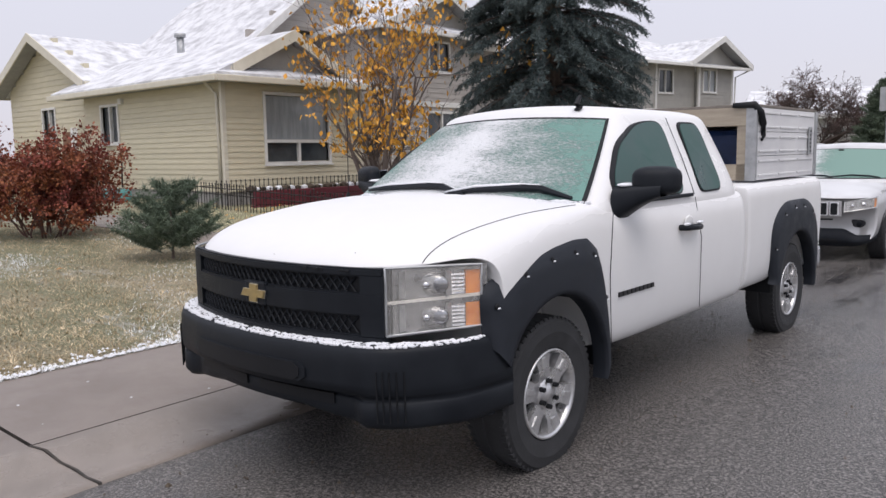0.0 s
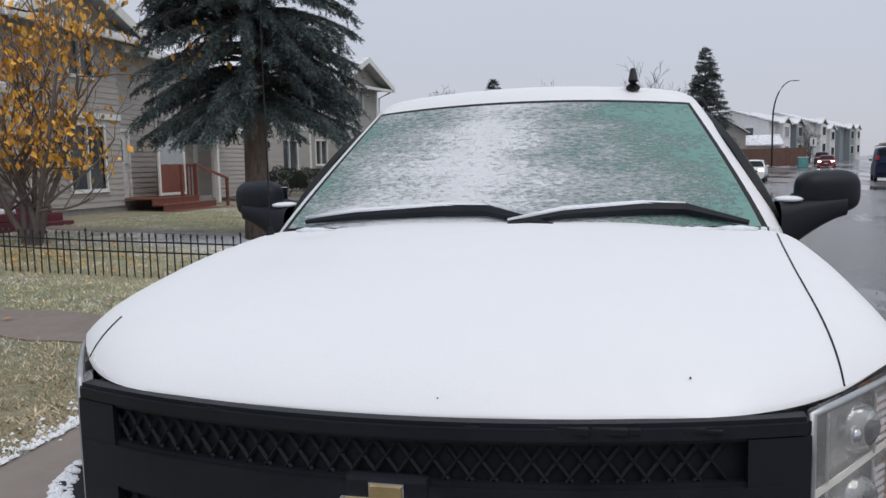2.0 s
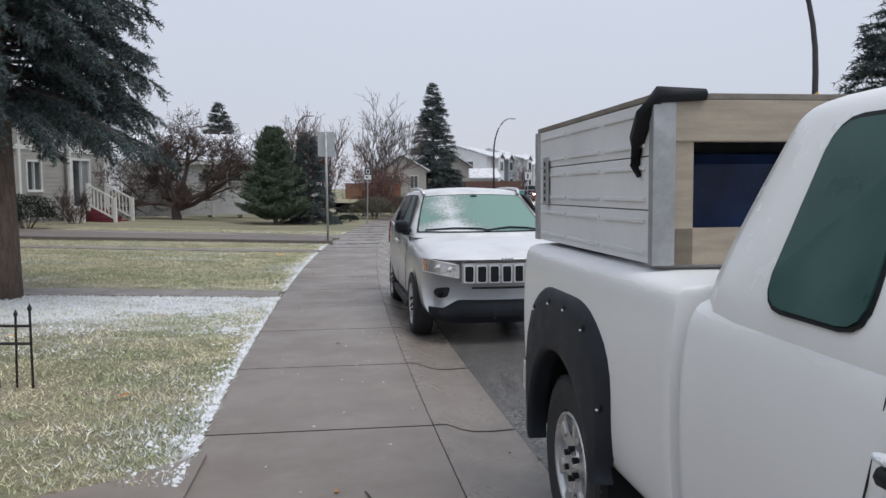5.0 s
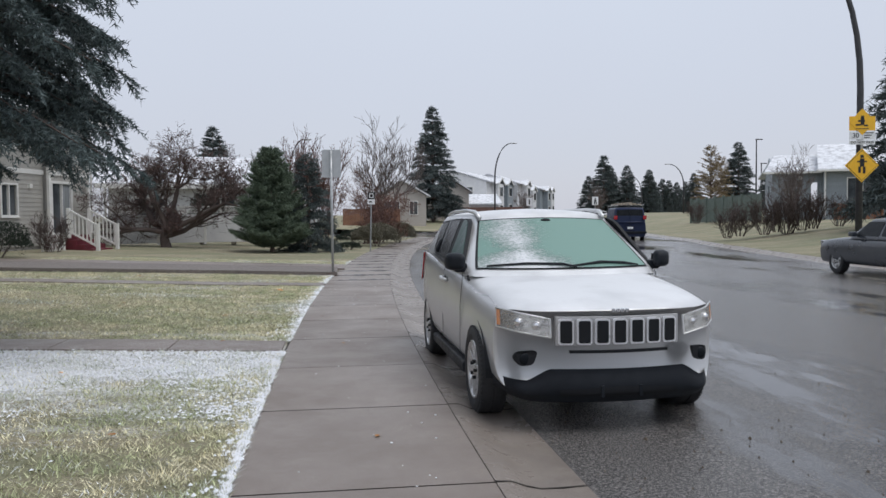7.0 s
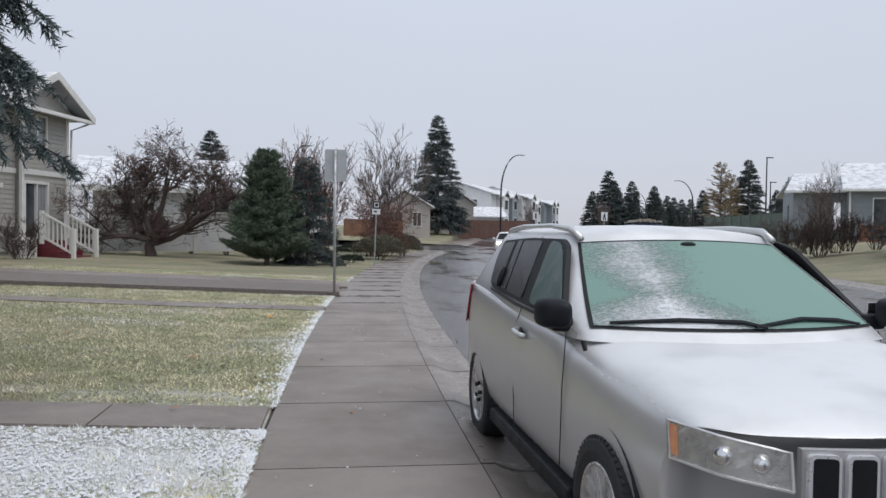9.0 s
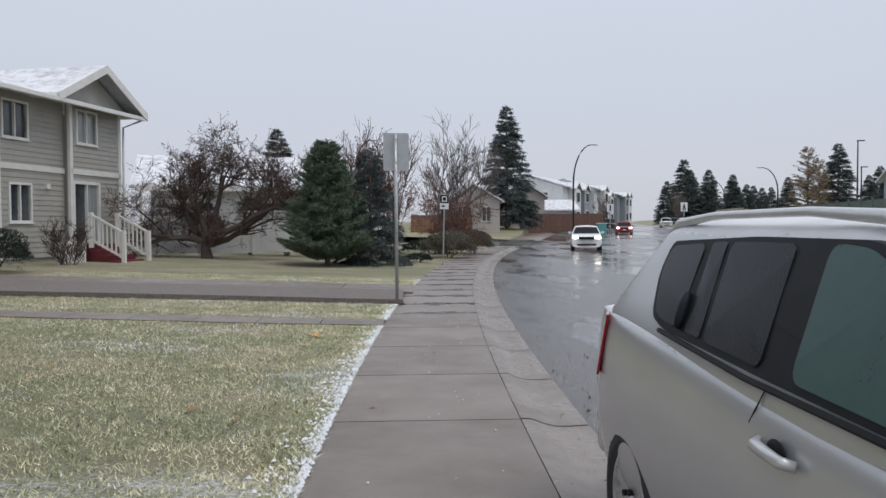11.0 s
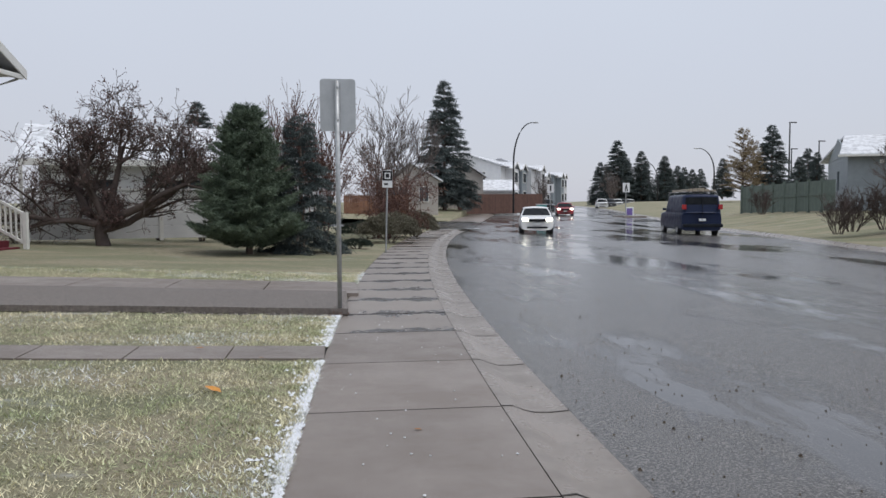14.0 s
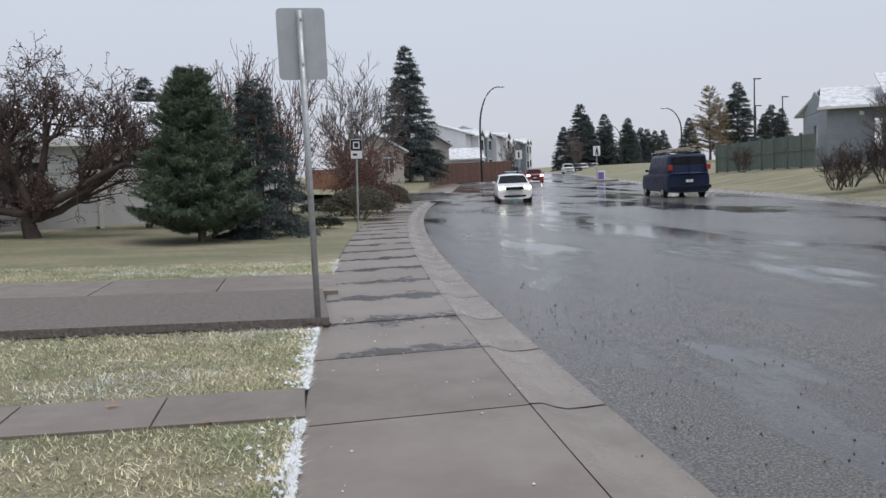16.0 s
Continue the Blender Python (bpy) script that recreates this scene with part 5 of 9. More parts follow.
class Cab:
    """The upper body: windscreen, sides, rear and roof over one set of numbers."""

    def __init__(self, **k):
        self.k = k

    def w(self, v):
        return lerp(self.k["wb"], self.k["wt"], max(v, 0.0) ** 1.15)

    def z(self, v):
        return lerp(self.k["zb"], self.k["zt"], v)

    def v(self, z):
        return (z - self.k["zb"]) / (self.k["zt"] - self.k["zb"])

    def front(self, u, v):
        k = self.k
        return Vector((self.w(v) * u, lerp(k["yfb"], k["yft"], v) + lerp(k["bowb"], k["bowt"], v) * u * u, self.z(v) - (0.03 * v) * u * u))

    def rear(self, u, v):
        k = self.k
        return Vector((self.w(v) * u, lerp(k["yrb"], k["yrt"], v) - k.get("bowr", 0.06) * u * u, self.z(v) - (0.03 * v) * u * u))

    def side_x(self, z):
        return self.w(min(max(self.v(z), 0), 1.02)) + 0.004

    def ring(self, v):
        f = [self.front(-1 + i / 6, v) for i in range(13)]
        a, b = self.front(1, v), self.rear(1, v)
        s = [a.lerp(b, i / 8) + Vector((0.006 * math.sin(math.pi * i / 8), 0, 0)) for i in range(1, 8)]
        r = [self.rear(1 - i / 4, v) for i in range(9)]
        l = [Vector((-p.x, p.y, p.z)) for p in reversed(s)]
        return f + s + r + l

    def build(self, name, material, parent, label=""):
        bm = bmesh.new()
        rings = [[bm.verts.new(p) for p in self.ring(v)] for v in (-0.12, 0, 0.2, 0.4, 0.6, 0.8, 0.93, 1.0)]
        top = self.ring(1.0)
        c = Vector((0, (self.k["yft"] + self.k["yrt"]) / 2, 0))
        for f, h in ((0.965, 0.40), (0.90, 0.66), (0.75, 0.86), (0.5, 0.97), (0.2, 1.0)):
            rings.append([bm.verts.new((c.x + (p.x - c.x) * f, c.y + (p.y - c.y) * f, p.z + h * self.k["crown"] + 0.03 * (p.x / self.k["wt"]) ** 2 * (1 - f))) for p in top])
        k = len(top)
        for a, b in zip(rings, rings[1:]):
            for i in range(k):
                bm.faces.new((a[i], a[(i + 1) % k], b[(i + 1) % k], b[i]))
        bm.faces.new(rings[-1])
        bmesh.ops.recalc_face_normals(bm, faces=bm.faces)
        ob = part(name, bm, material, parent, label)
        return bake(ob, (), 1)

    def pane(self, name, outline, side, material, parent, off, label="", thick=0.004):
        """A panel on the side of the cab, from an outline in (y, z)."""
        bm = bmesh.new()
        vs = [bm.verts.new((side * (self.side_x(z) + off), y, z)) for y, z in outline]
        cy, cz = sum(p[0] for p in outline) / len(outline), sum(p[1] for p in outline) / len(outline)
        mid_v = bm.verts.new((side * (self.side_x(cz) + off), cy, cz))
        fs = [bm.faces.new((vs[i], vs[(i + 1) % len(vs)], mid_v)) for i in range(len(vs))]
        bmesh.ops.recalc_face_normals(bm, faces=fs)
        ex = bmesh.ops.extrude_face_region(bm, geom=fs)
        bmesh.ops.translate(bm, vec=(-side * 0.03, 0, 0), verts=[q for q in ex["geom"] if isinstance(q, bmesh.types.BMVert)])
        return part(name, bm, material, parent, label)

    def screen(self, name, u0, u1, v0, v1, off, material, parent, rear=False, label="", nu=16, nv=8):
        f = self.rear if rear else self.front
        def at(u, v):
            uu, vv = lerp(u0, u1, u), lerp(v0, v1, v)
            p = f(uu, vv)
            du, dv = f(uu + 0.01, vv) - p, f(uu, vv + 0.01) - p
            n = du.cross(dv).normalized()
            if (n.y > 0) != rear:
                n = -n
            return p + n * off
        bm = bmesh.new()
        sheet(bm, at, nu, nv)
        return part(name, bm, material, parent, label, True)


def rounded(pts, r, n=4):
    """A closed outline with its corners rounded."""
    out = []
    k = len(pts)
    for i in range(k):
        p, a, b = Vector(pts[i]), Vector(pts[i - 1]), Vector(pts[(i + 1) % k])
        ra = min(r, (a - p).length * 0.45)
        rb = min(r, (b - p).length * 0.45)
        s, e = p + (a - p).normalized() * ra, p + (b - p).normalized() * rb
        for j in range(n + 1):
            f = j / n
            out.append(tuple((1 - f) ** 2 * s + 2 * f * (1 - f) * p + f * f * e))
    return out


def grown(pts, d):
    c = Vector((sum(p[0] for p in pts) / len(pts), sum(p[1] for p in pts) / len(pts)))
    return [tuple(Vector(p) + (Vector(p) - c).normalized() * d) for p in pts]


def wheel(parent, x, y, r, width, rim_r, spokes, side, caps=False, lugs=6):
    """Tyre with tread blocks, and a rim with spokes as its child. side: 1 when it looks to +x."""
    h = width / 2
    prof = [(rim_r * 0.97, -h * 0.7), (rim_r * 1.03, -h * 0.92), (r * 0.80, -h * 1.03), (r * 0.93, -h * 0.97), (r * 0.985, -h * 0.80), (r, -h * 0.5), (r, -0.12 * h), (r * 0.985, -0.08 * h), (r * 0.985, 0.08 * h), (r, 0.12 * h),
            (r, h * 0.5), (r * 0.985, h * 0.80), (r * 0.93, h * 0.97), (r * 0.80, h * 1.03), (rim_r * 1.03, h * 0.92), (rim_r * 0.97, h * 0.7)]
    bm = bmesh.new()
    lathe(bm, prof, 48)
    for k in range(60):
        a = 2 * math.pi * k / 60
        for s in (-1, 1):
            box(bm, s * h * 0.76 - 0.016, s * h * 0.76 + 0.016, -0.009, 0.009, r * 0.95, r * 0.997, 0, Matrix.Rotation(a, 4, "X"))
    ty = part("wheel", bm, RUBBER, parent, "worn black tyre")
    ty.location = (x, y, r)
    bm = bmesh.new()
    o = side * h
    lathe(bm, [(rim_r, o * 0.88), (rim_r * 0.99, o * 0.95), (rim_r * 0.94, o * 0.93), (rim_r * 0.90, o * 0.72), (rim_r * 0.90, -o * 0.3), (rim_r * 0.3, -o * 0.3), (0.001, -o * 0.3)], 48)
    rim = part("rim", bm, ALLOY, ty, "dirty silver alloy rim", True)
    # flat black disc: shade behind the spokes, painted in as colour
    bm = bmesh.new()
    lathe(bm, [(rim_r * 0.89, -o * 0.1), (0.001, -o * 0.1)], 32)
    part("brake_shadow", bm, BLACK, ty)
    bm = bmesh.new()
    for k in range(spokes):
        a = 2 * math.pi * (k + 0.25) / spokes
        mm = Matrix.Rotation(a, 4, "X")
        wi, wo = rim_r * 2.0 / spokes * (1.9 if spokes < 8 else 1.3), rim_r * 2.0 / spokes * (1.75 if spokes < 8 else 1.5)
        pts = [(o * 0.72, -wi * 0.42, rim_r * 0.22), (o * 0.72, wi * 0.42, rim_r * 0.22), (o * 0.80, wi * 0.30, rim_r * 0.55), (o * 0.86, wo * 0.46, rim_r * 0.95), (o * 0.86, -wo * 0.46, rim_r * 0.95), (o * 0.80, -wi * 0.30, rim_r * 0.55)]
        vs = [bm.verts.new(mm @ Vector(p)) for p in pts]
        ws = [bm.verts.new(mm @ (Vector(p) + Vector((-o * 0.35, 0, 0)))) for p in pts]
        bm.faces.new(vs)
        for i in range(6):
            bm.faces.new((vs[i], vs[(i + 1) % 6], ws[(i + 1) % 6], ws[i]))
        if spokes < 8:
            box(bm, *sorted((o * 0.80, o * 0.88)), -wo * 0.12, wo * 0.12, rim_r * 0.60, rim_r * 0.88, 0.004, mm)
    bmesh.ops.recalc_face_normals(bm, faces=bm.faces)
    part("spokes", bm, ALLOY, ty)
    bm = bmesh.new()
    lathe(bm, [(rim_r * 0.40, o * 0.55), (rim_r * 0.38, o * 0.74), (rim_r * 0.20, o * 0.78), (rim_r * 0.17, o * 0.88), (0.001, o * 0.90)], 32)
    part("hub", bm, ALLOY, ty, smooth=True)
    for k in range(lugs):
        bm = bmesh.new()
        a = 2 * math.pi * (k + 0.5) / lugs
        lathe_m = Matrix.Translation((o * 0.76, math.cos(a) * rim_r * 0.29, math.sin(a) * rim_r * 0.29)) @ Matrix.Rotation(radians(90), 4, "Y")
        bmesh.ops.create_cone(bm, segments=8, radius1=rim_r * 0.065, radius2=rim_r * 0.055, depth=0.05, cap_ends=True, matrix=lathe_m)
        part("lug_nut", bm, BLACK, ty)
    return ty


def mirror_housing(parent, side, x0, x1, y, z0, z1, depth, material=PLASTIC, arm_z=None, arm_x=0.9):
    bm = bmesh.new()
    w, h = (x1 - x0), (z1 - z0)
    bmesh.ops.create_icosphere(bm, subdivisions=4, radius=1)
    for v in bm.verts:
        c = v.co
        p = 0.62
        q = Vector((math.copysign(abs(c.x) ** p, c.x), math.copysign(abs(c.y) ** 0.8, c.y), math.copysign(abs(c.z) ** p, c.z)))
        tap = 1 - 0.12 * (q.x if side > 0 else -q.x) * 0
        v.co = Vector((side * ((x0 + x1) / 2 + q.x * w / 2), y + q.y * depth * (1.0 if q.y < 0 else 0.35) - 0.04 * (1 - q.x), (z0 + z1) / 2 + q.z * h / 2 * tap))
    ob = part("side_mirror", bm, material, parent, "black plastic side mirror", True)
    g = part("mirror_glass", boxed(*sorted((side * (x0 + 0.03), side * (x1 - 0.03))), y + depth * 0.30, y + depth * 0.36, z0 + 0.03, z1 - 0.03, 0.012), CHROME, ob)
    az = arm_z if arm_z is not None else z0 + 0.03
    bm = bmesh.new()
    box(bm, *sorted((side * arm_x, side * (x0 + 0.08))), y - 0.05, y + 0.06, az - 0.035, az + 0.045, 0.02)
    part("mirror_arm", bm, material, ob)
    return ob


def wiper(parent, pts, r, material=PLASTIC):
    bm = bmesh.new()
    tube(bm, pts, r, 6)
    return part("wiper", bm, material, parent, "black wiper arm edged with snow")


# -- white pickup --
truck = thing("pickup_truck", "white pickup dusted with snow, black bumper, flares and grille", "truck", pose(0, 0, 0, 0, 0, 0.62))


def nose(x):
    """How far the front sweeps back at a distance from the middle."""
    return -0.03 + 0.13 * (x / 0.71) ** 2 + max(x - 0.71, 0) * 0.95


def truck_bow(x, s):
    return nose(x) * max(1 - s / 0.95, 0) if s < 0.95 else 0.0


def tsec(s):
    hood = table([(0, 1.08), (0.03, 1.115), (0.10, 1.155), (0.25, 1.20), (0.5, 1.245), (0.9, 1.285), (1.45, 1.31), (1.6, 1.28), (3.62, 1.28), (3.70, 1.28), (6, 1.28)], s)
    fend = table([(0, 1.11), (0.1, 1.135), (0.3, 1.168), (0.7, 1.205), (1.1, 1.245), (1.45, 1.272), (1.65, 1.20), (3.6, 1.20), (3.72, 1.22), (6, 1.22)], s)
    side = table([(0, 1.0), (0.3, 1.0), (0.8, 0.985), (1.45, 0.97), (3.5, 0.97), (5.3, 0.965), (5.75, 0.95)], s)
    k = min(s / 0.5, 1)
    if s < 1.55:
        return [(0, 0.50), (0.70, 0.50), (side - 0.03, 0.52), (side, 0.62), (side + 0.012, 0.80), (side + 0.008, 0.98), (side - 0.004, fend - 0.035), (side - 0.055, fend + 0.022), (0.80, hood - 0.010 * k), (0.62, hood - 0.006 * k), (0.47, hood + 0.02 * k), (0, hood + 0.024 * k + 0.004)]
    if s < 3.525:
        return [(0, 0.46), (0.70, 0.46), (side - 0.06, 0.47), (side - 0.01, 0.56), (side + 0.01, 0.80), (side + 0.012, 1.0), (side, 1.14), (side - 0.025, 1.235), (0.90, 1.275), (0.6, 1.28), (0.3, 1.28), (0, 1.28)]
    return [(0, 0.48), (0.70, 0.48), (side - 0.05, 0.50), (side - 0.005, 0.60), (side + 0.008, 0.80), (side + 0.01, 1.0), (side + 0.004, 1.18), (side - 0.01, 1.275), (0.915, 1.30), (0.6, 1.295), (0.3, 1.295), (0, 1.295)]


truck_body = hull("body", [(s, tsec(s)) for s in (0.0, 0.012, 0.05, 0.12, 0.25, 0.45, 0.7, 0.95, 1.2, 1.42, 1.5, 1.58, 2.2, 2.8, 3.35, 3.495, 3.51)], truck_bow, TRUCKPAINT, truck, ((0.98, 0.42),), 0.49, label="white painted cab and bonnet under thin snow")
hull("bed", [(s, tsec(s)) for s in (3.535, 3.55, 3.75, 4.2, 4.63, 5.1, 5.26, 5.40, 5.42)], lambda x, s: 0, TRUCKPAINT, truck, ((4.63, 0.42),), 0.49, label="white cargo bed sides")
part("chassis", boxed(-0.60, 0.60, 0.3, 5.3, 0.40, 0.60, 0.02), BLACK, truck)
for yy in (0.98, 4.63):
    for sgn in (-1, 1):
        bm = bmesh.new()
        sheet(bm, lambda u, v: (sgn * lerp(0.60, 0.95, v), yy + 0.485 * math.cos(math.pi * u), 0.42 + 0.485 * math.sin(math.pi * u)), 20, 2)
        part("arch_liner", bm, BLACK, truck)
cab = Cab(wb=0.935, wt=0.70, zb=1.27, zt=1.785, yfb=1.26, yft=2.00, bowb=0.20, bowt=0.10, yrb=3.58, yrt=3.51, crown=0.085)
cab.build("cab_roof", TRUCKPAINT, truck, "white cab roof with a film of snow")
cab.screen("windscreen_seal", -0.925, 0.925, 0.02, 0.985, 0.004, BLACK, truck)
cab.screen("windscreen", -0.90, 0.90, 0.05, 0.955, 0.009, TRUCKSCREEN, truck, label="windscreen half hidden by wind-blown snow")
for sd in (-1, 1):
    w1 = rounded([(1.66, 1.287), (1.71, 1.42), (1.91, 1.59), (2.21, 1.712), (2.42, 1.742), (2.585, 1.735), (2.525, 1.30)], 0.08)
    w2 = rounded([(2.77, 1.295), (2.845, 1.735), (3.15, 1.735), (3.13, 1.30)], 0.08)
    for w in (w1, w2):
        cab.pane("window_seal", grown(w, 0.013), sd, BLACK, truck, 0.004)
        cab.pane("side_window", w, sd, GLASS, truck, 0.009, "dark green tinted side window")
    part("belt_trim", boxed(*sorted((sd * 0.935, sd * 0.957)), 1.70, 2.62, 1.268, 1.290, 0.006), PLASTIC, truck)
    # door gaps
    for pts in ([(2.68, 0.55), (2.69, 1.0), (2.67, 1.26)], [(1.52, 0.52), (1.50, 0.9), (1.56, 1.24)]):
        bm = bmesh.new()
        tube(bm, [(sd * (0.985 if z < 1.1 else 0.966 if z < 1.25 else 0.945), y, z) for y, z in pts], 0.0022, 4)
        part("door_gap", bm, BLACK, truck)
    bm = bmesh.new()
    tube(bm, [(sd * (cab.side_x(z) + 0.002), y, z) for y, z in ((2.67, 1.28), (2.685, 1.5), (2.70, 1.70), (2.71, 1.77))], 0.0028, 4)
    part("door_gap", bm, BLACK, truck)
    # handle
    bm = bmesh.new()
    tube(bm, [(sd * 0.985, 2.36, 1.09), (sd * 1.015, 2.40, 1.09), (sd * 1.02, 2.50, 1.085), (sd * 1.012, 2.60, 1.08), (sd * 0.985, 2.62, 1.08)], [0.018, 0.02, 0.02, 0.02, 0.016], 8)
    hd = part("door_handle", bm, PLASTIC, truck, "black handle with a cap of snow", True)
    bm = bmesh.new()
    bmesh.ops.create_icosphere(bm, subdivisions=2, radius=1, matrix=Matrix.Translation((sd * 0.983, 2.49, 1.115)) @ Matrix.Diagonal((0.006, 0.07, 0.045, 1)))
    part("handle_cup", bm, TRUCKPAINT, hd, smooth=True)
    for yy in (2.40, 2.59):
        bm = bmesh.new()
        bmesh.ops.create_icosphere(bm, subdivisions=2, radius=1, matrix=Matrix.Translation((sd * 1.013, yy, 1.11)) @ Matrix.Diagonal((0.017, 0.042, 0.010, 1)))
        part("snow_cap", bm, SNOW, hd, smooth=True)
    mir = mirror_housing(truck, sd, 0.99, 1.225, 1.83, 1.322, 1.478, 0.10, PLASTIC, 1.35, 1.0)
    bm = bmesh.new()
    def wedge(u, v):
        x = lerp(1.16, 0.925, v)
        z0, z1 = lerp(1.316, 1.175, v ** 1.4), lerp(1.385, 1.372, v)
        y0, y1 = lerp(1.705, 1.60, v), lerp(1.80, 1.80, v)
        a = 2 * math.pi * u
        c, s_ = math.cos(a), math.sin(a)
        return (sd * x, (y0 + y1) / 2 + (y1 - y0) / 2 * math.copysign(abs(c) ** 0.6, c), (z0 + z1) / 2 + (z1 - z0) / 2 * math.copysign(abs(s_) ** 0.6, s_))
    sheet(bm, wedge, 20, 8)
    part("mirror_foot", bm, PLASTIC, mir, smooth=True)
    bm = bmesh.new()
    bmesh.ops.create_icosphere(bm, subdivisions=2, radius=1, matrix=Matrix.Translation((sd * 0.965, 1.71, 1.378)) @ Matrix.Diagonal((0.05, 0.075, 0.012, 1)))
    part("snow_cap", bm, SNOW, mir, smooth=True)

    # wheel-arch flares
    def flare(outer, yc, zc, r, a0, a1):
        n = len(outer) - 1
        lens = [0]
        for p, q in zip(outer, outer[1:]):
            lens.append(lens[-1] + (Vector(q) - Vector(p)).length)
        def at(u, v):
            L = u * lens[-1]
            i = max(j for j in range(n) if lens[j] <= L + 1e-9)
            o = Vector(outer[i]).lerp(Vector(outer[i + 1]), (L - lens[i]) / (lens[i + 1] - lens[i]))
            a = radians(lerp(a0, a1, u))
            inn = Vector((yc + r * math.cos(a), zc + r * math.sin(a)))
            p = o.lerp(inn, min(v / 0.8, 1))
            x = table([(0, 0.952), (0.06, 0.985), (0.25, 1.012), (0.6, 1.022), (0.78, 1.022), (0.82, 1.012), (1, 0.93)], v)
            return Vector((sd * x, p.x, p.y))
        bm = bmesh.new()
        sheet(bm, at, 36, 14)
        return part("wheel_flare", bm, FLARE, truck, "bolt-on black plastic wheel flare", True), at
    fo = [(0.44, 0.74), (0.425, 0.86), (0.42, 0.975), (0.47, 1.005), (0.58, 1.05), (0.75, 1.095), (0.95, 1.13), (1.15, 1.15), (1.28, 1.145), (1.36, 1.10), (1.42, 0.98), (1.46, 0.75), (1.50, 0.50)]
    fl, at = flare(fo, 0.97, 0.43, 0.455, 155, -8)
    ro = [(4.08, 0.50)] + rounded([(4.08, 0.50), (4.02, 0.98), (4.30, 1.15), (4.98, 1.15), (5.24, 0.98), (5.22, 0.46)], 0.16, 6)[3:-3] + [(5.22, 0.46)]
    fr, at2 = flare(ro, 4.63, 0.42, 0.46, 172, -8)
    for who, f, us in ((fl, at, (0.12, 0.27, 0.40, 0.52, 0.63, 0.8)), (fr, at2, (0.15, 0.32, 0.44, 0.55, 0.68, 0.85))):
        for u in us:
            p = f(u, 0.2)
            bm = bmesh.new()
            bmesh.ops.create_icosphere(bm, subdivisions=2, radius=1, matrix=Matrix.Translation(p) @ Matrix.Diagonal((0.006, 0.016, 0.016, 1)))
            part("bolt_pocket", bm, BLACK, who)
            bm = bmesh.new()
            bmesh.ops.create_icosphere(bm, subdivisions=1, radius=1, matrix=Matrix.Translation(p + Vector((sd * 0.006, 0.006, -0.008))) @ Matrix.Diagonal((0.006, 0.011, 0.005, 1)))
            part("snow_fleck", bm, SNOW, who)
    wheel(truck, sd * 0.835, 0.98, 0.385, 0.25, 0.225, 6, sd)
    wheel(truck, sd * 0.835, 4.63, 0.385, 0.25, 0.225, 6, sd)
    # model badge as plain bars
    badge = [part("badge_bar", boxed(*sorted((sd * 0.978, sd * 0.988)), 1.60 + 0.048 * i, 1.635 + 0.048 * i, 0.775, 0.802, 0.003), SIGNBLACK, truck) for i in range(9)]
    # tail lamp
    part("tail_lamp", boxed(*sorted((sd * 0.84, sd * 0.958)), 5.31, 5.445, 0.80, 1.18, 0.03), REDLENS, truck, "tall red tail lamp")


def face(x0, x1, z0, z1, off, thick=0.03, nx=14, nz=1, zs=0.0):
    """A panel that follows the sweep of the nose."""
    bm = bmesh.new()
    sheet(bm, lambda u, v: (lerp(x0, x1, u), nose(abs(lerp(x0, x1, u))) + off, lerp(z0, z1, v)), nx, nz)
    ex = bmesh.ops.extrude_face_region(bm, geom=bm.faces[:])
    bmesh.ops.translate(bm, vec=(0, thick, 0), verts=[q for q in ex["geom"] if isinstance(q, bmesh.types.BMVert)])
    bmesh.ops.recalc_face_normals(bm, faces=bm.faces)
    return bm


grille = part("grille", face(-0.70, 0.70, 0.765, 1.088, 0.018, 0.02, 20), BLACK, truck, "black grille backing")
for x0, x1, z0, z1 in ((-0.705, 0.705, 1.055, 1.092), (-0.705, 0.705, 0.885, 0.985), (-0.705, 0.705, 0.765, 0.805)):
    bm = face(x0, x1, z0, z1, -0.012, 0.04, 22)
    bmesh.ops.bevel(bm, geom=[e for e in bm.edges if e.is_boundary or e.calc_face_angle(0) > 0.8], offset=0.008, segments=2, affect="EDGES", clamp_overlap=True)
    part("grille_bar", bm, PLASTIC, grille, smooth=False)
for a, b in ((-0.705, -0.60), (0.60, 0.705)):
    part("grille_side", face(a, b, 0.80, 1.06, -0.010, 0.04, 4), PLASTIC, grille)
bm = bmesh.new()
for z0, z1 in ((0.985, 1.055), (0.805, 0.885)):
    st = 0.042
    k = -0.62
    while k < 0.60:
        for d in (1, -1):
            a, b = (k, z0), (k + (z1 - z0) * 0.75, z1)
            if d < 0:
                a, b = (k, z1), (k + (z1 - z0) * 0.75, z0)
            if b[0] < 0.605:
                tube(bm, [(a[0], nose(abs(a[0])) + 0.010, a[1]), (b[0], nose(abs(b[0])) + 0.010, b[1])], 0.0045, 4, False)
        k += st
tagged(part("grille_mesh", bm, PLASTIC, grille, "black diamond mesh"), "black diamond mesh", kind="stuff")
bow = [(-0.083, 0.014), (-0.083 + 0.012, 0.016), (-0.026, 0.016), (-0.026, 0.040), (0.030, 0.040), (0.030, 0.016), (0.083, 0.016), (0.071, -0.018), (0.022, -0.018), (0.022, -0.040), (-0.030, -0.040), (-0.030, -0.018), (-0.093, -0.018)][1:]
for g, mt, o in ((1.12, CHROME, -0.052), (1.0, GOLD, -0.058)):
    bm = bmesh.new()
    poly_prism(bm, [(x * g, o, 0.94 + z * g) for x, z in bow], (0, 0.03, 0))
    part("emblem", bm, mt, grille, "gold cross-shaped emblem")
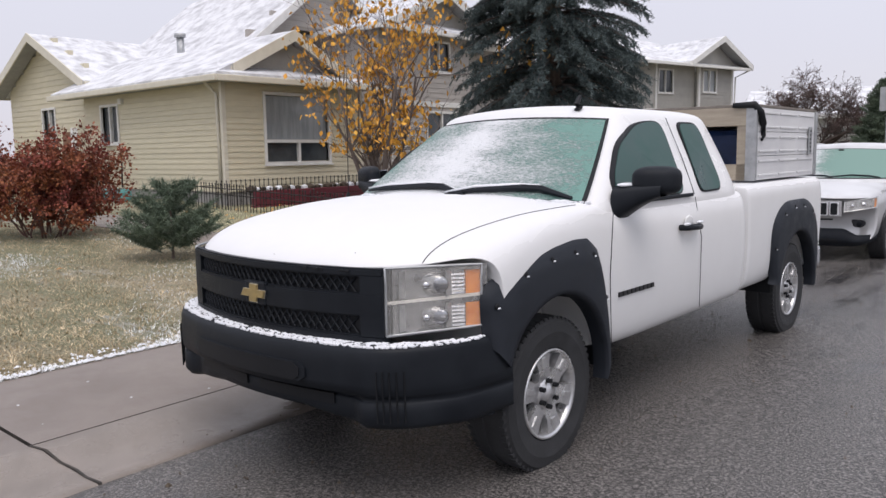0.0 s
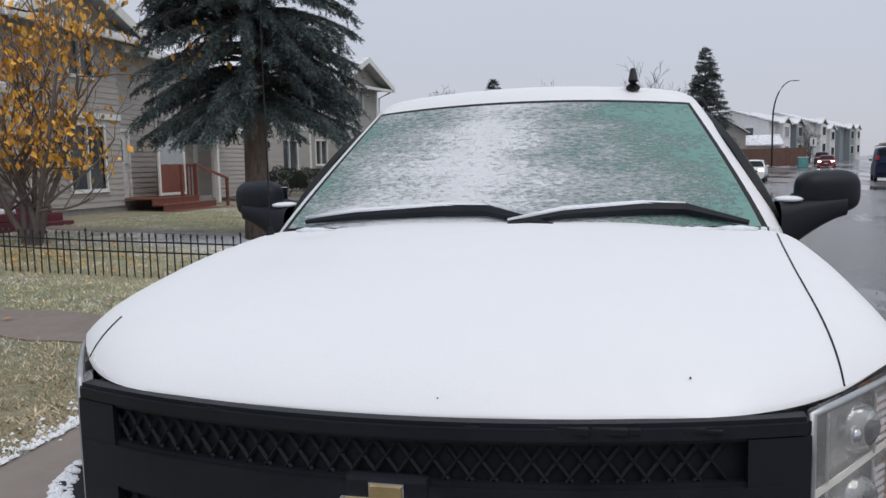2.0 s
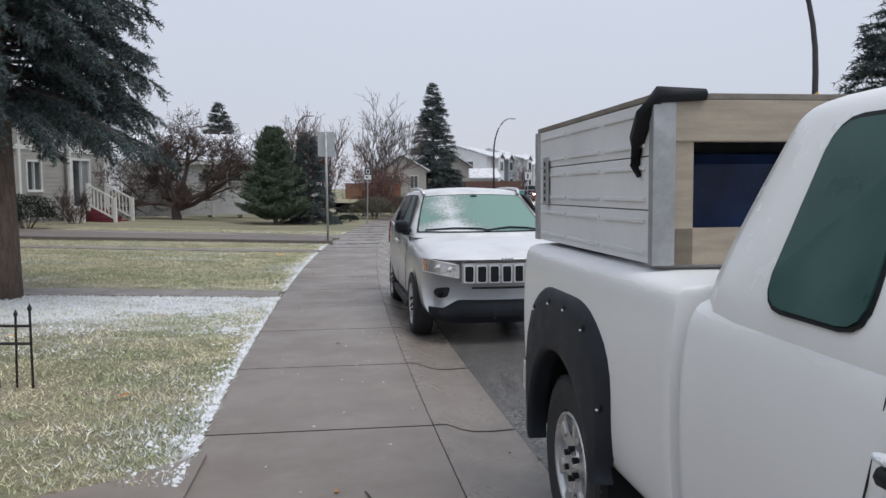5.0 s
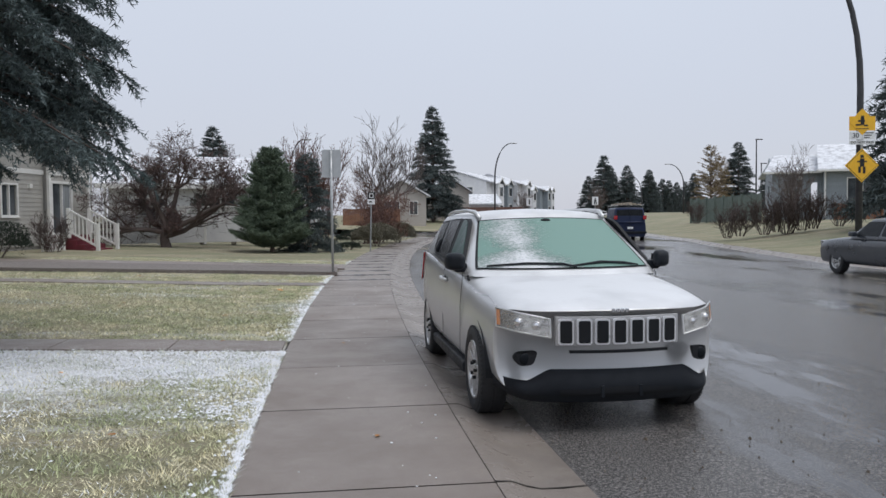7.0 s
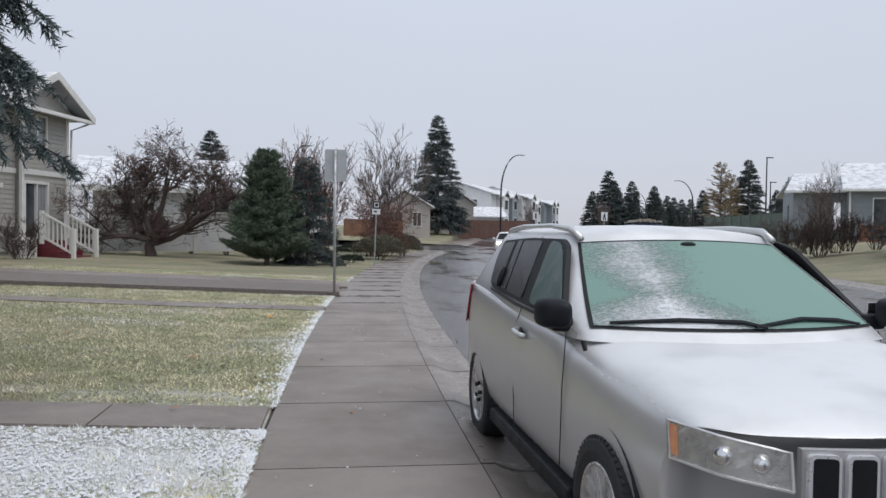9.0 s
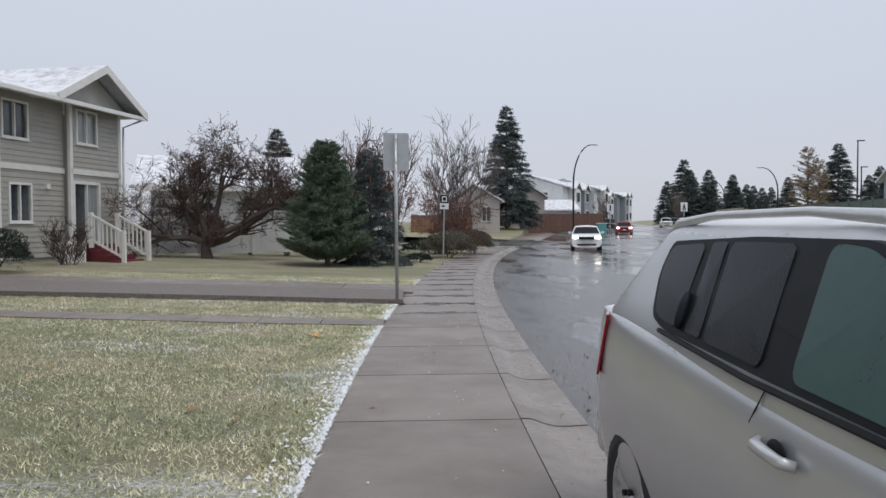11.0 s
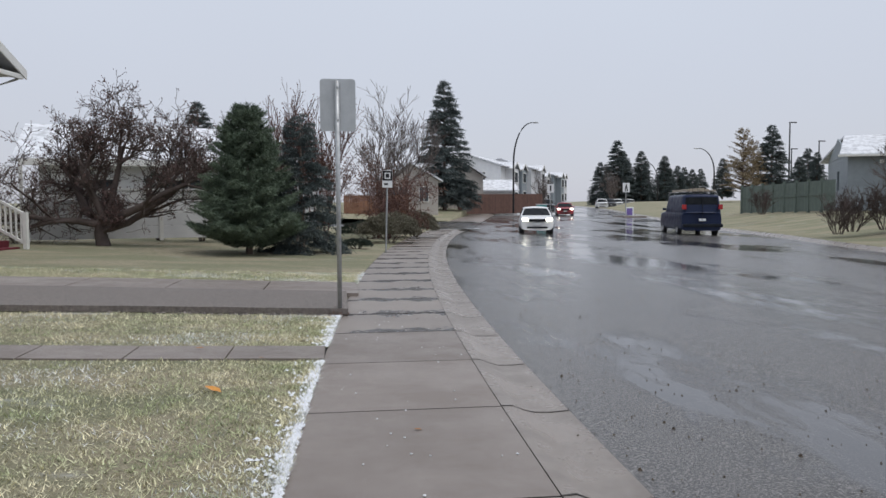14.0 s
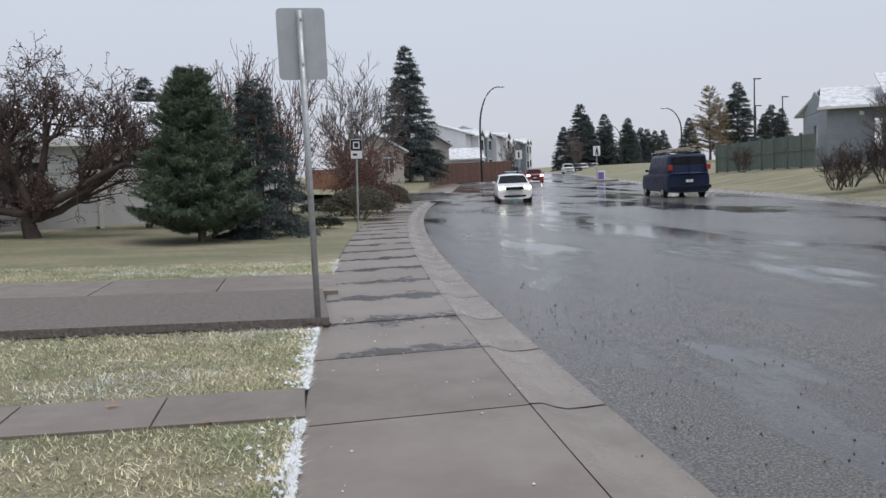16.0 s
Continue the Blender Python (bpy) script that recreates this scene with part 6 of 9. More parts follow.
part("emblem_plinth", boxed(-0.075, 0.075, -0.047, -0.02, 0.885, 0.995, 0.01), PLASTIC, grille)
for sd in (-1, 1):
    def lamp_at(u, z, off):
        x = lerp(0.708, 0.952, u)
        return (sd * x, nose(x) + off + 0.006, z)
    top = lambda u: 1.090 + 0.004 * u
    bot = lambda u: 0.806 + 0.022 * u
    bm = bmesh.new()
    sheet(bm, lambda u, v: lamp_at(u, lerp(bot(u), top(u), v), 0.035), 10, 6)
    lamp = part("headlight", bm, REFLECTOR, truck, "clear stacked headlight with amber corner", True)
    for zc in (0.875, 1.015):
        bm = bmesh.new()
        bmesh.ops.create_icosphere(bm, subdivisions=3, radius=1, matrix=Matrix.Translation(lamp_at(0.40, zc, 0.045)) @ Matrix.Rotation(radians(sd * 28), 4, "Z") @ Matrix.Diagonal((0.075, 0.03, 0.052, 1)))
        part("bowl", bm, REFLECTOR, lamp, smooth=True)
        bm = bmesh.new()
        bmesh.ops.create_icosphere(bm, subdivisions=2, radius=0.018, matrix=Matrix.Translation(lamp_at(0.40, zc, 0.008)))
        part("bulb", bm, CHROME, lamp, smooth=True)
        bm = bmesh.new()
        sheet(bm, lambda u, v: lamp_at(lerp(0.80, 0.97, u), lerp(zc - 0.05, zc + 0.055, v), 0.018), 4, 4)
        part("amber_strip", bm, AMBER, lamp)
        bm = bmesh.new()
        sheet(bm, lambda u, v: lamp_at(lerp(0.64, 0.78, u), lerp(zc - 0.045, zc + 0.05, v), 0.02 + 0.006 * (round(v * 12) % 2)), 3, 12)
        part("reflector_ribs", bm, CHROME, lamp)
        for u in (0.14, 0.63):
            part("cell_edge", boxed(-0.003, 0.003, -0.005, 0.03, zc - 0.055, zc + 0.06, m=Matrix.Translation(lamp_at(u, 0, 0.0))), GALV, lamp)
    bm = bmesh.new()
    sheet(bm, lambda u, v: lamp_at(u, lerp(0.938, 0.952, v) + 0.02 * u, 0.004), 8, 1, 0.004)
    part("divider", bm, TRIM, lamp)
    bm = bmesh.new()
    sheet(bm, lambda u, v: lamp_at(u, lerp(bot(u), top(u), v), -0.010), 10, 6)
    lens = part("lens", bm, LENS, lamp, "scuffed clear lens", True)
    lens.visible_shadow = False
    bm = bmesh.new()
    loop = [lamp_at(u / 8, bot(u / 8), -0.006) for u in range(9)] + [lamp_at(1, lerp(bot(1), top(1), k / 4), -0.004) for k in range(1, 5)] + [lamp_at(1 - u / 8, top(1), -0.006) for u in range(1, 9)] + [lamp_at(0, lerp(top(0), bot(0), k / 4), -0.006) for k in range(1, 4)]
    tube(bm, loop + [loop[0]], 0.007, 5)
    part("lamp_rim", bm, GALV, lamp, smooth=True)


def bump_y(x):
    return -0.12 + 0.11 * (x / 0.7) ** 2 + max(x - 0.7, 0) ** 2 * 3.0


BPROF = [(0.16, 0.772), (0.045, 0.775), (0.012, 0.762), (0.0, 0.735), (-0.004, 0.66), (0.0, 0.575), (0.018, 0.562), (0.022, 0.545), (0.008, 0.535), (0.008, 0.44), (0.03, 0.415), (0.16, 0.40)]
bm = bmesh.new()


def bumper_at(u, v):
    i = v * (len(BPROF) - 1)
    k = min(int(i + 1e-6), len(BPROF) - 2)
    oy, z = (lerp(BPROF[k][0], BPROF[k + 1][0], i - k), lerp(BPROF[k][1], BPROF[k + 1][1], i - k))
    s = (u - 0.5) * 2
    a = abs(s)
    if a < 0.86:
        x = a / 0.86 * 0.95
        y = bump_y(x)
    else:
        f = (a - 0.86) / 0.14
        x = 0.95 + 0.055 * math.sin(f * math.pi / 2)
        y = bump_y(0.95) + 0.32 * f
    z = z + (0.03 * max(a - 0.3, 0) if z < 0.5 else 0.035 * max(a - 0.55, 0) if z > 0.7 else 0)
    if a < 0.58 and z < 0.57:
        y += 0.045 * min((0.58 - a) / 0.02, 1)
        z += 0.05 * min((0.58 - a) / 0.3, 1) * (0.57 - z) / 0.16
    return (math.copysign(min(x, 1.005) - (oy if a > 0.9 else 0) * 0.6, s), y + oy, z)


sheet(bm, bumper_at, 56, (len(BPROF) - 1) * 2)
bumper = part("front_bumper", bm, PLASTIC, truck, "scuffed black front bumper with snow on its ledge", True)
for g, mt, off, nm in ((1.0, PLASTIC, -0.012, "slot_lip"), (0.93, BLACK, -0.016, "bumper_slot")):
    bm = bmesh.new()
    n = 24
    sheet(bm, lambda u, v: (-0.02 + 0.42 * g * (2 * u - 1), bump_y(abs(-0.02 + 0.42 * g * (2 * u - 1))) + off, 0.641 + 0.042 * g * (2 * v - 1) * min(1, (1 - abs(2 * u - 1)) * 9 + 0.45)), n, 2, 0.012)
    part(nm, bm, mt, bumper)
for x0, x1 in ((-0.50, -0.05), (0.05, 0.50)):
    bm = bmesh.new()
    sheet(bm, lambda u, v: (lerp(x0, x1, u), bump_y(abs(lerp(x0, x1, u))) + 0.044, lerp(0.505, 0.55, v)), 10, 1, 0.012)
    part("lower_grille", bm, BLACK, bumper)
bm = bmesh.new()
for sgn in (-1, 1):
    for i in range(5):
        xx = sgn * (0.74 + 0.022 * i)
        tube(bm, [(xx, bump_y(abs(xx)) - 0.004, 0.46), (xx, bump_y(abs(xx)) - 0.008, 0.68)], 0.004, 4)
tagged(part("scrape_lines", bm, BLACK, bumper), kind="stuff")
bm = bmesh.new()
random.seed(11)
for i in range(1700):
    s = random.uniform(0.05, 0.95)
    a = abs((s - 0.5) * 2)
    if random.random() < 0.25 * (0.3 < s < 0.5):
        continue
    p = Vector(bumper_at(s, 0.0)).lerp(Vector(bumper_at(s, 1.6 / 11)), random.uniform(0.25, 1.0) ** 0.7)
    r = random.uniform(0.005, 0.012)
    bmesh.ops.create_icosphere(bm, subdivisions=1, radius=r, matrix=Matrix.Translation(p + Vector((0, 0, r * 0.3))) @ Matrix.Diagonal((random.uniform(0.8, 1.8), 1, 0.7, 1)))
part("ledge_snow", bm, SNOW, bumper, "line of granular snow on the bumper ledge")
# ragged snow edge and debris on the bonnet lip
bm = bmesh.new()
for i in range(26):
    x = random.uniform(-0.66, 0.68)
    box(bm, x, x + random.uniform(0.01, 0.06), nose(abs(x)) - 0.008, nose(abs(x)) + 0.01, 1.074, 1.074 + random.uniform(0.006, 0.014), 0.002)
part("bonnet_lip_seal", bm, BLACK, truck, "ragged black bonnet seal")
bm = bmesh.new()
for i in range(7):
    x, s = random.uniform(-0.6, 0.6), random.uniform(0.03, 0.3)
    z = tsec(s)[9][1]
    bmesh.ops.create_icosphere(bm, subdivisions=1, radius=random.uniform(0.0015, 0.003), matrix=Matrix.Translation((x, s + truck_bow(abs(x), s), z)))
part("dirt_specks", bm, SOIL, truck)
# seams between bonnet and wings
bpy.context.view_layer.update()
for sd in (-1, 1):
    seam = []
    for i in range(46 if sd > 0 else 7):
        f = i / 45
        on, hit, *rest = truck_body.ray_cast(Vector((sd * (lerp(0.79, 0.865, f) - 0.02 * math.sin(math.pi * f)), lerp(0.215, 1.34, f), 2.0)), Vector((0, 0, -1)))
        if on:
            seam.append(hit + Vector((0, 0, 0.001)))
    bm = bmesh.new()
    tube(bm, seam, 0.0022, 5)
    part("bonnet_seam", bm, BLACK, truck)
# cowl, wipers, aerial, roof aerial
bm = bmesh.new()
sheet(bm, lambda u, v: (lerp(-0.80, 0.80, u), 1.30 + 0.17 * (2 * u - 1) ** 2 - 0.035 + 0.06 * v, 1.304 + 0.012 * v), 16, 2)
part("cowl", bm, PLASTIC, truck)
for pts in (((-0.76, 0.03), (-0.55, 0.075), (-0.22, 0.108), (-0.06, 0.105), (0.17, 0.012)), ((0.02, 0.02), (0.20, 0.08), (0.46, 0.108), (0.60, 0.10), (0.80, 0.008))):
    ps = []
    for x, v in pts:
        p = cab.front(x / cab.w(v), v + 0.05)
        ps.append(p + Vector((0, -0.022, 0.018)))
    wp = wiper(truck, ps, [0.009, 0.018, 0.024, 0.022, 0.010])
    bm = bmesh.new()
    tube(bm, [p + Vector((0, -0.004, 0.017)) for p in ps[:4]], [0.004, 0.010, 0.011, 0.006], 5)
    part("snow_ridge", bm, SNOW, wp, smooth=True)
bm = bmesh.new()
for i in range(40):
    x = random.uniform(-0.78, 0.78)
    p = cab.front(x / 0.93, 0.03)
    bmesh.ops.create_icosphere(bm, subdivisions=1, radius=1, matrix=Matrix.Translation(p + Vector((0, -0.02, 0.012))) @ Matrix.Diagonal((random.uniform(0.03, 0.09), 0.035, 0.014, 1)))
part("cowl_snow", bm, SNOW, truck, "soft snow packed along the wipers", True)
bm = bmesh.new()
tube(bm, [(-0.853, 1.33, 1.285), (-0.853, 1.33, 1.315)], [0.016, 0.010], 8)
tube(bm, [(-0.853, 1.33, 1.315), (-0.862, 1.345, 1.75), (-0.866, 1.355, 2.12)], [0.003, 0.0024, 0.0018], 6)
part("radio_aerial", bm, BLACK, truck, "thin black whip aerial")
bm = bmesh.new()
tube(bm, [(0.43, 2.09, 1.825), (0.43, 2.07, 1.85), (0.43, 2.11, 1.90)], [0.03, 0.02, 0.012], 8)
part("roof_aerial", bm, BLACK, truck)
bm = bmesh.new()
for i in range(5):
    box(bm, 0.74 + 0.03 * i, 0.76 + 0.03 * i, 1.36 + 0.02 * i, 1.40 + 0.02 * i, 1.285, 1.30, 0.004)
part("washer_debris", bm, SNOW, truck)
# rear end
part("tailgate", boxed(-0.84, 0.84, 5.41, 5.445, 0.66, 1.27, 0.012), PAINT, truck)
part("rear_bumper", boxed(-0.94, 0.94, 5.43, 5.56, 0.48, 0.66, 0.03), CHROME, truck)

# -- cargo box carried on the bed --
crate = thing("truck_topper", "home-made white panelled box with plywood front on the bed", "box", pose(0, 0, 0, 0, 0, 0.62))
ZB, ZT = 1.315, 1.875
for sd in (-1, 1):
    for k in range(3):
        z0 = ZB + (ZT - ZB) * k / 3
        sp = part("side_panel", boxed(*sorted((sd * 0.845, sd * 0.868)), 3.95, 5.48, z0 + 0.002, z0 + (ZT - ZB) / 3 - 0.002, 0.003), WHITEWALL, crate, "white raised-panel garage door board")
        for i in range(3):
            y0 = 4.02 + 0.48 * i
            bm = bmesh.new()
            for dz in ((0.03, 0.045), (0.14, 0.155)):
                box(bm, *sorted((sd * 0.868, sd * 0.876)), y0, y0 + 0.42, z0 + dz[0], z0 + dz[1], 0.003)
            part("pressed_rib", bm, WHITEWALL, sp)
    part("corner_angle", boxed(*sorted((sd * 0.80, sd * 0.880)), 5.44, 5.505, ZB, ZT, 0.003), GALV, crate, "galvanised corner angle")
    part("corner_angle", boxed(*sorted((sd * 0.80, sd * 0.880)), 3.925, 3.965, ZB, ZT, 0.003), GALV, crate)
    part("slot_bar", boxed(*sorted((sd * 0.878, sd * 0.888)), 5.24, 5.32, 1.50, 1.74, 0.003), GALV, crate)
    for i in range(6):
        part("slot_hole", boxed(*sorted((sd * 0.886, sd * 0.8905)), 5.27, 5.29, 1.52 + 0.035 * i, 1.54 + 0.035 * i), BLACK, crate)
part("lid", boxed(-0.87, 0.87, 3.93, 5.49, ZT, ZT + 0.022, 0.004), GREYWOOD, crate, "thin plywood lid with frost")
part("lid_front", boxed(-0.86, 0.86, 3.93, 3.97, 1.735, ZT, 0.004), PLY, crate, "bare plywood header board")
part("post", boxed(-0.80, -0.73, 3.94, 3.98, ZB, 1.735), PLY, crate)
part("post", boxed(0.73, 0.80, 3.94, 3.98, ZB, 1.735), PLY, crate)
part("sill_board", boxed(-0.80, 0.80, 3.94, 3.98, ZB, 1.44), PLY, crate)
part("back_panel", boxed(-0.845, 0.845, 5.45, 5.48, ZB, ZT), WHITEWALL, crate)
part("stored_tarp", boxed(-0.72, 0.72, 4.3, 5.3, ZB, 1.72, 0.05), BLUEBAG, crate, "dark blue tarp inside")
for sd in (-1, 1):
    bm = bmesh.new()
    tube(bm, [(sd * 0.70, 3.92, 1.89), (sd * 0.86, 3.93, 1.89), (sd * 0.885, 3.98, 1.83), (sd * 0.885, 4.05, 1.75), (sd * 0.882, 4.08, 1.66), (sd * 0.88, 4.05, 1.62)], [0.02, 0.03, 0.035, 0.03, 0.02, 0.008], 7)
    part("tarp_flap", bm, BLACK, crate, "folded black rubber flap", True)

# -- silver compact SUV --
suv = thing("suv", "silver compact SUV with frosted windscreen and snow on the bonnet", "car", pose(-0.34, 9.10, 0, 0, 0, 1.3))


def snose(x):
    return 0.16 * (x / 0.75) ** 2 + max(x - 0.70, 0) * 0.95


def suv_bow(x, s):
    return snose(x) * max(1 - s / 1.0, 0)


def ssec(s):
    hood = table([(0, 0.865), (0.03, 0.885), (0.12, 0.92), (0.35, 0.965), (0.8, 1.015), (1.25, 1.06), (1.4, 1.08), (4.2, 1.14), (4.4, 1.12)], s)
    shl = table([(0, 0.86), (0.2, 0.90), (0.7, 0.955), (1.3, 1.0), (2.5, 1.04), (3.2, 1.095), (3.8, 1.125), (4.1, 1.115), (4.42, 1.04)], s)
    side = table([(0, 0.84), (0.25, 0.865), (0.8, 0.89), (2.0, 0.90), (3.4, 0.905), (3.8, 0.895), (4.1, 0.855), (4.32, 0.78), (4.38, 0.72)], s)
    lowz = table([(0, 0.27), (0.3, 0.25), (4.0, 0.27), (4.42, 0.33)], s)
    if s < 1.35:
        return [(0, lowz), (0.60, lowz), (side - 0.06, lowz + 0.03), (side - 0.015, 0.42), (side, 0.58), (side - 0.002, 0.74), (side - 0.035, shl - 0.02), (0.76, shl + 0.03), (0.64, hood - 0.002), (0.35, hood + 0.008), (0, hood + 0.012)]
    return [(0, lowz), (0.60, lowz), (side - 0.06, lowz + 0.03), (side - 0.01, 0.42), (side + 0.006, 0.60), (side + 0.008, 0.80), (side - 0.004, shl - 0.05), (side - 0.03, shl + 0.035), (0.80, hood + 0.01), (0.4, hood + 0.01), (0, hood + 0.01)]


hull("body", [(s, ssec(s)) for s in (0.0, 0.012, 0.06, 0.15, 0.35, 0.6, 0.9, 1.15, 1.3, 1.38, 1.8, 2.4, 3.0, 3.5, 3.85, 4.12, 4.26, 4.30)], suv_bow, JEEPPAINT, suv, ((0.83, 0.35), (3.46, 0.35)), 0.40, 0.58, "silver painted body, frosty and wet")
for yy in (0.83, 3.46):
    for sgn in (-1, 1):
        bm = bmesh.new()
        sheet(bm, lambda u, v: (sgn * lerp(0.56, 0.875, v), yy + 0.397 * math.cos(math.pi * u), 0.35 + 0.397 * math.sin(math.pi * u)), 18, 2)
        part("arch_liner", bm, BLACK, suv)
part("underbody", boxed(-0.6, 0.6, 0.4, 4.2, 0.20, 0.40, 0.03), BLACK, suv)
scab = Cab(wb=0.865, wt=0.68, zb=1.09, zt=1.535, yfb=1.12, yft=1.93, bowb=0.26, bowt=0.12, yrb=4.20, yrt=3.80, crown=0.085, bowr=0.10)
scab.build("roof", JEEPPAINT, suv, "silver roof with thin snow")
scab.screen("windscreen_seal", -0.89, 0.89, 0.01, 0.985, 0.004, BLACK, suv)
scab.screen("windscreen", -0.865, 0.865, 0.03, 0.96, 0.008, JEEPSCREEN, suv, label="windscreen glazed with pale green frost")
scab.screen("rear_window", -0.85, 0.85, 0.15, 0.93, 0.006, DARKGLASS, suv, rear=True)
bm = bmesh.new()
bmesh.ops.create_icosphere(bm, subdivisions=2, radius=1, matrix=Matrix.Translation(scab.front(0, 0.93) + Vector((0, -0.012, 0.0))) @ Matrix.Diagonal((0.05, 0.02, 0.018, 1)))
part("sensor_pod", bm, BLACK, suv)
for sd in (-1, 1):
    panes = ((rounded([(1.50, 1.125), (1.93, 1.46), (2.05, 1.505), (2.23, 1.515), (2.16, 1.145)], 0.05), FROSTGLASS),
             (rounded([(2.34, 1.15), (2.41, 1.51), (2.85, 1.505), (2.76, 1.165)], 0.04), DARKGLASS),
             (rounded([(2.80, 1.17), (2.89, 1.505), (3.01, 1.50), (2.94, 1.175)], 0.02), DARKGLASS),
             (rounded([(3.02, 1.18), (3.07, 1.495), (3.40, 1.475), (3.40, 1.37), (3.30, 1.21), (3.15, 1.185)], 0.05), DARKGLASS))
    scab.pane("window_band", rounded([(1.46, 1.105), (1.90, 1.485), (2.05, 1.525), (2.7, 1.525), (3.43, 1.495), (3.43, 1.36), (3.32, 1.19), (3.16, 1.155), (2.3, 1.125)], 0.05), sd, BLACK, suv, 0.003)
    for o, mt in panes:
        scab.pane("side_window", o, sd, mt, suv, 0.008)
    bm = bmesh.new()
    tube(bm, [(sd * (scab.side_x(1.10) + 0.012), 1.50, 1.098), (sd * (scab.side_x(1.11) + 0.012), 2.4, 1.112), (sd * (scab.side_x(1.15) + 0.012), 3.17, 1.150)], 0.010, 6)
    part("belt_trim", bm, BLACK, suv)
    bm = bmesh.new()
    tube(bm, [(sd * 0.60, 1.98, 1.53), (sd * 0.615, 2.12, 1.585), (sd * 0.62, 2.5, 1.605), (sd * 0.62, 3.2, 1.60), (sd * 0.61, 3.6, 1.57), (sd * 0.60, 3.72, 1.53)], [0.02, 0.022, 0.016, 0.016, 0.022, 0.02], 8)
    part("roof_rail", bm, SILVER, suv, "grey roof rail", True)
    for pts in ([(1.36, 0.40), (1.34, 0.8), (1.40, 1.06)], [(2.29, 0.38), (2.34, 0.75), (2.33, 1.0), (2.28, 1.10)]):
        bm = bmesh.new()
        tube(bm, [(sd * (0.9035 if z < 1.0 else 0.888 if z <= 1.05 else 0.868), y, z) for y, z in pts], 0.003, 4)
        part("door_gap", bm, BLACK, suv)
    for yy in (2.14,):
        bm = bmesh.new()
        tube(bm, [(sd * 0.905, yy - 0.10, 0.955), (sd * 0.935, yy - 0.07, 0.96), (sd * 0.938, yy + 0.06, 0.97), (sd * 0.905, yy + 0.10, 0.972)], [0.016, 0.018, 0.018, 0.015], 8)
        hd = part("door_handle", bm, SILVER, suv, "silver door handle", True)
        bm = bmesh.new()
        bmesh.ops.create_icosphere(bm, subdivisions=2, radius=1, matrix=Matrix.Translation((sd * 0.906, yy, 0.965)) @ Matrix.Diagonal((0.006, 0.055, 0.035, 1)))
        part("handle_cup", bm, BLACK, hd, smooth=True)
    bm = bmesh.new()
    tube(bm, [(sd * (scab.side_x(z) + 0.016), 2.99 + (z - 1.17) * 0.2, z) for z in (1.18, 1.21, 1.27, 1.31)], [0.012, 0.02, 0.02, 0.012], 8)
    part("rear_handle", bm, PLASTIC, suv, "black upright handle in the pillar", True)
    part("sill", boxed(*sorted((sd * 0.80, sd * 0.905)), 1.22, 2.98, 0.24, 0.33, 0.02), PLASTIC, suv)
    mirror_housing(suv, sd, 0.85, 1.015, 1.47, 1.085, 1.235, 0.10, PLASTIC, 1.10, 0.82)
    wheel(suv, sd * 0.795, 0.83, 0.345, 0.215, 0.228, 10, sd, lugs=5)
    wheel(suv, sd * 0.795, 3.46, 0.345, 0.215, 0.228, 10, sd, lugs=5)
    bm = bmesh.new()
    sheet(bm, lambda u, v: (sd * lerp(lerp(0.886, 0.795, u), lerp(0.876, 0.778, u), v), lerp(3.97, 4.245, u ** 0.8) - 0.15 * v, lerp(0.82, 1.135, v)), 6, 6, 0.012)
    part("tail_lamp", bm, REDLENS, suv, "red wrap-round tail lamp")

    def slamp(u, v, off):
        x = lerp(0.49, 0.825, u)
        lo, hi = lerp(0.695, 0.755, u), lerp(0.825, 0.89, u)
        return (sd * x, snose(x) + off + 0.02 * v, lerp(lo, hi, v))
    bm = bmesh.new()
    sheet(bm, lambda u, v: slamp(u, v, 0.0), 10, 4)
    hl = part("headlight", bm, REFLECTOR, suv, "clear angled headlight", True)
    for u in (0.25, 0.6):
        bm = bmesh.new()
        bmesh.ops.create_icosphere(bm, subdivisions=2, radius=0.04, matrix=Matrix.Translation(slamp(u, 0.5, 0.015)))
        part("bowl", bm, CHROME, hl, smooth=True)
    bm = bmesh.new()
    sheet(bm, lambda u, v: slamp(0.93 + 0.06 * u, 0.1 + 0.8 * v, -0.006), 3, 3)
    part("amber_strip", bm, AMBER, hl)
    bm = bmesh.new()
    sheet(bm, lambda u, v: slamp(u, v, -0.022), 10, 4)
    lens = part("lens", bm, LENS, hl, smooth=True)
    lens.visible_shadow = False
    loop = [slamp(u / 6, 0, -0.018) for u in range(7)] + [slamp(1, 1, -0.018)] + [slamp(1 - u / 6, 1, -0.018) for u in range(1, 7)]
    bm = bmesh.new()
    tube(bm, loop + [loop[0]], 0.006, 5)
    part("lamp_rim", bm, SILVER, hl)
    # fog lamp recess
    bm = bmesh.new()
    oc = [(0.57, 0.60), (0.71, 0.59), (0.735, 0.535), (0.69, 0.485), (0.60, 0.50)]
    oc = rounded(oc, 0.03)
    poly_prism(bm, [(sd * x, snose(x) + 0.004, z) for x, z in oc], (0, 0.03, 0))
    part("fog_recess", bm, BLACK, suv)
    bm = bmesh.new()
    bmesh.ops.create_icosphere(bm, subdivisions=3, radius=1, matrix=Matrix.Translation((sd * 0.655, snose(0.655) + 0.008, 0.54)) @ Matrix.Diagonal((0.042, 0.012, 0.042, 1)))
    part("fog_lamp", bm, DARKGLASS, suv, smooth=True)


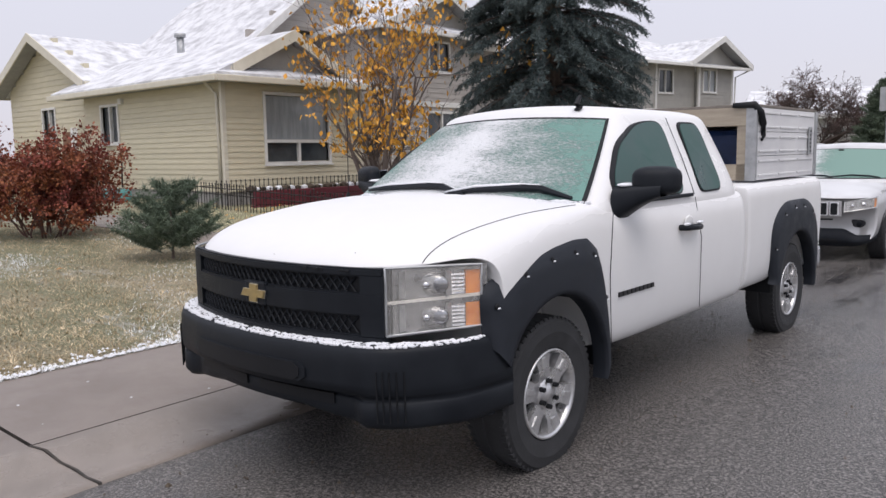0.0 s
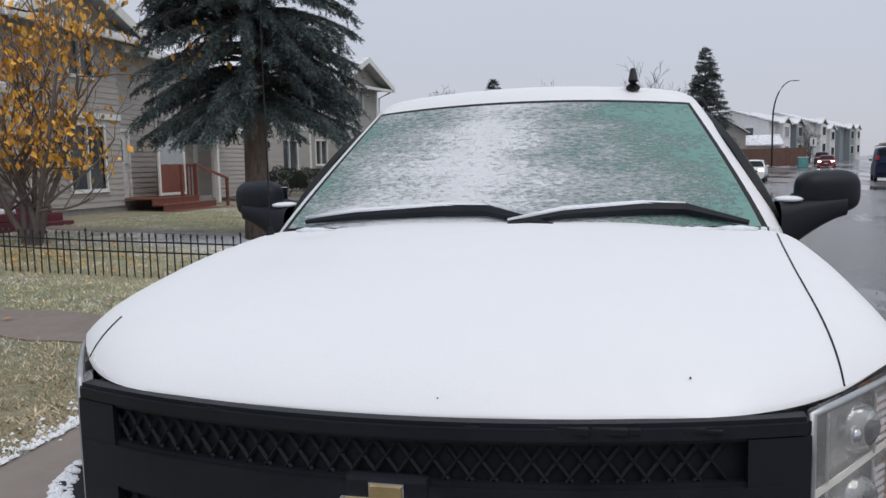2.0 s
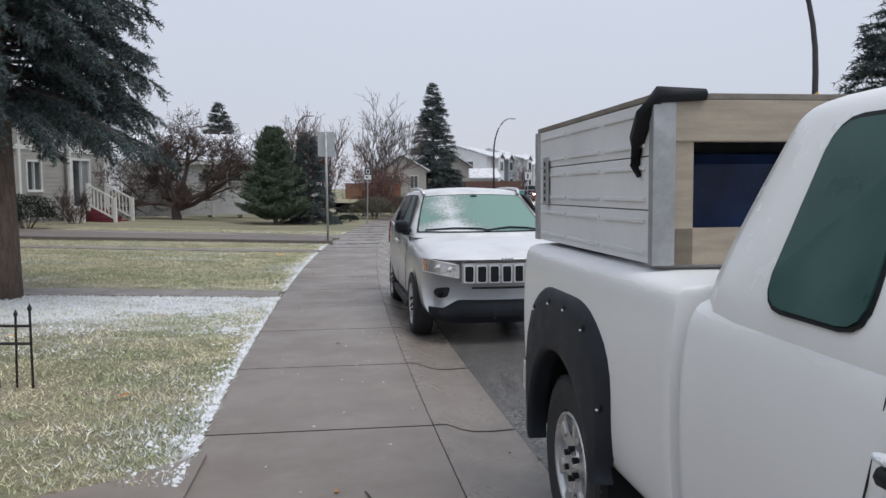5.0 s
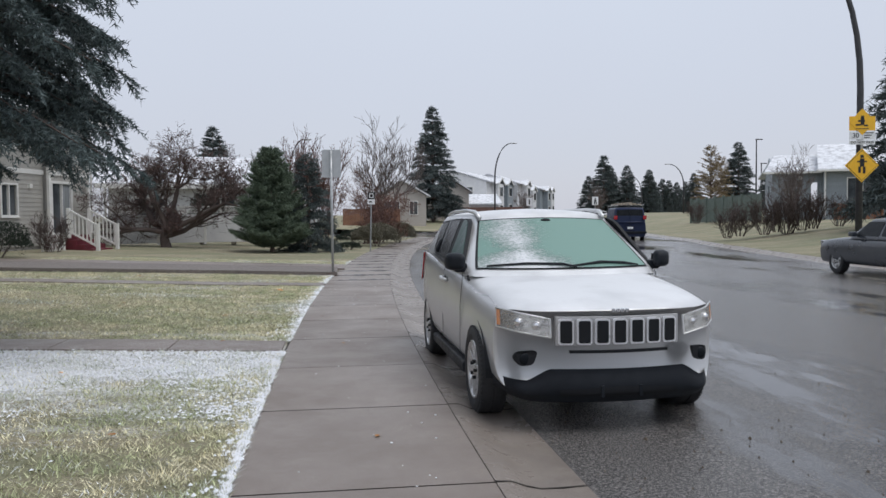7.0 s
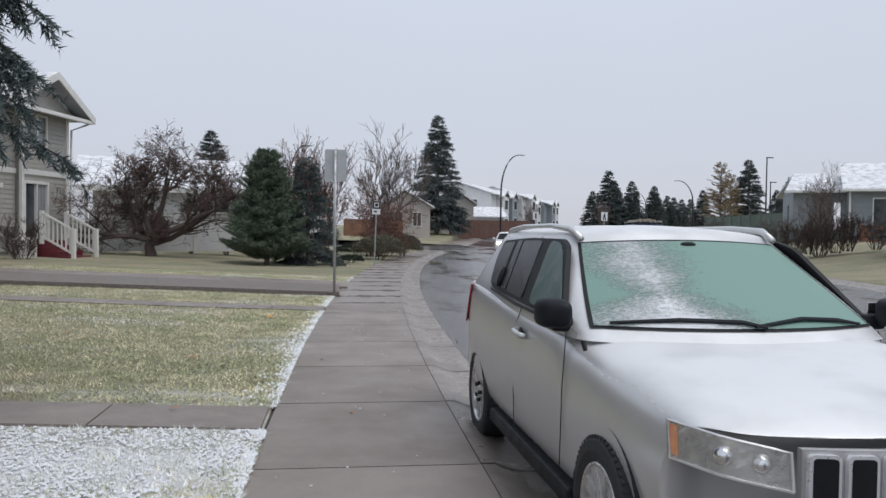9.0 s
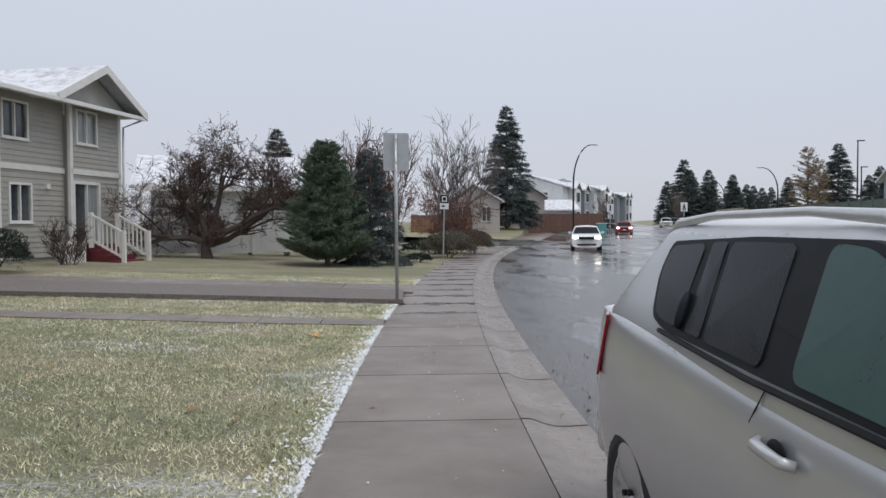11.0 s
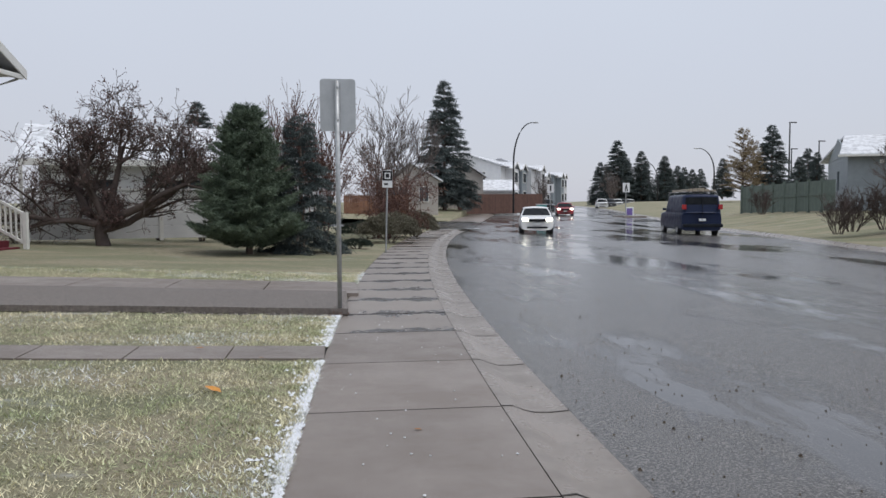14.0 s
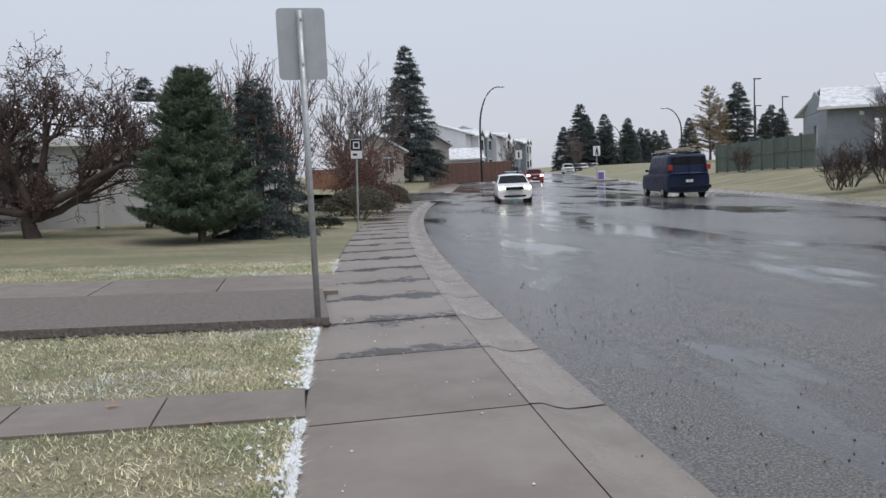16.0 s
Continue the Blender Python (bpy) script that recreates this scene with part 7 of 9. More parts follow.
def sface(x0, x1, z0, z1, off, thick=0.03, nx=14, slope=0.0):
    bm = bmesh.new()
    sheet(bm, lambda u, v: (lerp(x0, x1, u), snose(abs(lerp(x0, x1, u))) + off + slope * (v - 0.5), lerp(z0, z1, v)), nx, 2)
    ex = bmesh.ops.extrude_face_region(bm, geom=bm.faces[:])
    bmesh.ops.translate(bm, vec=(0, thick, 0), verts=[q for q in ex["geom"] if isinstance(q, bmesh.types.BMVert)])
    bmesh.ops.recalc_face_normals(bm, faces=bm.faces)
    return bm


sg = part("grille", sface(-0.452, 0.452, 0.638, 0.838, 0.008, 0.03, 18), JEEPPAINT, suv, "seven-slot grille with bright frames")
for i in range(7):
    x0 = -0.44 + 0.1265 * i
    o = rounded([(x0, 0.645), (x0, 0.825), (x0 + 0.105, 0.825), (x0 + 0.105, 0.645)], 0.02)
    bm = bmesh.new()
    poly_prism(bm, [(x, snose(abs(x)) - 0.014, z) for x, z in o], (0, 0.02, 0))
    rim_s = part("slot_frame", bm, BRIGHT, sg)
    o2 = rounded([(x0 + 0.012, 0.657), (x0 + 0.012, 0.813), (x0 + 0.093, 0.813), (x0 + 0.093, 0.657)], 0.015)
    bm = bmesh.new()
    poly_prism(bm, [(x, snose(abs(x)) - 0.018, z) for x, z in o2], (0, 0.02, 0))
    part("slot_mesh", bm, BLACK, rim_s)
for i in range(4):
    part("bonnet_badge", boxed(-0.062 + 0.033 * i, -0.036 + 0.033 * i, 0.008, 0.02, 0.868, 0.893, 0.004), CHROME, suv)
def bumper_edge(x):
    """Upper edge of the black lower bumper: a flat middle that steps down to the corners."""
    return 0.475 - 0.085 * min(max((abs(x) - 0.50) / 0.14, 0), 1)


def lower_at(u, v):
    x = lerp(-0.83, 0.83, u)
    e = max(abs(x) - 0.55, 0) / 0.28
    lo = 0.235 + 0.075 * e * e
    y = snose(abs(x)) - 0.024 * math.sin(math.pi * min(v * 1.1 + 0.05, 1)) + 0.10 * max(0.3 - v, 0) + 0.10 * e ** 3
    return (x, y, lerp(lo, bumper_edge(x), v))


bm = bmesh.new()
sheet(bm, lower_at, 44, 10)
sb = part("lower_bumper", bm, PLASTIC, suv, "black lower bumper stepping down at the corners", True)
bm = bmesh.new()
sheet(bm, lambda u, v: Vector(lower_at(lerp(0.24, 0.76, u), lerp(0.22, 0.50, v) - 0.1 * abs(2 * u - 1) * v)) + Vector((0, -0.006, 0)), 20, 3)
part("air_intake", bm, BLACK, sb)
for x in (-0.14, 0.14):
    part("intake_rib", boxed(x - 0.012, x + 0.012, snose(abs(x)) - 0.034, snose(abs(x)) + 0.02, 0.28, 0.36, 0.003), PLASTIC, sb)
part("slot_line", sface(-0.36, 0.36, 0.585, 0.605, -0.006, 0.02, 10), BLACK, suv)
for pts in (((-0.68, 0.03), (-0.35, 0.075), (-0.05, 0.06), (0.06, 0.01)), ((0.0, 0.02), (0.3, 0.085), (0.52, 0.06), (0.66, 0.01))):
    wiper(suv, [scab.front(x / scab.w(v), v + 0.02) + Vector((0, -0.02, 0.014)) for x, v in pts], [0.008, 0.012, 0.012, 0.008])
bm = bmesh.new()
tube(bm, [(-0.90 + 0.03, 1.10, 1.02), (-0.875, 1.12, 1.06)], 0.012, 6)
part("cowl_clip", bm, BLACK, suv)
part("rear_bumper", boxed(-0.80, 0.80, 4.20, 4.36, 0.34, 0.60, 0.05), SILVER, suv)
part("hatch_badge", boxed(-0.66, -0.50, 4.305, 4.315, 0.93, 0.97, 0.004), CHROME, suv)


# -- other vehicles, plainer --
def car(name, label, m, L, W, zh, zb, zt, crown, yf, yft, yr, yrt, paint, wr=0.32, wy=(0.85, 3.45), glass=DARKGLASS, lit=None, van=False, wtop=0.74, group=""):
    c = thing(name, label, "car" if not van else "van", m, group)
    h = W / 2

    def bow_(x, s):
        q = 0.16 * (x / h) ** 2
        return q * max(1 - s / 0.7, 0) - q * max(1 - (L - s) / 0.6, 0)

    def sec(s):
        hood = table([(0, zh - 0.14), (0.1, zh - 0.07), (0.5, zh - 0.02), (yf, zh + 0.03), (yf + 0.2, zb), (yr - 0.1, zb + 0.02), (yr + 0.05, zb), (L, zb - 0.10)], s)
        sd_ = table([(0, h - 0.06), (0.4, h - 0.015), (L - 0.5, h - 0.01), (L, h - 0.06)], s)
        return [(0, 0.24), (h * 0.7, 0.24), (sd_ - 0.05, 0.27), (sd_, 0.45), (sd_ + 0.005, 0.62), (sd_ - 0.01, hood - 0.13), (sd_ - 0.06, hood - 0.02), (h * 0.72, hood), (h * 0.4, hood + 0.008), (0, hood + 0.01)]
    st = [0, 0.015, 0.1, 0.4, wy[0], yf - 0.05, yf + 0.15, (yf + yr) / 2, wy[1], yr - 0.1, L - 0.25, L - 0.015, L]
    hull("body", [(s, sec(s)) for s in sorted(st)], bow_, paint, c, ((wy[0], wr), (wy[1], wr)), wr + 0.06, h - 0.30, levels=2)
    k = Cab(wb=h - 0.045, wt=h * wtop, zb=zb, zt=zt, yfb=yf, yft=yft, bowb=0.18, bowt=0.08, yrb=yr, yrt=yrt, crown=crown, bowr=0.08)
    k.build("roof", paint, c)
    k.screen("windscreen", -0.9, 0.9, 0.06, 0.94, 0.006, glass, c, nu=8, nv=4)
    k.screen("rear_window", -0.86, 0.86, 0.42 if van else 0.12, 0.90, 0.006, glass, c, rear=True, nu=8, nv=4)
    ym = (yf + yr) / 2
    for sd in (-1, 1):
        if not van:
            for a, b in ((yf + 0.42, ym - 0.03), (ym + 0.05, yr - 0.38)):
                f0 = lambda y, v: y
                o = rounded([(a, zb + 0.04), (a + (0.38 if a < ym - 0.5 else 0), zt - 0.05), (b - (0.30 if b > ym + 0.3 else 0), zt - 0.05), (b, zb + 0.04)], 0.05)
                k.pane("side_window", o, sd, glass, c, 0.006)
        for y in wy:
            wheel(c, sd * (h - 0.12), y, wr, 0.20, wr * 0.62, 5, sd, lugs=5)
        part("side_mirror", boxed(*sorted((sd * (h - 0.03), sd * (h + 0.14))), yf + 0.45, yf + 0.56, zb + 0.02, zb + 0.14, 0.03), paint, c)
        hp = part("headlight", boxed(*sorted((sd * (h - 0.42), sd * (h - 0.10))), 0.04 + 0.03, 0.20, zh - 0.22, zh - 0.08, 0.03), HEADLIT if lit == "front" else REFLECTOR, c)
        part("tail_lamp", boxed(*sorted((sd * (h - 0.24), sd * (h - 0.04))), L - 0.14, L + 0.005, zb - 0.30 if not van else zb + 0.08, zb - 0.05 if not van else zb + 0.32, 0.02), TAILLIT if lit == "rear" and not van else REDLENS, c)
    part("grille", boxed(-h * 0.5, h * 0.5, -0.012, 0.05, zh - 0.26, zh - 0.12, 0.02), BLACK, c)
    part("bumper_intake", boxed(-h * 0.6, h * 0.6, -0.010, 0.05, 0.33, 0.42, 0.02), BLACK, c)
    for yy in (-0.012, L - 0.02):
        part("plate", boxed(-0.16, 0.16, yy - 0.008, yy + 0.03, 0.50 if not van else 0.72, 0.60 if not van else 0.84, 0.004), WHITESIGN, c, "plate with its marks left as bars")
    return c


def along(x, y, z=0.0, back=False):
    """A pose in line with the street at that place."""
    slope = (curb_x(y + 1) - curb_x(y - 1)) / 2
    return pose(x, y, z, 0, 0, -math.degrees(math.atan(slope)) + (180 if back else 0))


van = car("van", "dark navy work van with ladders and lumber on its roof rack", along(16.15, 54.3, 0.03, True), 5.6, 2.0, 1.15, 1.20, 1.95, 0.10, 1.25, 1.75, 5.5, 5.42, NAVY, 0.36, (0.95, 4.45), lit="rear", van=True, wtop=0.86)
for y in (1.9, 3.3, 4.9):
    bm = bmesh.new()
    tube(bm, [(-0.85, y, 1.98), (-0.85, y, 2.13), (0.85, y, 2.13), (0.85, y, 1.98)], 0.02, 6)
    part("rack_bar", bm, GALV, van)
for i in range(5):
    part("lumber", boxed(-0.7 + 0.28 * i, -0.5 + 0.28 * i, 1.6, 5.3 - 0.2 * (i % 2), 2.15, 2.22 + 0.05 * (i % 3), 0.01), PLY, van, "pale lumber on the rack")
part("rear_bumper", boxed(-0.95, 0.95, 5.58, 5.72, 0.42, 0.58, 0.03), PLASTIC, van)
part("door_gap", boxed(-0.006, 0.006, 5.56, 5.615, 0.6, 1.9), BLACK, van)
car("hatchback", "small white hatchback with lit headlamps on the wet street", along(7.6, 52.0, 0.03), 4.15, 1.74, 0.93, 0.95, 1.38, 0.07, 1.05, 1.75, 4.0, 3.55, PAINT, 0.31, (0.85, 3.35), lit="front")
car("sedan", "dark grey sedan parked at the opposite kerb", along(11.05, 23.0, 0.04, True), 4.6, 1.78, 0.90, 0.93, 1.36, 0.07, 1.25, 1.95, 4.05, 3.45, DARKCAR, 0.32, (0.92, 3.55))
car("sedan", "red sedan with lit headlamps far down the street", along(20.2, 89.5, 0.35), 4.5, 1.78, 0.90, 0.93, 1.36, 0.07, 1.25, 1.95, 4.05, 3.45, RED, 0.32, (0.9, 3.5), lit="front")
far_car = car("parked_car", "grey parked car dusted with snow in a far row", along(24.5, 112, 0.62), 4.6, 1.85, 1.0, 1.03, 1.58, 0.08, 1.2, 1.85, 4.3, 4.0, DARKCAR, 0.34, (0.9, 3.5), group="cars parked far along the street")
for i in range(1, 6):
    yy = 128 + 8.0 * i
    ob = copy_thing(far_car, along(36.0 + 4.3 * i, yy, rise(yy)))
    if i % 2:
        for ch in ob.children:
            if ch.name.startswith(("body", "roof")):
                ch.data = ch.data.copy()
                ch.data.materials[0] = PAINT
        tagged(ob, "white parked car dusted with snow in a far row")

# ---- trees and shrubs ----
def tri_mesh(name, v, material):
    """One mesh out of loose triangles, v of shape (n, 3, 3)."""
    n = len(v)
    me = bpy.data.meshes.new(name)
    me.vertices.add(3 * n)
    me.vertices.foreach_set("co", np.ascontiguousarray(v, dtype=np.float32).reshape(-1))
    me.loops.add(3 * n)
    me.loops.foreach_set("vertex_index", np.arange(3 * n, dtype=np.int32))
    me.polygons.add(n)
    me.polygons.foreach_set("loop_start", np.arange(0, 3 * n, 3, dtype=np.int32))
    me.polygons.foreach_set("loop_total", np.full(n, 3, dtype=np.int32))
    me.update()
    me.materials.append(material)
    return me


def needles(start, way, length, per, nl, nw, rng, spread=0.9, flat=0.0):
    """Needle blades round many twigs at once. start, way: (n, 3)."""
    n = len(start)
    s = rng.uniform(0.0, 1.0, (n, per, 1))
    base = start[:, None, :] + way[:, None, :] * (length[:, None, None] * s)
    rnd = rng.normal(0, 1, (n, per, 3))
    rnd /= np.linalg.norm(rnd, axis=2, keepdims=True)
    d = way[:, None, :] * 0.75 + rnd * spread
    d /= np.linalg.norm(d, axis=2, keepdims=True)
    L = nl * rng.uniform(0.6, 1.15, (n, per, 1))
    side = np.cross(d, rng.normal(0, 1, (n, per, 3)))
    side /= np.linalg.norm(side, axis=2, keepdims=True) + 1e-9
    v = np.stack([base - side * nw, base + side * nw, base + d * L], axis=2)
    return v.reshape(-1, 3, 3)


def conifer(name, label, m, height, low, radius, branches, twigs, per, nl, nw, seed, material, trunk_r, droop=0.35, lift=0.15, power=0.8, twig_len=0.3, hang=0.5, group=""):
    r = np.random.default_rng(seed)
    tree = thing(name, label, "tree", m, group)
    bm = bmesh.new()
    tube(bm, [(0, 0, -0.2), (0.02, 0, low * 0.5), (0, 0.02, low + (height - low) * 0.4), (0, 0, height * 0.97)], [trunk_r * 1.25, trunk_r, trunk_r * 0.6, 0.015], 12)
    part("trunk", bm, BARK, tree, smooth=True)
    hs = low + (height - low) * (r.uniform(0, 1, branches) ** 1.25)
    az = r.uniform(0, 2 * np.pi, branches)
    f = (hs - low) / (height - low)
    L = radius * (1 - f) ** power * r.uniform(0.74, 1.08, branches) + 0.12
    starts, ways, lens, limb = [], [], [], bmesh.new()
    for h, a, ln, ff in zip(hs, az, L, f):
        out = np.array([math.cos(a), math.sin(a), 0.0])
        acr = np.array([-out[1], out[0], 0.0])
        up = lift + 0.55 * ff
        pt = lambda t: np.array([0, 0, h]) + out * (ln * t) + np.array([0, 0, 1.0]) * (ln * (up * t - droop * t * t))
        if ln > 0.9 and radius > 1.5 and twigs > 20:
            tube(limb, [tuple(pt(t)) for t in (0, 0.35, 0.7, 0.97)], [0.035, 0.025, 0.015, 0.006], 5, False)
        k = max(int(twigs * ln / radius * r.uniform(0.8, 1.2)), 4)
        t = r.uniform(0.12, 1.0, k) ** 0.75
        p = np.array([pt(q) for q in t])
        tang = np.array([pt(q + 0.02) - pt(q) for q in t])
        tang /= np.linalg.norm(tang, axis=1, keepdims=True)
        sgn = r.choice([-1, 1], k)[:, None]
        w = tang * r.uniform(0.25, 0.9, (k, 1)) + acr * sgn * r.uniform(0.15, 0.95, (k, 1)) * (1.05 - 0.5 * t[:, None]) + np.array([0, 0, -1.0]) * r.uniform(0, hang, (k, 1))
        w /= np.linalg.norm(w, axis=1, keepdims=True)
        starts.append(p)
        ways.append(w)
        lens.append(twig_len * r.uniform(0.6, 1.3, k) * (0.55 + 0.6 * (1 - ff)))
    if len(limb.verts):
        part("branchwork", limb, TWIG, tree)
    else:
        limb.free()
    v = needles(np.concatenate(starts), np.concatenate(ways), np.concatenate(lens), per, nl, nw, r)
    cr = new("crown", tri_mesh("crown", v, material))
    cr.parent = tree
    tagged(cr, kind="stuff")
    return tree


def boughs(seed, stems, up, spread, ratio, depth, kids, r0, curl=0.25, grav=0.0):
    """A branching skeleton: list of (points, radii, level); tips as (point, way)."""
    r = random.Random(seed)
    out, tips = [], []

    def grow(p, d, ln, rad, lv):
        pts, radii = [p], [rad]
        q, dd = p.copy(), d.copy()
        n = 4 if lv < 2 else 3
        for i in range(n):
            dd = (dd + Vector((r.gauss(0, curl), r.gauss(0, curl), r.gauss(0, curl * 0.6) + up * 0.12 - grav * lv * 0.1))).normalized()
            q = q + dd * (ln / n)
            pts.append(q.copy())
            radii.append(rad * (1 - 0.55 * (i + 1) / n))
        out.append((pts, radii, lv))
        if lv >= depth:
            tips.extend((pts[j], (pts[j] - pts[j - 1]).normalized()) for j in range(1, len(pts)))
            return
        for k in range(kids[lv] if lv < len(kids) else 3):
            j = r.randint(max(1, n - 3 if lv else 1), n)
            a = Vector((r.gauss(0, 1), r.gauss(0, 1), r.gauss(0, 0.7) + up)).normalized()
            nd = (dd * (1 - spread) + a * spread).normalized()
            grow(pts[j], nd, ln * ratio * r.uniform(0.7, 1.15), max(radii[j] * 0.62, 0.003), lv + 1)
    for p, d, ln, rad in stems:
        grow(Vector(p), Vector(d).normalized(), ln, rad, 0)
    return out, tips


def broadleaf(name, label, m, stems, seed, bark, leaf=None, leaves=0, leaf_size=0.05, up=0.3, spread=0.5, ratio=0.68, depth=4, kids=(4, 4, 4, 3), curl=0.22, grav=0.0, droop=0.0, min_r=0.004, category="tree", group="", leaf_low=0.0):
    tree = thing(name, label, category, m, group)
    sk, tips = boughs(seed, stems, up, spread, ratio, depth, kids, 0.1, curl, grav)
    r = np.random.default_rng(seed)
    groups = {}
    for pts, radii, lv in sk:
        groups.setdefault("trunk" if lv < 2 else "twig_mass", []).append((pts, radii, lv))
    for nm, items in groups.items():
        verts, faces = [], []
        for pts, radii, lv in items:
            sides = 8 if lv == 0 else 5 if lv < 3 else 3
            base = len(verts)
            for i, p in enumerate(pts):
                d = (pts[min(i + 1, len(pts) - 1)] - pts[max(i - 1, 0)]).normalized()
                a = d.orthogonal().normalized()
                b = d.cross(a)
                rad = max(radii[i], min_r)
                for k in range(sides):
                    ang = 2 * math.pi * k / sides
                    verts.append(tuple(p + rad * (math.cos(ang) * a + math.sin(ang) * b)))
            for i in range(len(pts) - 1):
                for k in range(sides):
                    faces.append((base + i * sides + k, base + i * sides + (k + 1) % sides, base + (i + 1) * sides + (k + 1) % sides, base + (i + 1) * sides + k))
        ob = new(nm, raw_mesh(nm, verts, faces, bark, True))
        ob.parent = tree
        if nm == "twig_mass":
            tagged(ob, kind="stuff")
    if leaf and leaves and tips:
        tips = [t for t in tips if t[0].z > leaf_low]
        idx = r.integers(0, len(tips), leaves)
        p = np.array([tips[i][0] for i in idx]) + r.normal(0, leaf_size * 0.8, (leaves, 3))
        d = r.normal(0, 1, (leaves, 3)) + np.array([0, 0, -0.6 - droop])
        d /= np.linalg.norm(d, axis=1, keepdims=True)
        s = np.cross(d, r.normal(0, 1, (leaves, 3)))
        s /= np.linalg.norm(s, axis=1, keepdims=True)
        L = leaf_size * r.uniform(0.6, 1.3, (leaves, 1))
        mid_p = p + d * L * 0.5
        v = np.concatenate([np.stack([p, mid_p + s * L * 0.32, p + d * L], 1), np.stack([p, p + d * L, mid_p - s * L * 0.32 + np.cross(d, s) * L * 0.12], 1)])
        cr = new("crown", tri_mesh("crown", v, leaf))
        cr.parent = tree
        tagged(cr, kind="stuff")
    return tree


def clump(name, label, m, rx, ry, h, n, leaf, material, seed, category="shrub", nw=0.006, base=0.0, flat_top=False, group=""):
    """A dense rounded shrub out of many small blades, with stems inside."""
    r = np.random.default_rng(seed)
    ob = thing(name, label, category, m, group)
    d = r.normal(0, 1, (n, 3))
    d[:, 2] = np.abs(d[:, 2]) * 0.9 - 0.15
    d /= np.linalg.norm(d, axis=1, keepdims=True)
    bump = 1 + 0.10 * np.sin(d[:, 0] * 5 + seed) * np.cos(d[:, 1] * 6) + 0.06 * np.sin(d[:, 2] * 11 + d[:, 0] * 9)
    rad = (1 - 0.45 * r.uniform(0, 1, n) ** 2.2) * bump
    p = d * rad[:, None] * np.array([rx, ry, h * 0.62]) + np.array([0, 0, h * 0.40 + base])
    v = needles(p, d, np.full(n, leaf), 4, leaf, nw, r, 0.8)
    cr = new("foliage", tri_mesh("foliage", v, material))
    cr.parent = ob
    tagged(cr, kind="stuff")
    bm = bmesh.new()
    for i in range(7):
        a = 2 * math.pi * i / 7
        tube(bm, [(0.1 * rx * math.cos(a), 0.1 * ry * math.sin(a), -0.05), (0.6 * rx * math.cos(a), 0.6 * ry * math.sin(a), h * 0.55)], [0.02, 0.008], 5)
    part("stem_mass", bm, TWIG, ob)
    return ob


def at(x, y, scale=1.0, turn=0.0, z=None):
    return Matrix.Translation((x, y, lawn_z(x, y) - 0.03 if z is None else z)) @ Matrix.Rotation(radians(turn), 4, "Z") @ Matrix.Scale(scale, 4)


conifer("spruce_tree", "large blue-green spruce with a bare grey trunk on the lawn", at(-6.45, 12.15), 13.5, 2.45, 1.98, 660, 62, 30, 0.075, 0.0075, 21, SPRUCE, 0.225, 0.42, 0.12, 0.62, 0.23, 1.1)
conifer("pine_tree", "bushy dark green pine reaching the ground", at(-4.95, 35.2), 3.95, 0.10, 1.30, 420, 40, 18, 0.12, 0.009, 31, PINE, 0.10, 0.0, 0.42, 0.72, 0.26, 0.0)
conifer("spruce_tree", "short frosted spruce beside the pine", at(-3.55, 36.3), 4.0, 0.15, 1.25, 260, 34, 14, 0.10, 0.008, 33, FARSPRUCE, 0.09, 0.35, 0.2, 0.75, 0.25, 0.3)
conifer("small_pine", "small young pine in the lawn", at(-6.42, 3.15), 0.85, 0.05, 0.50, 110, 16, 16, 0.085, 0.005, 35, PINE, 0.02, 0.05, 0.6, 0.6, 0.16, 0.0)
far_sp = conifer("spruce_tree", "tall dark spruce behind the side street", Matrix.Translation((7.85, 89.0, 0.9)), 12.6, 0.9, 3.3, 300, 34, 10, 0.34, 0.03, 41, FARSPRUCE, 0.2, 0.30, 0.15, 0.85, 0.6, 0.35, group="distant spruces")
for x, y, z, s, turn in ((-16.1, 93.2, 0.6, 0.88, 40), (58.8, 180, 1.0, 1.15, 80), (64.4, 180, 1.0, 0.97, 10), (69.8, 180, 1.0, 0.89, 150), (66.6, 184, 1.0, 0.72, 200), (79.0, 190, 1.0, 0.73, 250), (74.0, 188, 1.0, 0.66, 20), (57.2, 115, 2.3, 0.80, 300), (51.6, 118, 2.3, 0.45, 30), (67.0, 124, 2.3, 0.5, 130), (72.5, 128, 2.3, 0.58, 190), (25.2, 36.0, 0.9, 1.05, 60), (78, 139, 2.2, 0.7, 100), (88, 200, 1.5, 0.7, 300), (61.6, 183, 1.0, 0.95, 33), (72.6, 186, 1.0, 0.8, 77), (76.5, 188, 1.0, 0.75, 120), (82, 192, 1.0, 0.7, 15), (57.0, 186, 1.0, 0.8, 210)):
    copy_thing(far_sp, Matrix.Translation((x, y, z)) @ Matrix.Rotation(radians(turn), 4, "Z") @ Matrix.Diagonal((s * 1.2, s * 1.2, s, 1)))
larch = conifer("larch_tree", "pale yellow-brown larch losing its needles", Matrix.Translation((51.4, 112, 2.2)), 9.3, 0.8, 2.6, 150, 22, 7, 0.3, 0.022, 43, LARCH, 0.16, 0.2, 0.4, 0.6, 0.5, 0.1, group="larches")
copy_thing(larch, Matrix.Translation((54.0, 114, 2.2)) @ Matrix.Scale(0.85, 4))

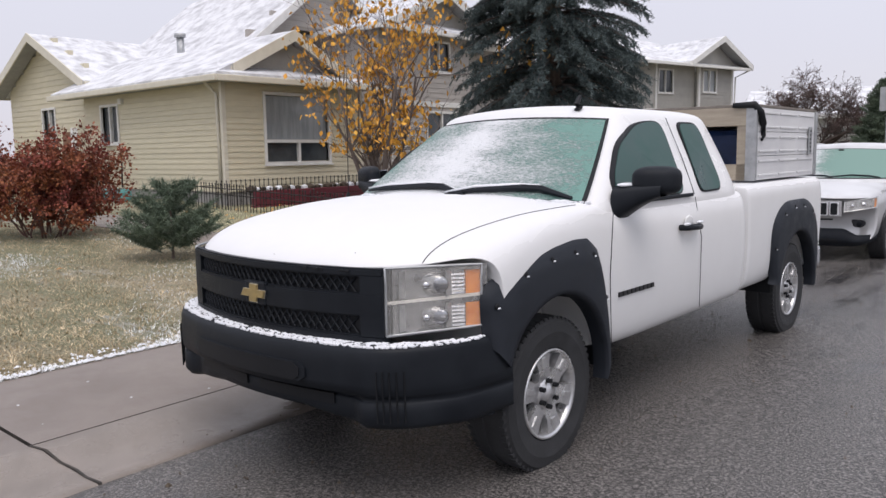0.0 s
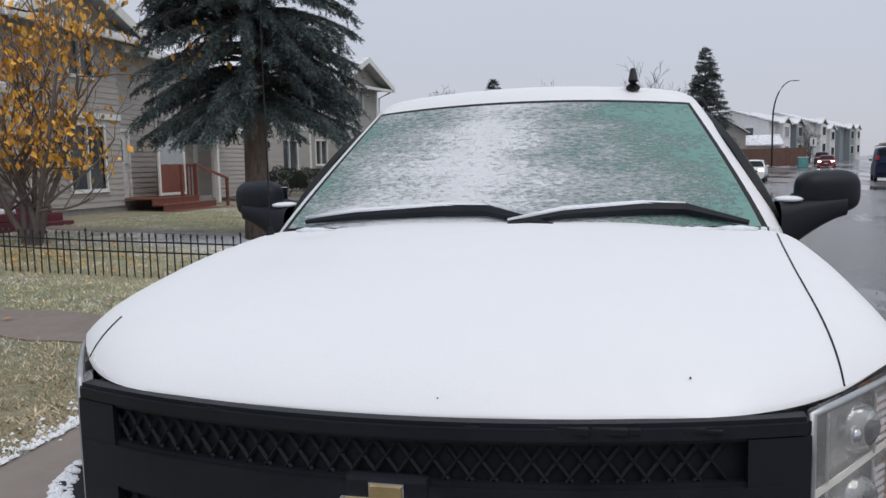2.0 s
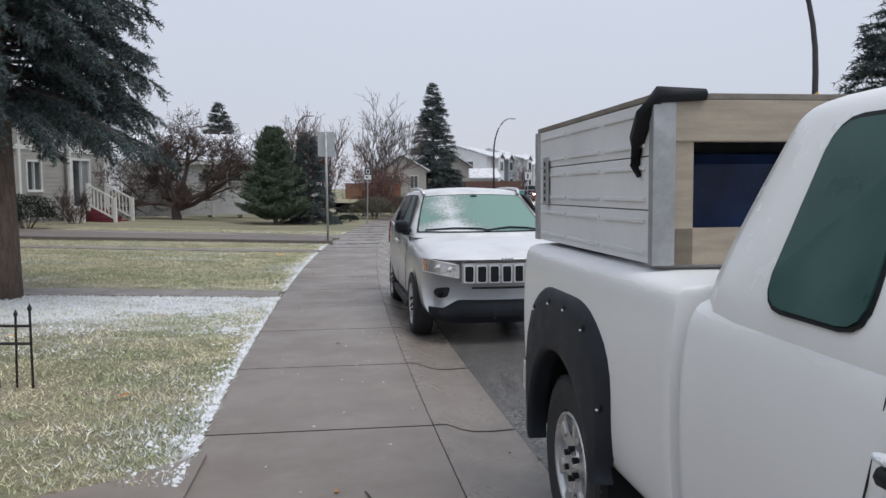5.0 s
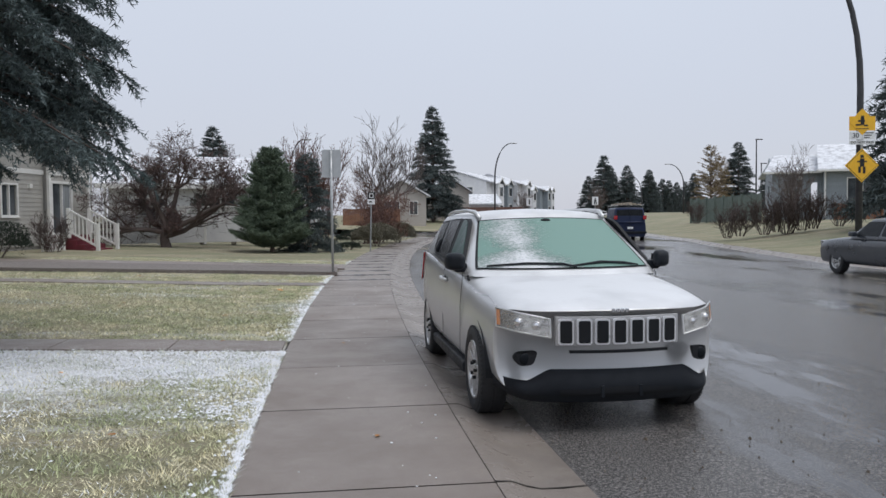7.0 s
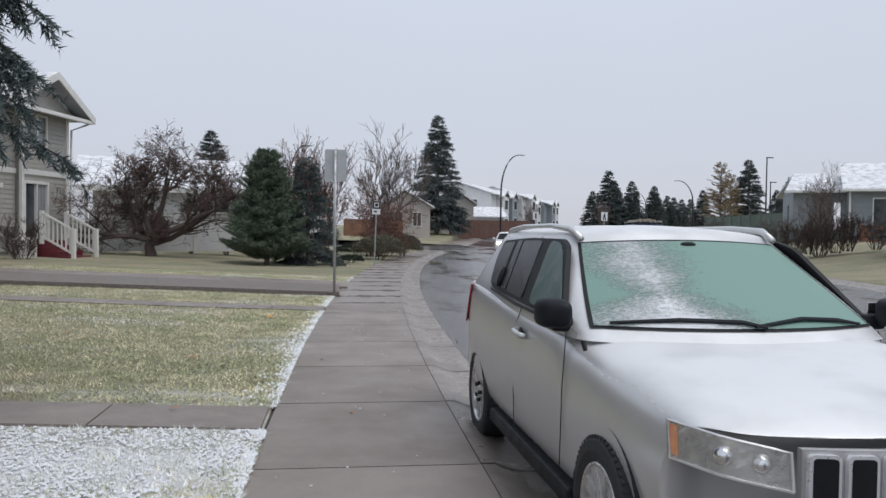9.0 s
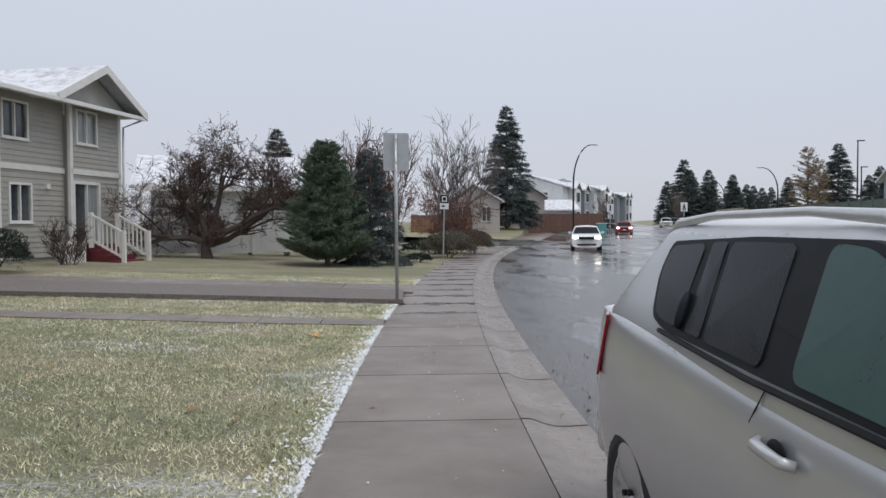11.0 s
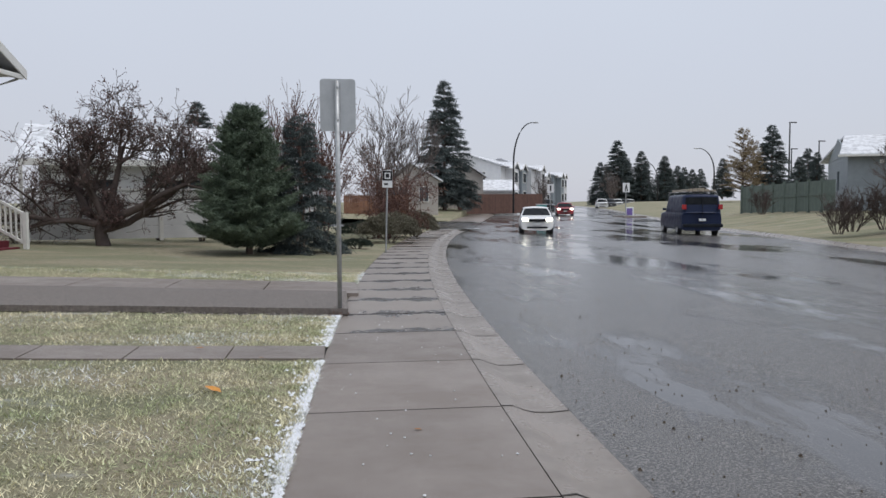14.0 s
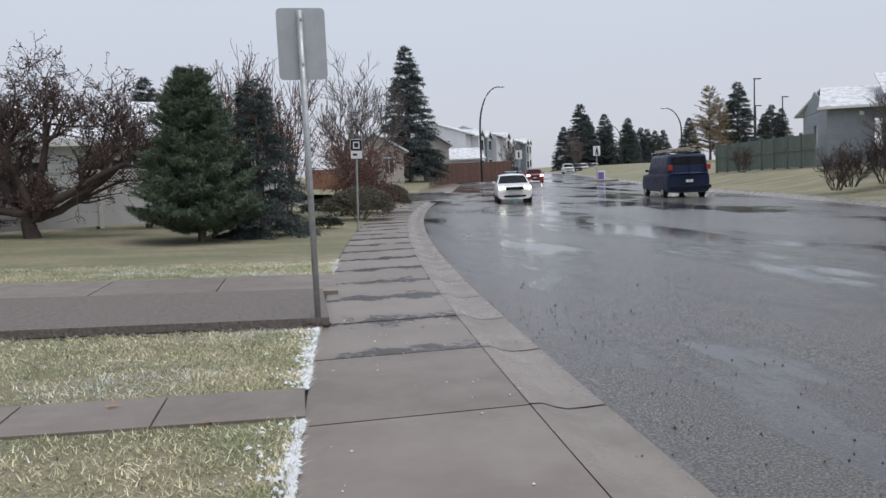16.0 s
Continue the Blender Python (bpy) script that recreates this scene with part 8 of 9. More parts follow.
broadleaf("crab_apple_tree", "spreading crab-apple with dark limbs and few dry leaves", at(-9.4, 37.6, 1.18),
          [((-0.04, 0, -0.1), (-0.10, 0, 1.0), 0.9, 0.21), ((-0.06, 0, 0.5), (-0.95, 0.1, 0.75), 2.1, 0.13), ((0.02, 0, 0.55), (0.85, -0.1, 0.62), 2.3, 0.12), ((0, 0.05, 0.7), (0.12, 0.3, 1.0), 1.9, 0.11), ((-0.02, 0, 0.7), (-0.35, -0.35, 0.95), 1.9, 0.11), ((0.05, 0, 0.45), (1.0, 0.15, 0.35), 2.2, 0.10), ((-0.08, 0, 0.55), (-1.0, -0.1, 0.45), 2.2, 0.10)],
          7, TWIG, CRABLEAF, 19000, 0.05, 0.32, 0.56, 0.60, 4, (6, 6, 5, 5), 0.20, droop=0.5, min_r=0.006)
broadleaf("rowan_tree", "many-stemmed young tree with sparse orange-yellow leaves", at(-9.55, 9.9),
          [((-0.10 + 0.06 * i, 0.03 * (i % 3) - 0.03, -0.1), (0.25 * math.cos(i * 1.9), 0.25 * math.sin(i * 1.9), 1.0), 3.1, 0.055) for i in range(6)],
          12, GREYTWIG, YLEAF, 2100, 0.13, 0.42, 0.50, 0.56, 3, (7, 5, 4), 0.16, droop=1.4, min_r=0.004, leaf_low=1.3)
broadleaf("red_shrub", "dense red autumn shrub with fine dark twigs", at(-9.9, 2.95),
          [((0.25 * math.cos(i), 0.25 * math.sin(i), -0.05), (0.6 * math.cos(i), 0.6 * math.sin(i), 1.0), 0.95, 0.018) for i in range(16)],
          14, REDTWIG, RLEAF, 22000, 0.06, 0.30, 0.42, 0.62, 3, (5, 5, 4), 0.2, min_r=0.003, category="shrub")
bare = broadleaf("bare_tree", "leafless grey deciduous tree with upswept branches", Matrix.Translation((1.0, 68.0, 0.2)),
                 [((0, 0, -0.2), (0.05, 0, 1), 3.0, 0.22), ((0.1, 0, -0.2), (0.5, 0.1, 1), 4.4, 0.16), ((-0.1, 0, -0.2), (-0.5, -0.1, 1), 4.4, 0.16), ((0, 0.1, 0), (0.2, 0.4, 1), 4.2, 0.14)],
                 17, GREYTWIG, None, 0, 0, 0.45, 0.42, 0.66, 4, (5, 5, 4, 4), 0.15, min_r=0.013, group="bare trees")
copy_thing(bare, Matrix.Translation((-5.0, 62, 0.3)) @ Matrix.Rotation(2, 4, "Z") @ Matrix.Scale(0.62, 4))
copy_thing(bare, Matrix.Translation((24.9, 48.5, 0.85)) @ Matrix.Rotation(4, 4, "Z") @ Matrix.Scale(0.50, 4))
copy_thing(bare, Matrix.Translation((20.5, 99, 0.9)) @ Matrix.Rotation(1, 4, "Z") @ Matrix.Scale(0.48, 4))
copy_thing(bare, Matrix.Translation((56, 175, 0.9)) @ Matrix.Rotation(1, 4, "Z") @ Matrix.Scale(0.9, 4))
broadleaf("purple_shrub", "tall purplish bare shrub behind the pine", Matrix.Translation((-3.6, 41.5, 0.3)),
          [((0.7 * math.cos(i * 2.4) , 0.7 * math.sin(i * 2.4), -0.1), (0.22 * math.cos(i), 0.22 * math.sin(i), 1), 2.6, 0.03) for i in range(13)],
          19, REDTWIG, DRYLEAF, 2600, 0.07, 0.6, 0.3, 0.6, 3, (6, 5, 4), 0.12, min_r=0.008, category="shrub")
broadleaf("weeping_shrub", "reddish drooping shrub with dry leaves", Matrix.Translation((-0.6, 47.0, 0.2)),
          [((0.3 * math.cos(i), 0.3 * math.sin(i), -0.1), (0.4 * math.cos(i), 0.4 * math.sin(i), 1), 2.2, 0.03) for i in range(9)],
          23, REDTWIG, DRYLEAF, 4200, 0.08, 0.2, 0.5, 0.6, 3, (6, 5, 4), 0.2, grav=0.6, min_r=0.008, category="shrub")
twiggy = broadleaf("twiggy_shrub", "leafless brown twiggy shrub", at(-12.1, 32.3),
                   [((0.15 * math.cos(i), 0.15 * math.sin(i), -0.05), (0.5 * math.cos(i), 0.5 * math.sin(i), 1), 0.75, 0.015) for i in range(12)],
                   27, TWIG, None, 0, 0, 0.4, 0.4, 0.6, 3, (5, 4, 4), 0.2, min_r=0.005, category="shrub", group="twiggy shrubs")
for i in range(7):
    copy_thing(twiggy, Matrix.Translation((18.2 + 0.9 * i, 43.2 - 0.25 * i + 0.6 * (i % 2), 0.35 + 0.1 * i)) @ Matrix.Rotation(i * 1.3, 4, "Z") @ Matrix.Scale(1.15 + 0.15 * (i % 3), 4))
copy_thing(twiggy, Matrix.Translation((24.7, 60.5, 0.95)) @ Matrix.Scale(1.2, 4))
copy_thing(twiggy, Matrix.Translation((21.5, 43.0, 0.55)) @ Matrix.Scale(1.6, 4))
clump("round_shrub", "low rounded olive-brown shrub by the sidewalk", Matrix.Translation((-0.50, 43.3, 0.12)), 1.1, 0.9, 1.05, 5200, 0.09, SHRUB, 51, nw=0.012, group="round shrubs")
clump("round_shrub", "low rounded olive-brown shrub by the sidewalk", Matrix.Translation((0.95, 48.4, 0.15)), 1.0, 0.9, 1.05, 4200, 0.09, SHRUB, 52, nw=0.012, group="round shrubs")
clump("round_shrub", "dark green clipped shrub under the house window", at(-12.5, 26.2), 0.85, 0.75, 1.15, 5200, 0.05, JUNIPER, 53, nw=0.008, group="round shrubs")
clump("round_shrub", "dark green clipped shrub under the house window", at(-12.4, 28.6), 0.9, 0.75, 1.1, 5200, 0.05, JUNIPER, 54, nw=0.008, group="round shrubs")
clump("columnar_cedar", "dark column-shaped cedar against the white fence", at(-8.6, 41.0), 0.55, 0.5, 2.3, 5200, 0.06, JUNIPER, 55, nw=0.010, group="columnar cedars")
clump("columnar_cedar", "dark column-shaped cedar against the white fence", at(-7.2, 41.2), 0.55, 0.5, 1.9, 4600, 0.06, JUNIPER, 56, nw=0.010, group="columnar cedars")
clump("low_shrub", "small dark shrub at the sidewalk edge", Matrix.Translation((-1.9, 39.0, 0.15)), 0.5, 0.35, 0.28, 1200, 0.06, JUNIPER, 57, nw=0.008)
clump("low_shrub", "small evergreen shrub under the drooping bush", Matrix.Translation((-1.2, 46.2, 0.15)), 1.3, 0.6, 0.7, 2400, 0.08, JUNIPER, 58, nw=0.012)

# ---- street furniture and small things ----
iron = thing("iron_fence", "low black wrought-iron garden fence with spear tips", "fence")
IX0, IX1, IY = -4.25, -13.0, 7.36
pick = bmesh.new()
tube(pick, [(0, 0, 0.0), (0, 0, 0.55)], 0.009, 6)
tube(pick, [(0, 0, 0.54), (0, 0, 0.565), (0, 0, 0.60)], [0.006, 0.018, 0.001], 6)
pick_me = finish("picket", pick, IRON)
ns = 76
for i in range(ns + 1):
    x = lerp(IX0, IX1, i / ns)
    ob = new("picket", pick_me)
    ob.parent = iron
    ob.matrix_local = Matrix.Translation((x, IY + 0.01 * math.sin(i * 1.7), lawn_z(x, IY) - 0.02)) @ Matrix.Rotation(0.03 * math.sin(i * 2.3), 4, "Y") @ Matrix.Scale(1.08 if i % 19 == 0 else 1.0, 4)
for h in (0.33, 0.46):
    bm = bmesh.new()
    tube(bm, [(lerp(IX0, IX1, i / 12), IY, lawn_z(lerp(IX0, IX1, i / 12), IY) + h) for i in range(13)], 0.011, 6)
    part("rail", bm, IRON, iron)
bm = bmesh.new()
tube(bm, [(-13.0, 7.36 + 0.55 * i, 0.88) for i in range(9)], 0.011, 6)
part("rail", bm, IRON, iron)
for i in range(36):
    ob = new("picket", pick_me)
    ob.parent = iron
    ob.matrix_local = Matrix.Translation((-12.05, 7.45 + 0.125 * i, 0.44))

sign = thing("street_sign", "grey back of a road sign on a galvanised post", "sign", Matrix.Translation((-2.47, 23.6, 0.1)))
bm = bmesh.new()
tube(bm, [(0, 0, -0.1), (-0.01, 0, 3.12)], 0.032, 12)
part("post", bm, GALV, sign, smooth=True)
bm = bmesh.new()
o = rounded([(-0.235, 2.46), (-0.235, 3.15), (0.235, 3.15), (0.235, 2.46)], 0.05)
poly_prism(bm, [(x, 0.04, z) for x, z in o], (0, 0.006, 0))
plate = part("plate", bm, SIGNBACK, sign, "bare aluminium plate with a stiffener")
part("stiffener", boxed(-0.035, 0.035, 0.02, 0.041, 2.50, 3.1), GALV, plate)
for z in (2.6, 3.03):
    part("bolt", boxed(-0.012, 0.012, -0.036, 0.05, z - 0.012, z + 0.012, 0.003), GALV, sign)
clump("weeds", "dark weeds at the foot of the sign post", at(-2.52, 23.67), 0.13, 0.13, 0.08, 250, 0.04, DRYLEAF, 61, "weeds", nw=0.004)

bus = thing("bus_stop_sign", "white bus stop sign with dark symbol on a thin post", "sign", Matrix.Translation((-0.98, 38.0, 0.15)) @ Matrix.Rotation(radians(1.5), 4, "Y"))
bm = bmesh.new()
tube(bm, [(0, 0, -0.1), (0, 0, 2.55)], 0.028, 8)
part("post", bm, GALV, bus)
part("plate", boxed(-0.16, 0.16, -0.045, -0.035, 1.98, 2.52, 0.004), WHITESIGN, bus)
part("symbol_panel", boxed(-0.155, 0.155, -0.05, -0.044, 2.20, 2.51, 0.004), SIGNBLACK, bus)
bm = bmesh.new()
for a in ((-0.09, 0.09, 2.26, 2.29), (-0.09, 0.09, 2.42, 2.45), (-0.09, -0.06, 2.29, 2.42), (0.06, 0.09, 2.29, 2.42)):
    box(bm, a[0], a[1], -0.055, -0.05, a[2], a[3])
part("symbol", bm, WHITESIGN, bus)
part("route_bar", boxed(-0.10, 0.02, -0.05, -0.044, 2.06, 2.12), SIGNBLACK, bus)


def street_lamp(m, h, reach, label, group="street lamps", r=0.10):
    l = thing("street_lamp", label, "lamp", m, group)
    bm = bmesh.new()
    pts = [(0, 0, -0.2), (0, 0, h * 0.55)]
    for i in range(1, 9):
        a = math.pi / 2 * i / 8
        pts.append((reach * (1 - math.cos(a)), 0, h * 0.55 + (h * 0.45) * math.sin(a)))
    tube(bm, pts, [r * (1 - 0.06 * i) for i in range(len(pts))], 10)
    part("pole", bm, LAMPPOLE, l, smooth=True)
    bm = bmesh.new()
    d = 1 if reach > 0 else -1
    bmesh.ops.create_icosphere(bm, subdivisions=2, radius=1, matrix=Matrix.Translation((reach + 0.3 * d, 0, h - 0.01)) @ Matrix.Diagonal((0.38, 0.12, 0.08, 1)))
    part("lamp_head", bm, GALV, l, smooth=True)
    return l


street_lamp(Matrix.Translation((14.7, 88.8, 0.9)), 8.75, 1.9, "dark curved street lamp at the side street")
street_lamp(Matrix.Translation((46.3, 110, 2.0)), 6.8, -2.2, "grey curved street lamp far off")
street_lamp(Matrix.Translation((-6.5, 71.0, 0.2)), 8.0, 1.3, "curved street lamp behind the trees")
street_lamp(Matrix.Translation((64.0, 170, 1.0)), 9.5, -3.0, "grey curved street lamp far off")
lampR = street_lamp(Matrix.Translation((14.5, 27.4, 0.2)), 9.8, -1.9, "dark curved street lamp carrying yellow warning signs", r=0.11)
for x, y, z, h in ((62.9, 120, 2.2, 11.2), (74.1, 130, 2.2, 9.4), (70.0, 131, 2.2, 8.2)):
    pl = thing("floodlight_pole", "tall dark floodlight pole far off", "pole", Matrix.Translation((x, y, z)), "floodlight poles")
    bm = bmesh.new()
    tube(bm, [(0, 0, -0.3), (0, 0, h)], [0.14, 0.09], 8)
    part("pole", bm, LAMPPOLE, pl)
    part("lamp_head", boxed(-0.1, 1.0, -0.15, 0.15, h - 0.1, h + 0.05, 0.02), LAMPPOLE, pl)

# warning signs on the lamp post, facing the traffic
warn = thing("warning_signs", "yellow diamond warning signs with a 30 speed plate", "sign", Matrix.Translation((14.48, 27.26, 0.0)) @ Matrix.Rotation(radians(-8), 4, "Z"))


def diamond(z, s, y, mt, nm):
    bm = bmesh.new()
    poly_prism(bm, [(0, y, z - s), (s, y, z), (0, y, z + s), (-s, y, z)], (0, 0.006, 0))
    return part(nm, bm, mt, warn)


part("back_plate", boxed(-0.42, 0.42, -0.004, 0.004, 4.22, 4.68, 0.003), YELLOWSIGN, warn)
diamond(4.50, 0.43, -0.012, YELLOWSIGN, "diamond")
for a in ((-0.05, 0.05, 4.62, 4.70), (-0.14, 0.08, 4.50, 4.56), (-0.06, 0.06, 4.40, 4.62), (-0.22, -0.05, 4.38, 4.43), (0.05, 0.18, 4.36, 4.41), (-0.2, 0.2, 4.27, 4.29)):
    part("pictogram_bar", boxed(a[0], a[1], -0.020, -0.0125, a[2], a[3], 0.002), SIGNBLACK, warn)
part("speed_plate", boxed(-0.42, 0.0, -0.008, 0.0, 3.93, 4.20, 0.003), WHITESIGN, warn)
part("hours_plate", boxed(0.01, 0.42, -0.008, 0.0, 3.93, 4.20, 0.003), WHITESIGN, warn)
for i in range(3):
    part("text_bar", boxed(0.06, 0.36 - 0.06 * i, -0.013, -0.0085, 4.13 - 0.075 * i, 4.16 - 0.075 * i), SIGNBLACK, warn)
lettering("30", 0.22, SIGNBLACK, Matrix.Translation((-0.21, -0.012, 4.06)) @ Matrix.Rotation(radians(90), 4, "X"), warn)
part("pass_plate", boxed(-0.42, 0.42, -0.008, 0.0, 3.77, 3.91, 0.003), WHITESIGN, warn)
lettering("DO NOT PASS", 0.115, SIGNBLACK, Matrix.Translation((0.0, -0.012, 3.84)) @ Matrix.Rotation(radians(90), 4, "X"), warn)
diamond(3.10, 0.55, -0.008, YELLOWSIGN, "diamond")
diamond(3.10, 0.50, -0.013, SIGNBLACK, "diamond_border")
diamond(3.10, 0.48, -0.018, YELLOWSIGN, "diamond_face")
for a in ((-0.06, 0.05, 3.34, 3.44), (-0.07, 0.07, 3.06, 3.32), (-0.16, 0.15, 3.20, 3.25), (-0.12, -0.04, 2.86, 3.06), (0.03, 0.11, 2.84, 3.06)):
    part("pictogram_bar", boxed(a[0], a[1], -0.030, -0.0245, a[2], a[3], 0.002), SIGNBLACK, warn)
part("bracket", boxed(-0.03, 0.03, 0.0, 0.10, 2.6, 4.85), GALV, warn)

# crosswalk island with sign, far crosswalk marker
isl = thing("traffic_island", "small traffic island with purple-banded bollard and sign", "island", Matrix.Translation((25.6, 86, 0.33)))
part("island_base", boxed(-1.1, 1.1, -1.6, 1.6, -0.3, 0.12, 0.05), CONCRETE, isl)
part("bollard", boxed(-0.75, -0.05, -1.2, -1.0, 0.12, 0.95, 0.05), WHITESIGN, isl)
part("bollard_band", boxed(-0.755, -0.2, -1.215, -1.2, 0.2, 0.85), PURPLE, isl)
bm = bmesh.new()
tube(bm, [(-0.4, 0, 0), (-0.4, 0, 3.3)], 0.05, 8)
part("post", bm, GALV, isl)
part("plate", boxed(-0.75, -0.05, -0.08, -0.06, 2.4, 3.3, 0.01), WHITESIGN, isl)
for a in ((-0.45, -0.33, 3.02, 3.16), (-0.50, -0.30, 2.74, 3.0), (-0.54, -0.44, 2.48, 2.74), (-0.36, -0.24, 2.48, 2.74)):
    part("pictogram_bar", boxed(a[0], a[1], -0.092, -0.081, a[2], a[3]), SIGNBLACK, isl)
mk = thing("crosswalk_sign", "white crosswalk sign on a post across the road", "sign", Matrix.Translation((19.6, 93, 0.5)))
bm = bmesh.new()
tube(bm, [(0, 0, -0.1), (0, 0, 3.2)], 0.05, 8)
part("post", bm, GALV, mk)
part("plate", boxed(-0.35, 0.35, -0.08, -0.06, 2.3, 3.2, 0.01), WHITESIGN, mk)
part("pictogram_bar", boxed(-0.08, 0.08, -0.09, -0.081, 2.45, 3.05), SIGNBLACK, mk)
bx = thing("utility_box", "teal and white roadside cabinet", "cabinet", Matrix.Translation((18.4, 92, 0.55)))
part("body", boxed(-0.5, 0.5, -0.3, 0.3, -0.1, 1.0, 0.04), TEAL, bx)
part("lid", boxed(-0.54, 0.54, -0.34, 0.34, 1.0, 1.08, 0.02), WHITESIGN, bx)
# painted crosswalk lines
for k, (x0, x1, y0, y1) in enumerate(((2.2, 6.4, 60.6, 61.0), (3.0, 9.2, 73.0, 73.4))):
    bm = bmesh.new()
    sheet(bm, lambda u, v: (lerp(x0, x1, u), lerp(y0, y1, v) + u * 1.0, rise(y0) + 0.065), 6, 1)
    solo("road_line", bm, WHITESIGN, "worn white painted crosswalk line", "road line", kind="structure")
bm = bmesh.new()
sheet(bm, lambda u, v: (lerp(curb_x(78) + 1, curb_x(78) + 12, u), 78 + lerp(0, 0.35, v) - 2.2 * u, rise(78) + 0.095), 10, 1)
solo("road_line", bm, WHITESIGN, "worn white stop line across the road", "road line", kind="structure")

# boarded fence and houses across the side street
bf = thing("board_fence", "brown board fence round the corner garden", "fence")
for i in range(62):
    f = i / 62
    x, y = lerp(9.6, 19.6, f), lerp(91.4, 96.0, f)
    z = lawn_z(x, y) + 0.45
    part("fence_board", boxed(-0.085, 0.085, -0.015, 0.015, -0.3, 1.75, m=Matrix.Translation((x, y, z)) @ Matrix.Rotation(0.43, 4, "Z")), BROWNFENCE, bf)
for i in range(34):
    x, y = lerp(-2.0, 3.5, i / 34), 79.5
    part("fence_board", boxed(x, x + 0.155, y, y + 0.03, 0.6, 2.4), CEDAR, bf)


def far_house(name, label, x0, x1, y0, y1, z0, ze, zp, wall, wins, axis="x", over=0.4, m=None):
    """A plain far house: walls, gable roof with the ridge along axis, framed windows on the face at y0."""
    h = thing(name, label, "house", m)
    part("wall", boxed(x0, x1, y0, y1, z0, ze), wall, h)
    if axis == "x":
        ym = (y0 + y1) / 2
        for a in (y0, y1):
            s = -1 if a == y0 else 1
            roof_panel(h, [(x0 - over, a + s * over, ze - 0.15), (x1 + over, a + s * over, ze - 0.15), (x1 + over, ym, zp), (x0 - over, ym, zp)], 0.15)
        for x in (x0 + 0.02, x1 - 0.12):
            bm = bmesh.new()
            poly_prism(bm, [(x, y0, ze), (x, y1, ze), (x, ym, zp - 0.05)], (0.1, 0, 0))
            part("gable_face", bm, wall, h)
    else:
        xm = (x0 + x1) / 2
        for a in (x0, x1):
            s = -1 if a == x0 else 1
            roof_panel(h, [(a + s * over, y0 - over, ze - 0.15), (a + s * over, y1 + over, ze - 0.15), (xm, y1 + over, zp), (xm, y0 - over, zp)], 0.15)
        for y in (y0 + 0.02, y1 - 0.12):
            bm = bmesh.new()
            poly_prism(bm, [(x0, y, ze), (x1, y, ze), (xm, y, zp - 0.05)], (0, 0.1, 0))
            part("gable_face", bm, wall, h)
    for a, b, c, d in wins:
        w = part("window", boxed(a, b, y0 - 0.08, y0 + 0.02, c, d, 0.01), TRIM, h)
        part("pane", boxed(a + 0.08, (a + b) / 2 - 0.03, y0 - 0.1, y0 - 0.06, c + 0.08, d - 0.08), WINGLASS, w)
        part("pane", boxed((a + b) / 2 + 0.03, b - 0.08, y0 - 0.1, y0 - 0.06, c + 0.08, d - 0.08), WINGLASS, w)
    return h


far_house("house", "pale bungalow with a bay window behind bare trees", 1.3, 6.2, 81, 90, 0.6, 3.7, 5.2, BEIGE, ((1.9, 3.6, 1.5, 3.2), (4.5, 5.4, 1.8, 3.2)), "y")
far_house("house", "beige house half hidden by the big spruce", 8.0, 12.9, 95.5, 104, 0.8, 4.6, 6.3, BEIGE, ((9.4, 10.8, 2.2, 3.4),), "y")
far_house("garage", "low white garage with a snowy roof", 12.2, 17.2, 99, 105, 0.8, 3.2, 4.3, WHITEWALL, ((13.0, 14.2, 2.0, 2.8), (15.0, 16.2, 2.0, 2.8)), "x")
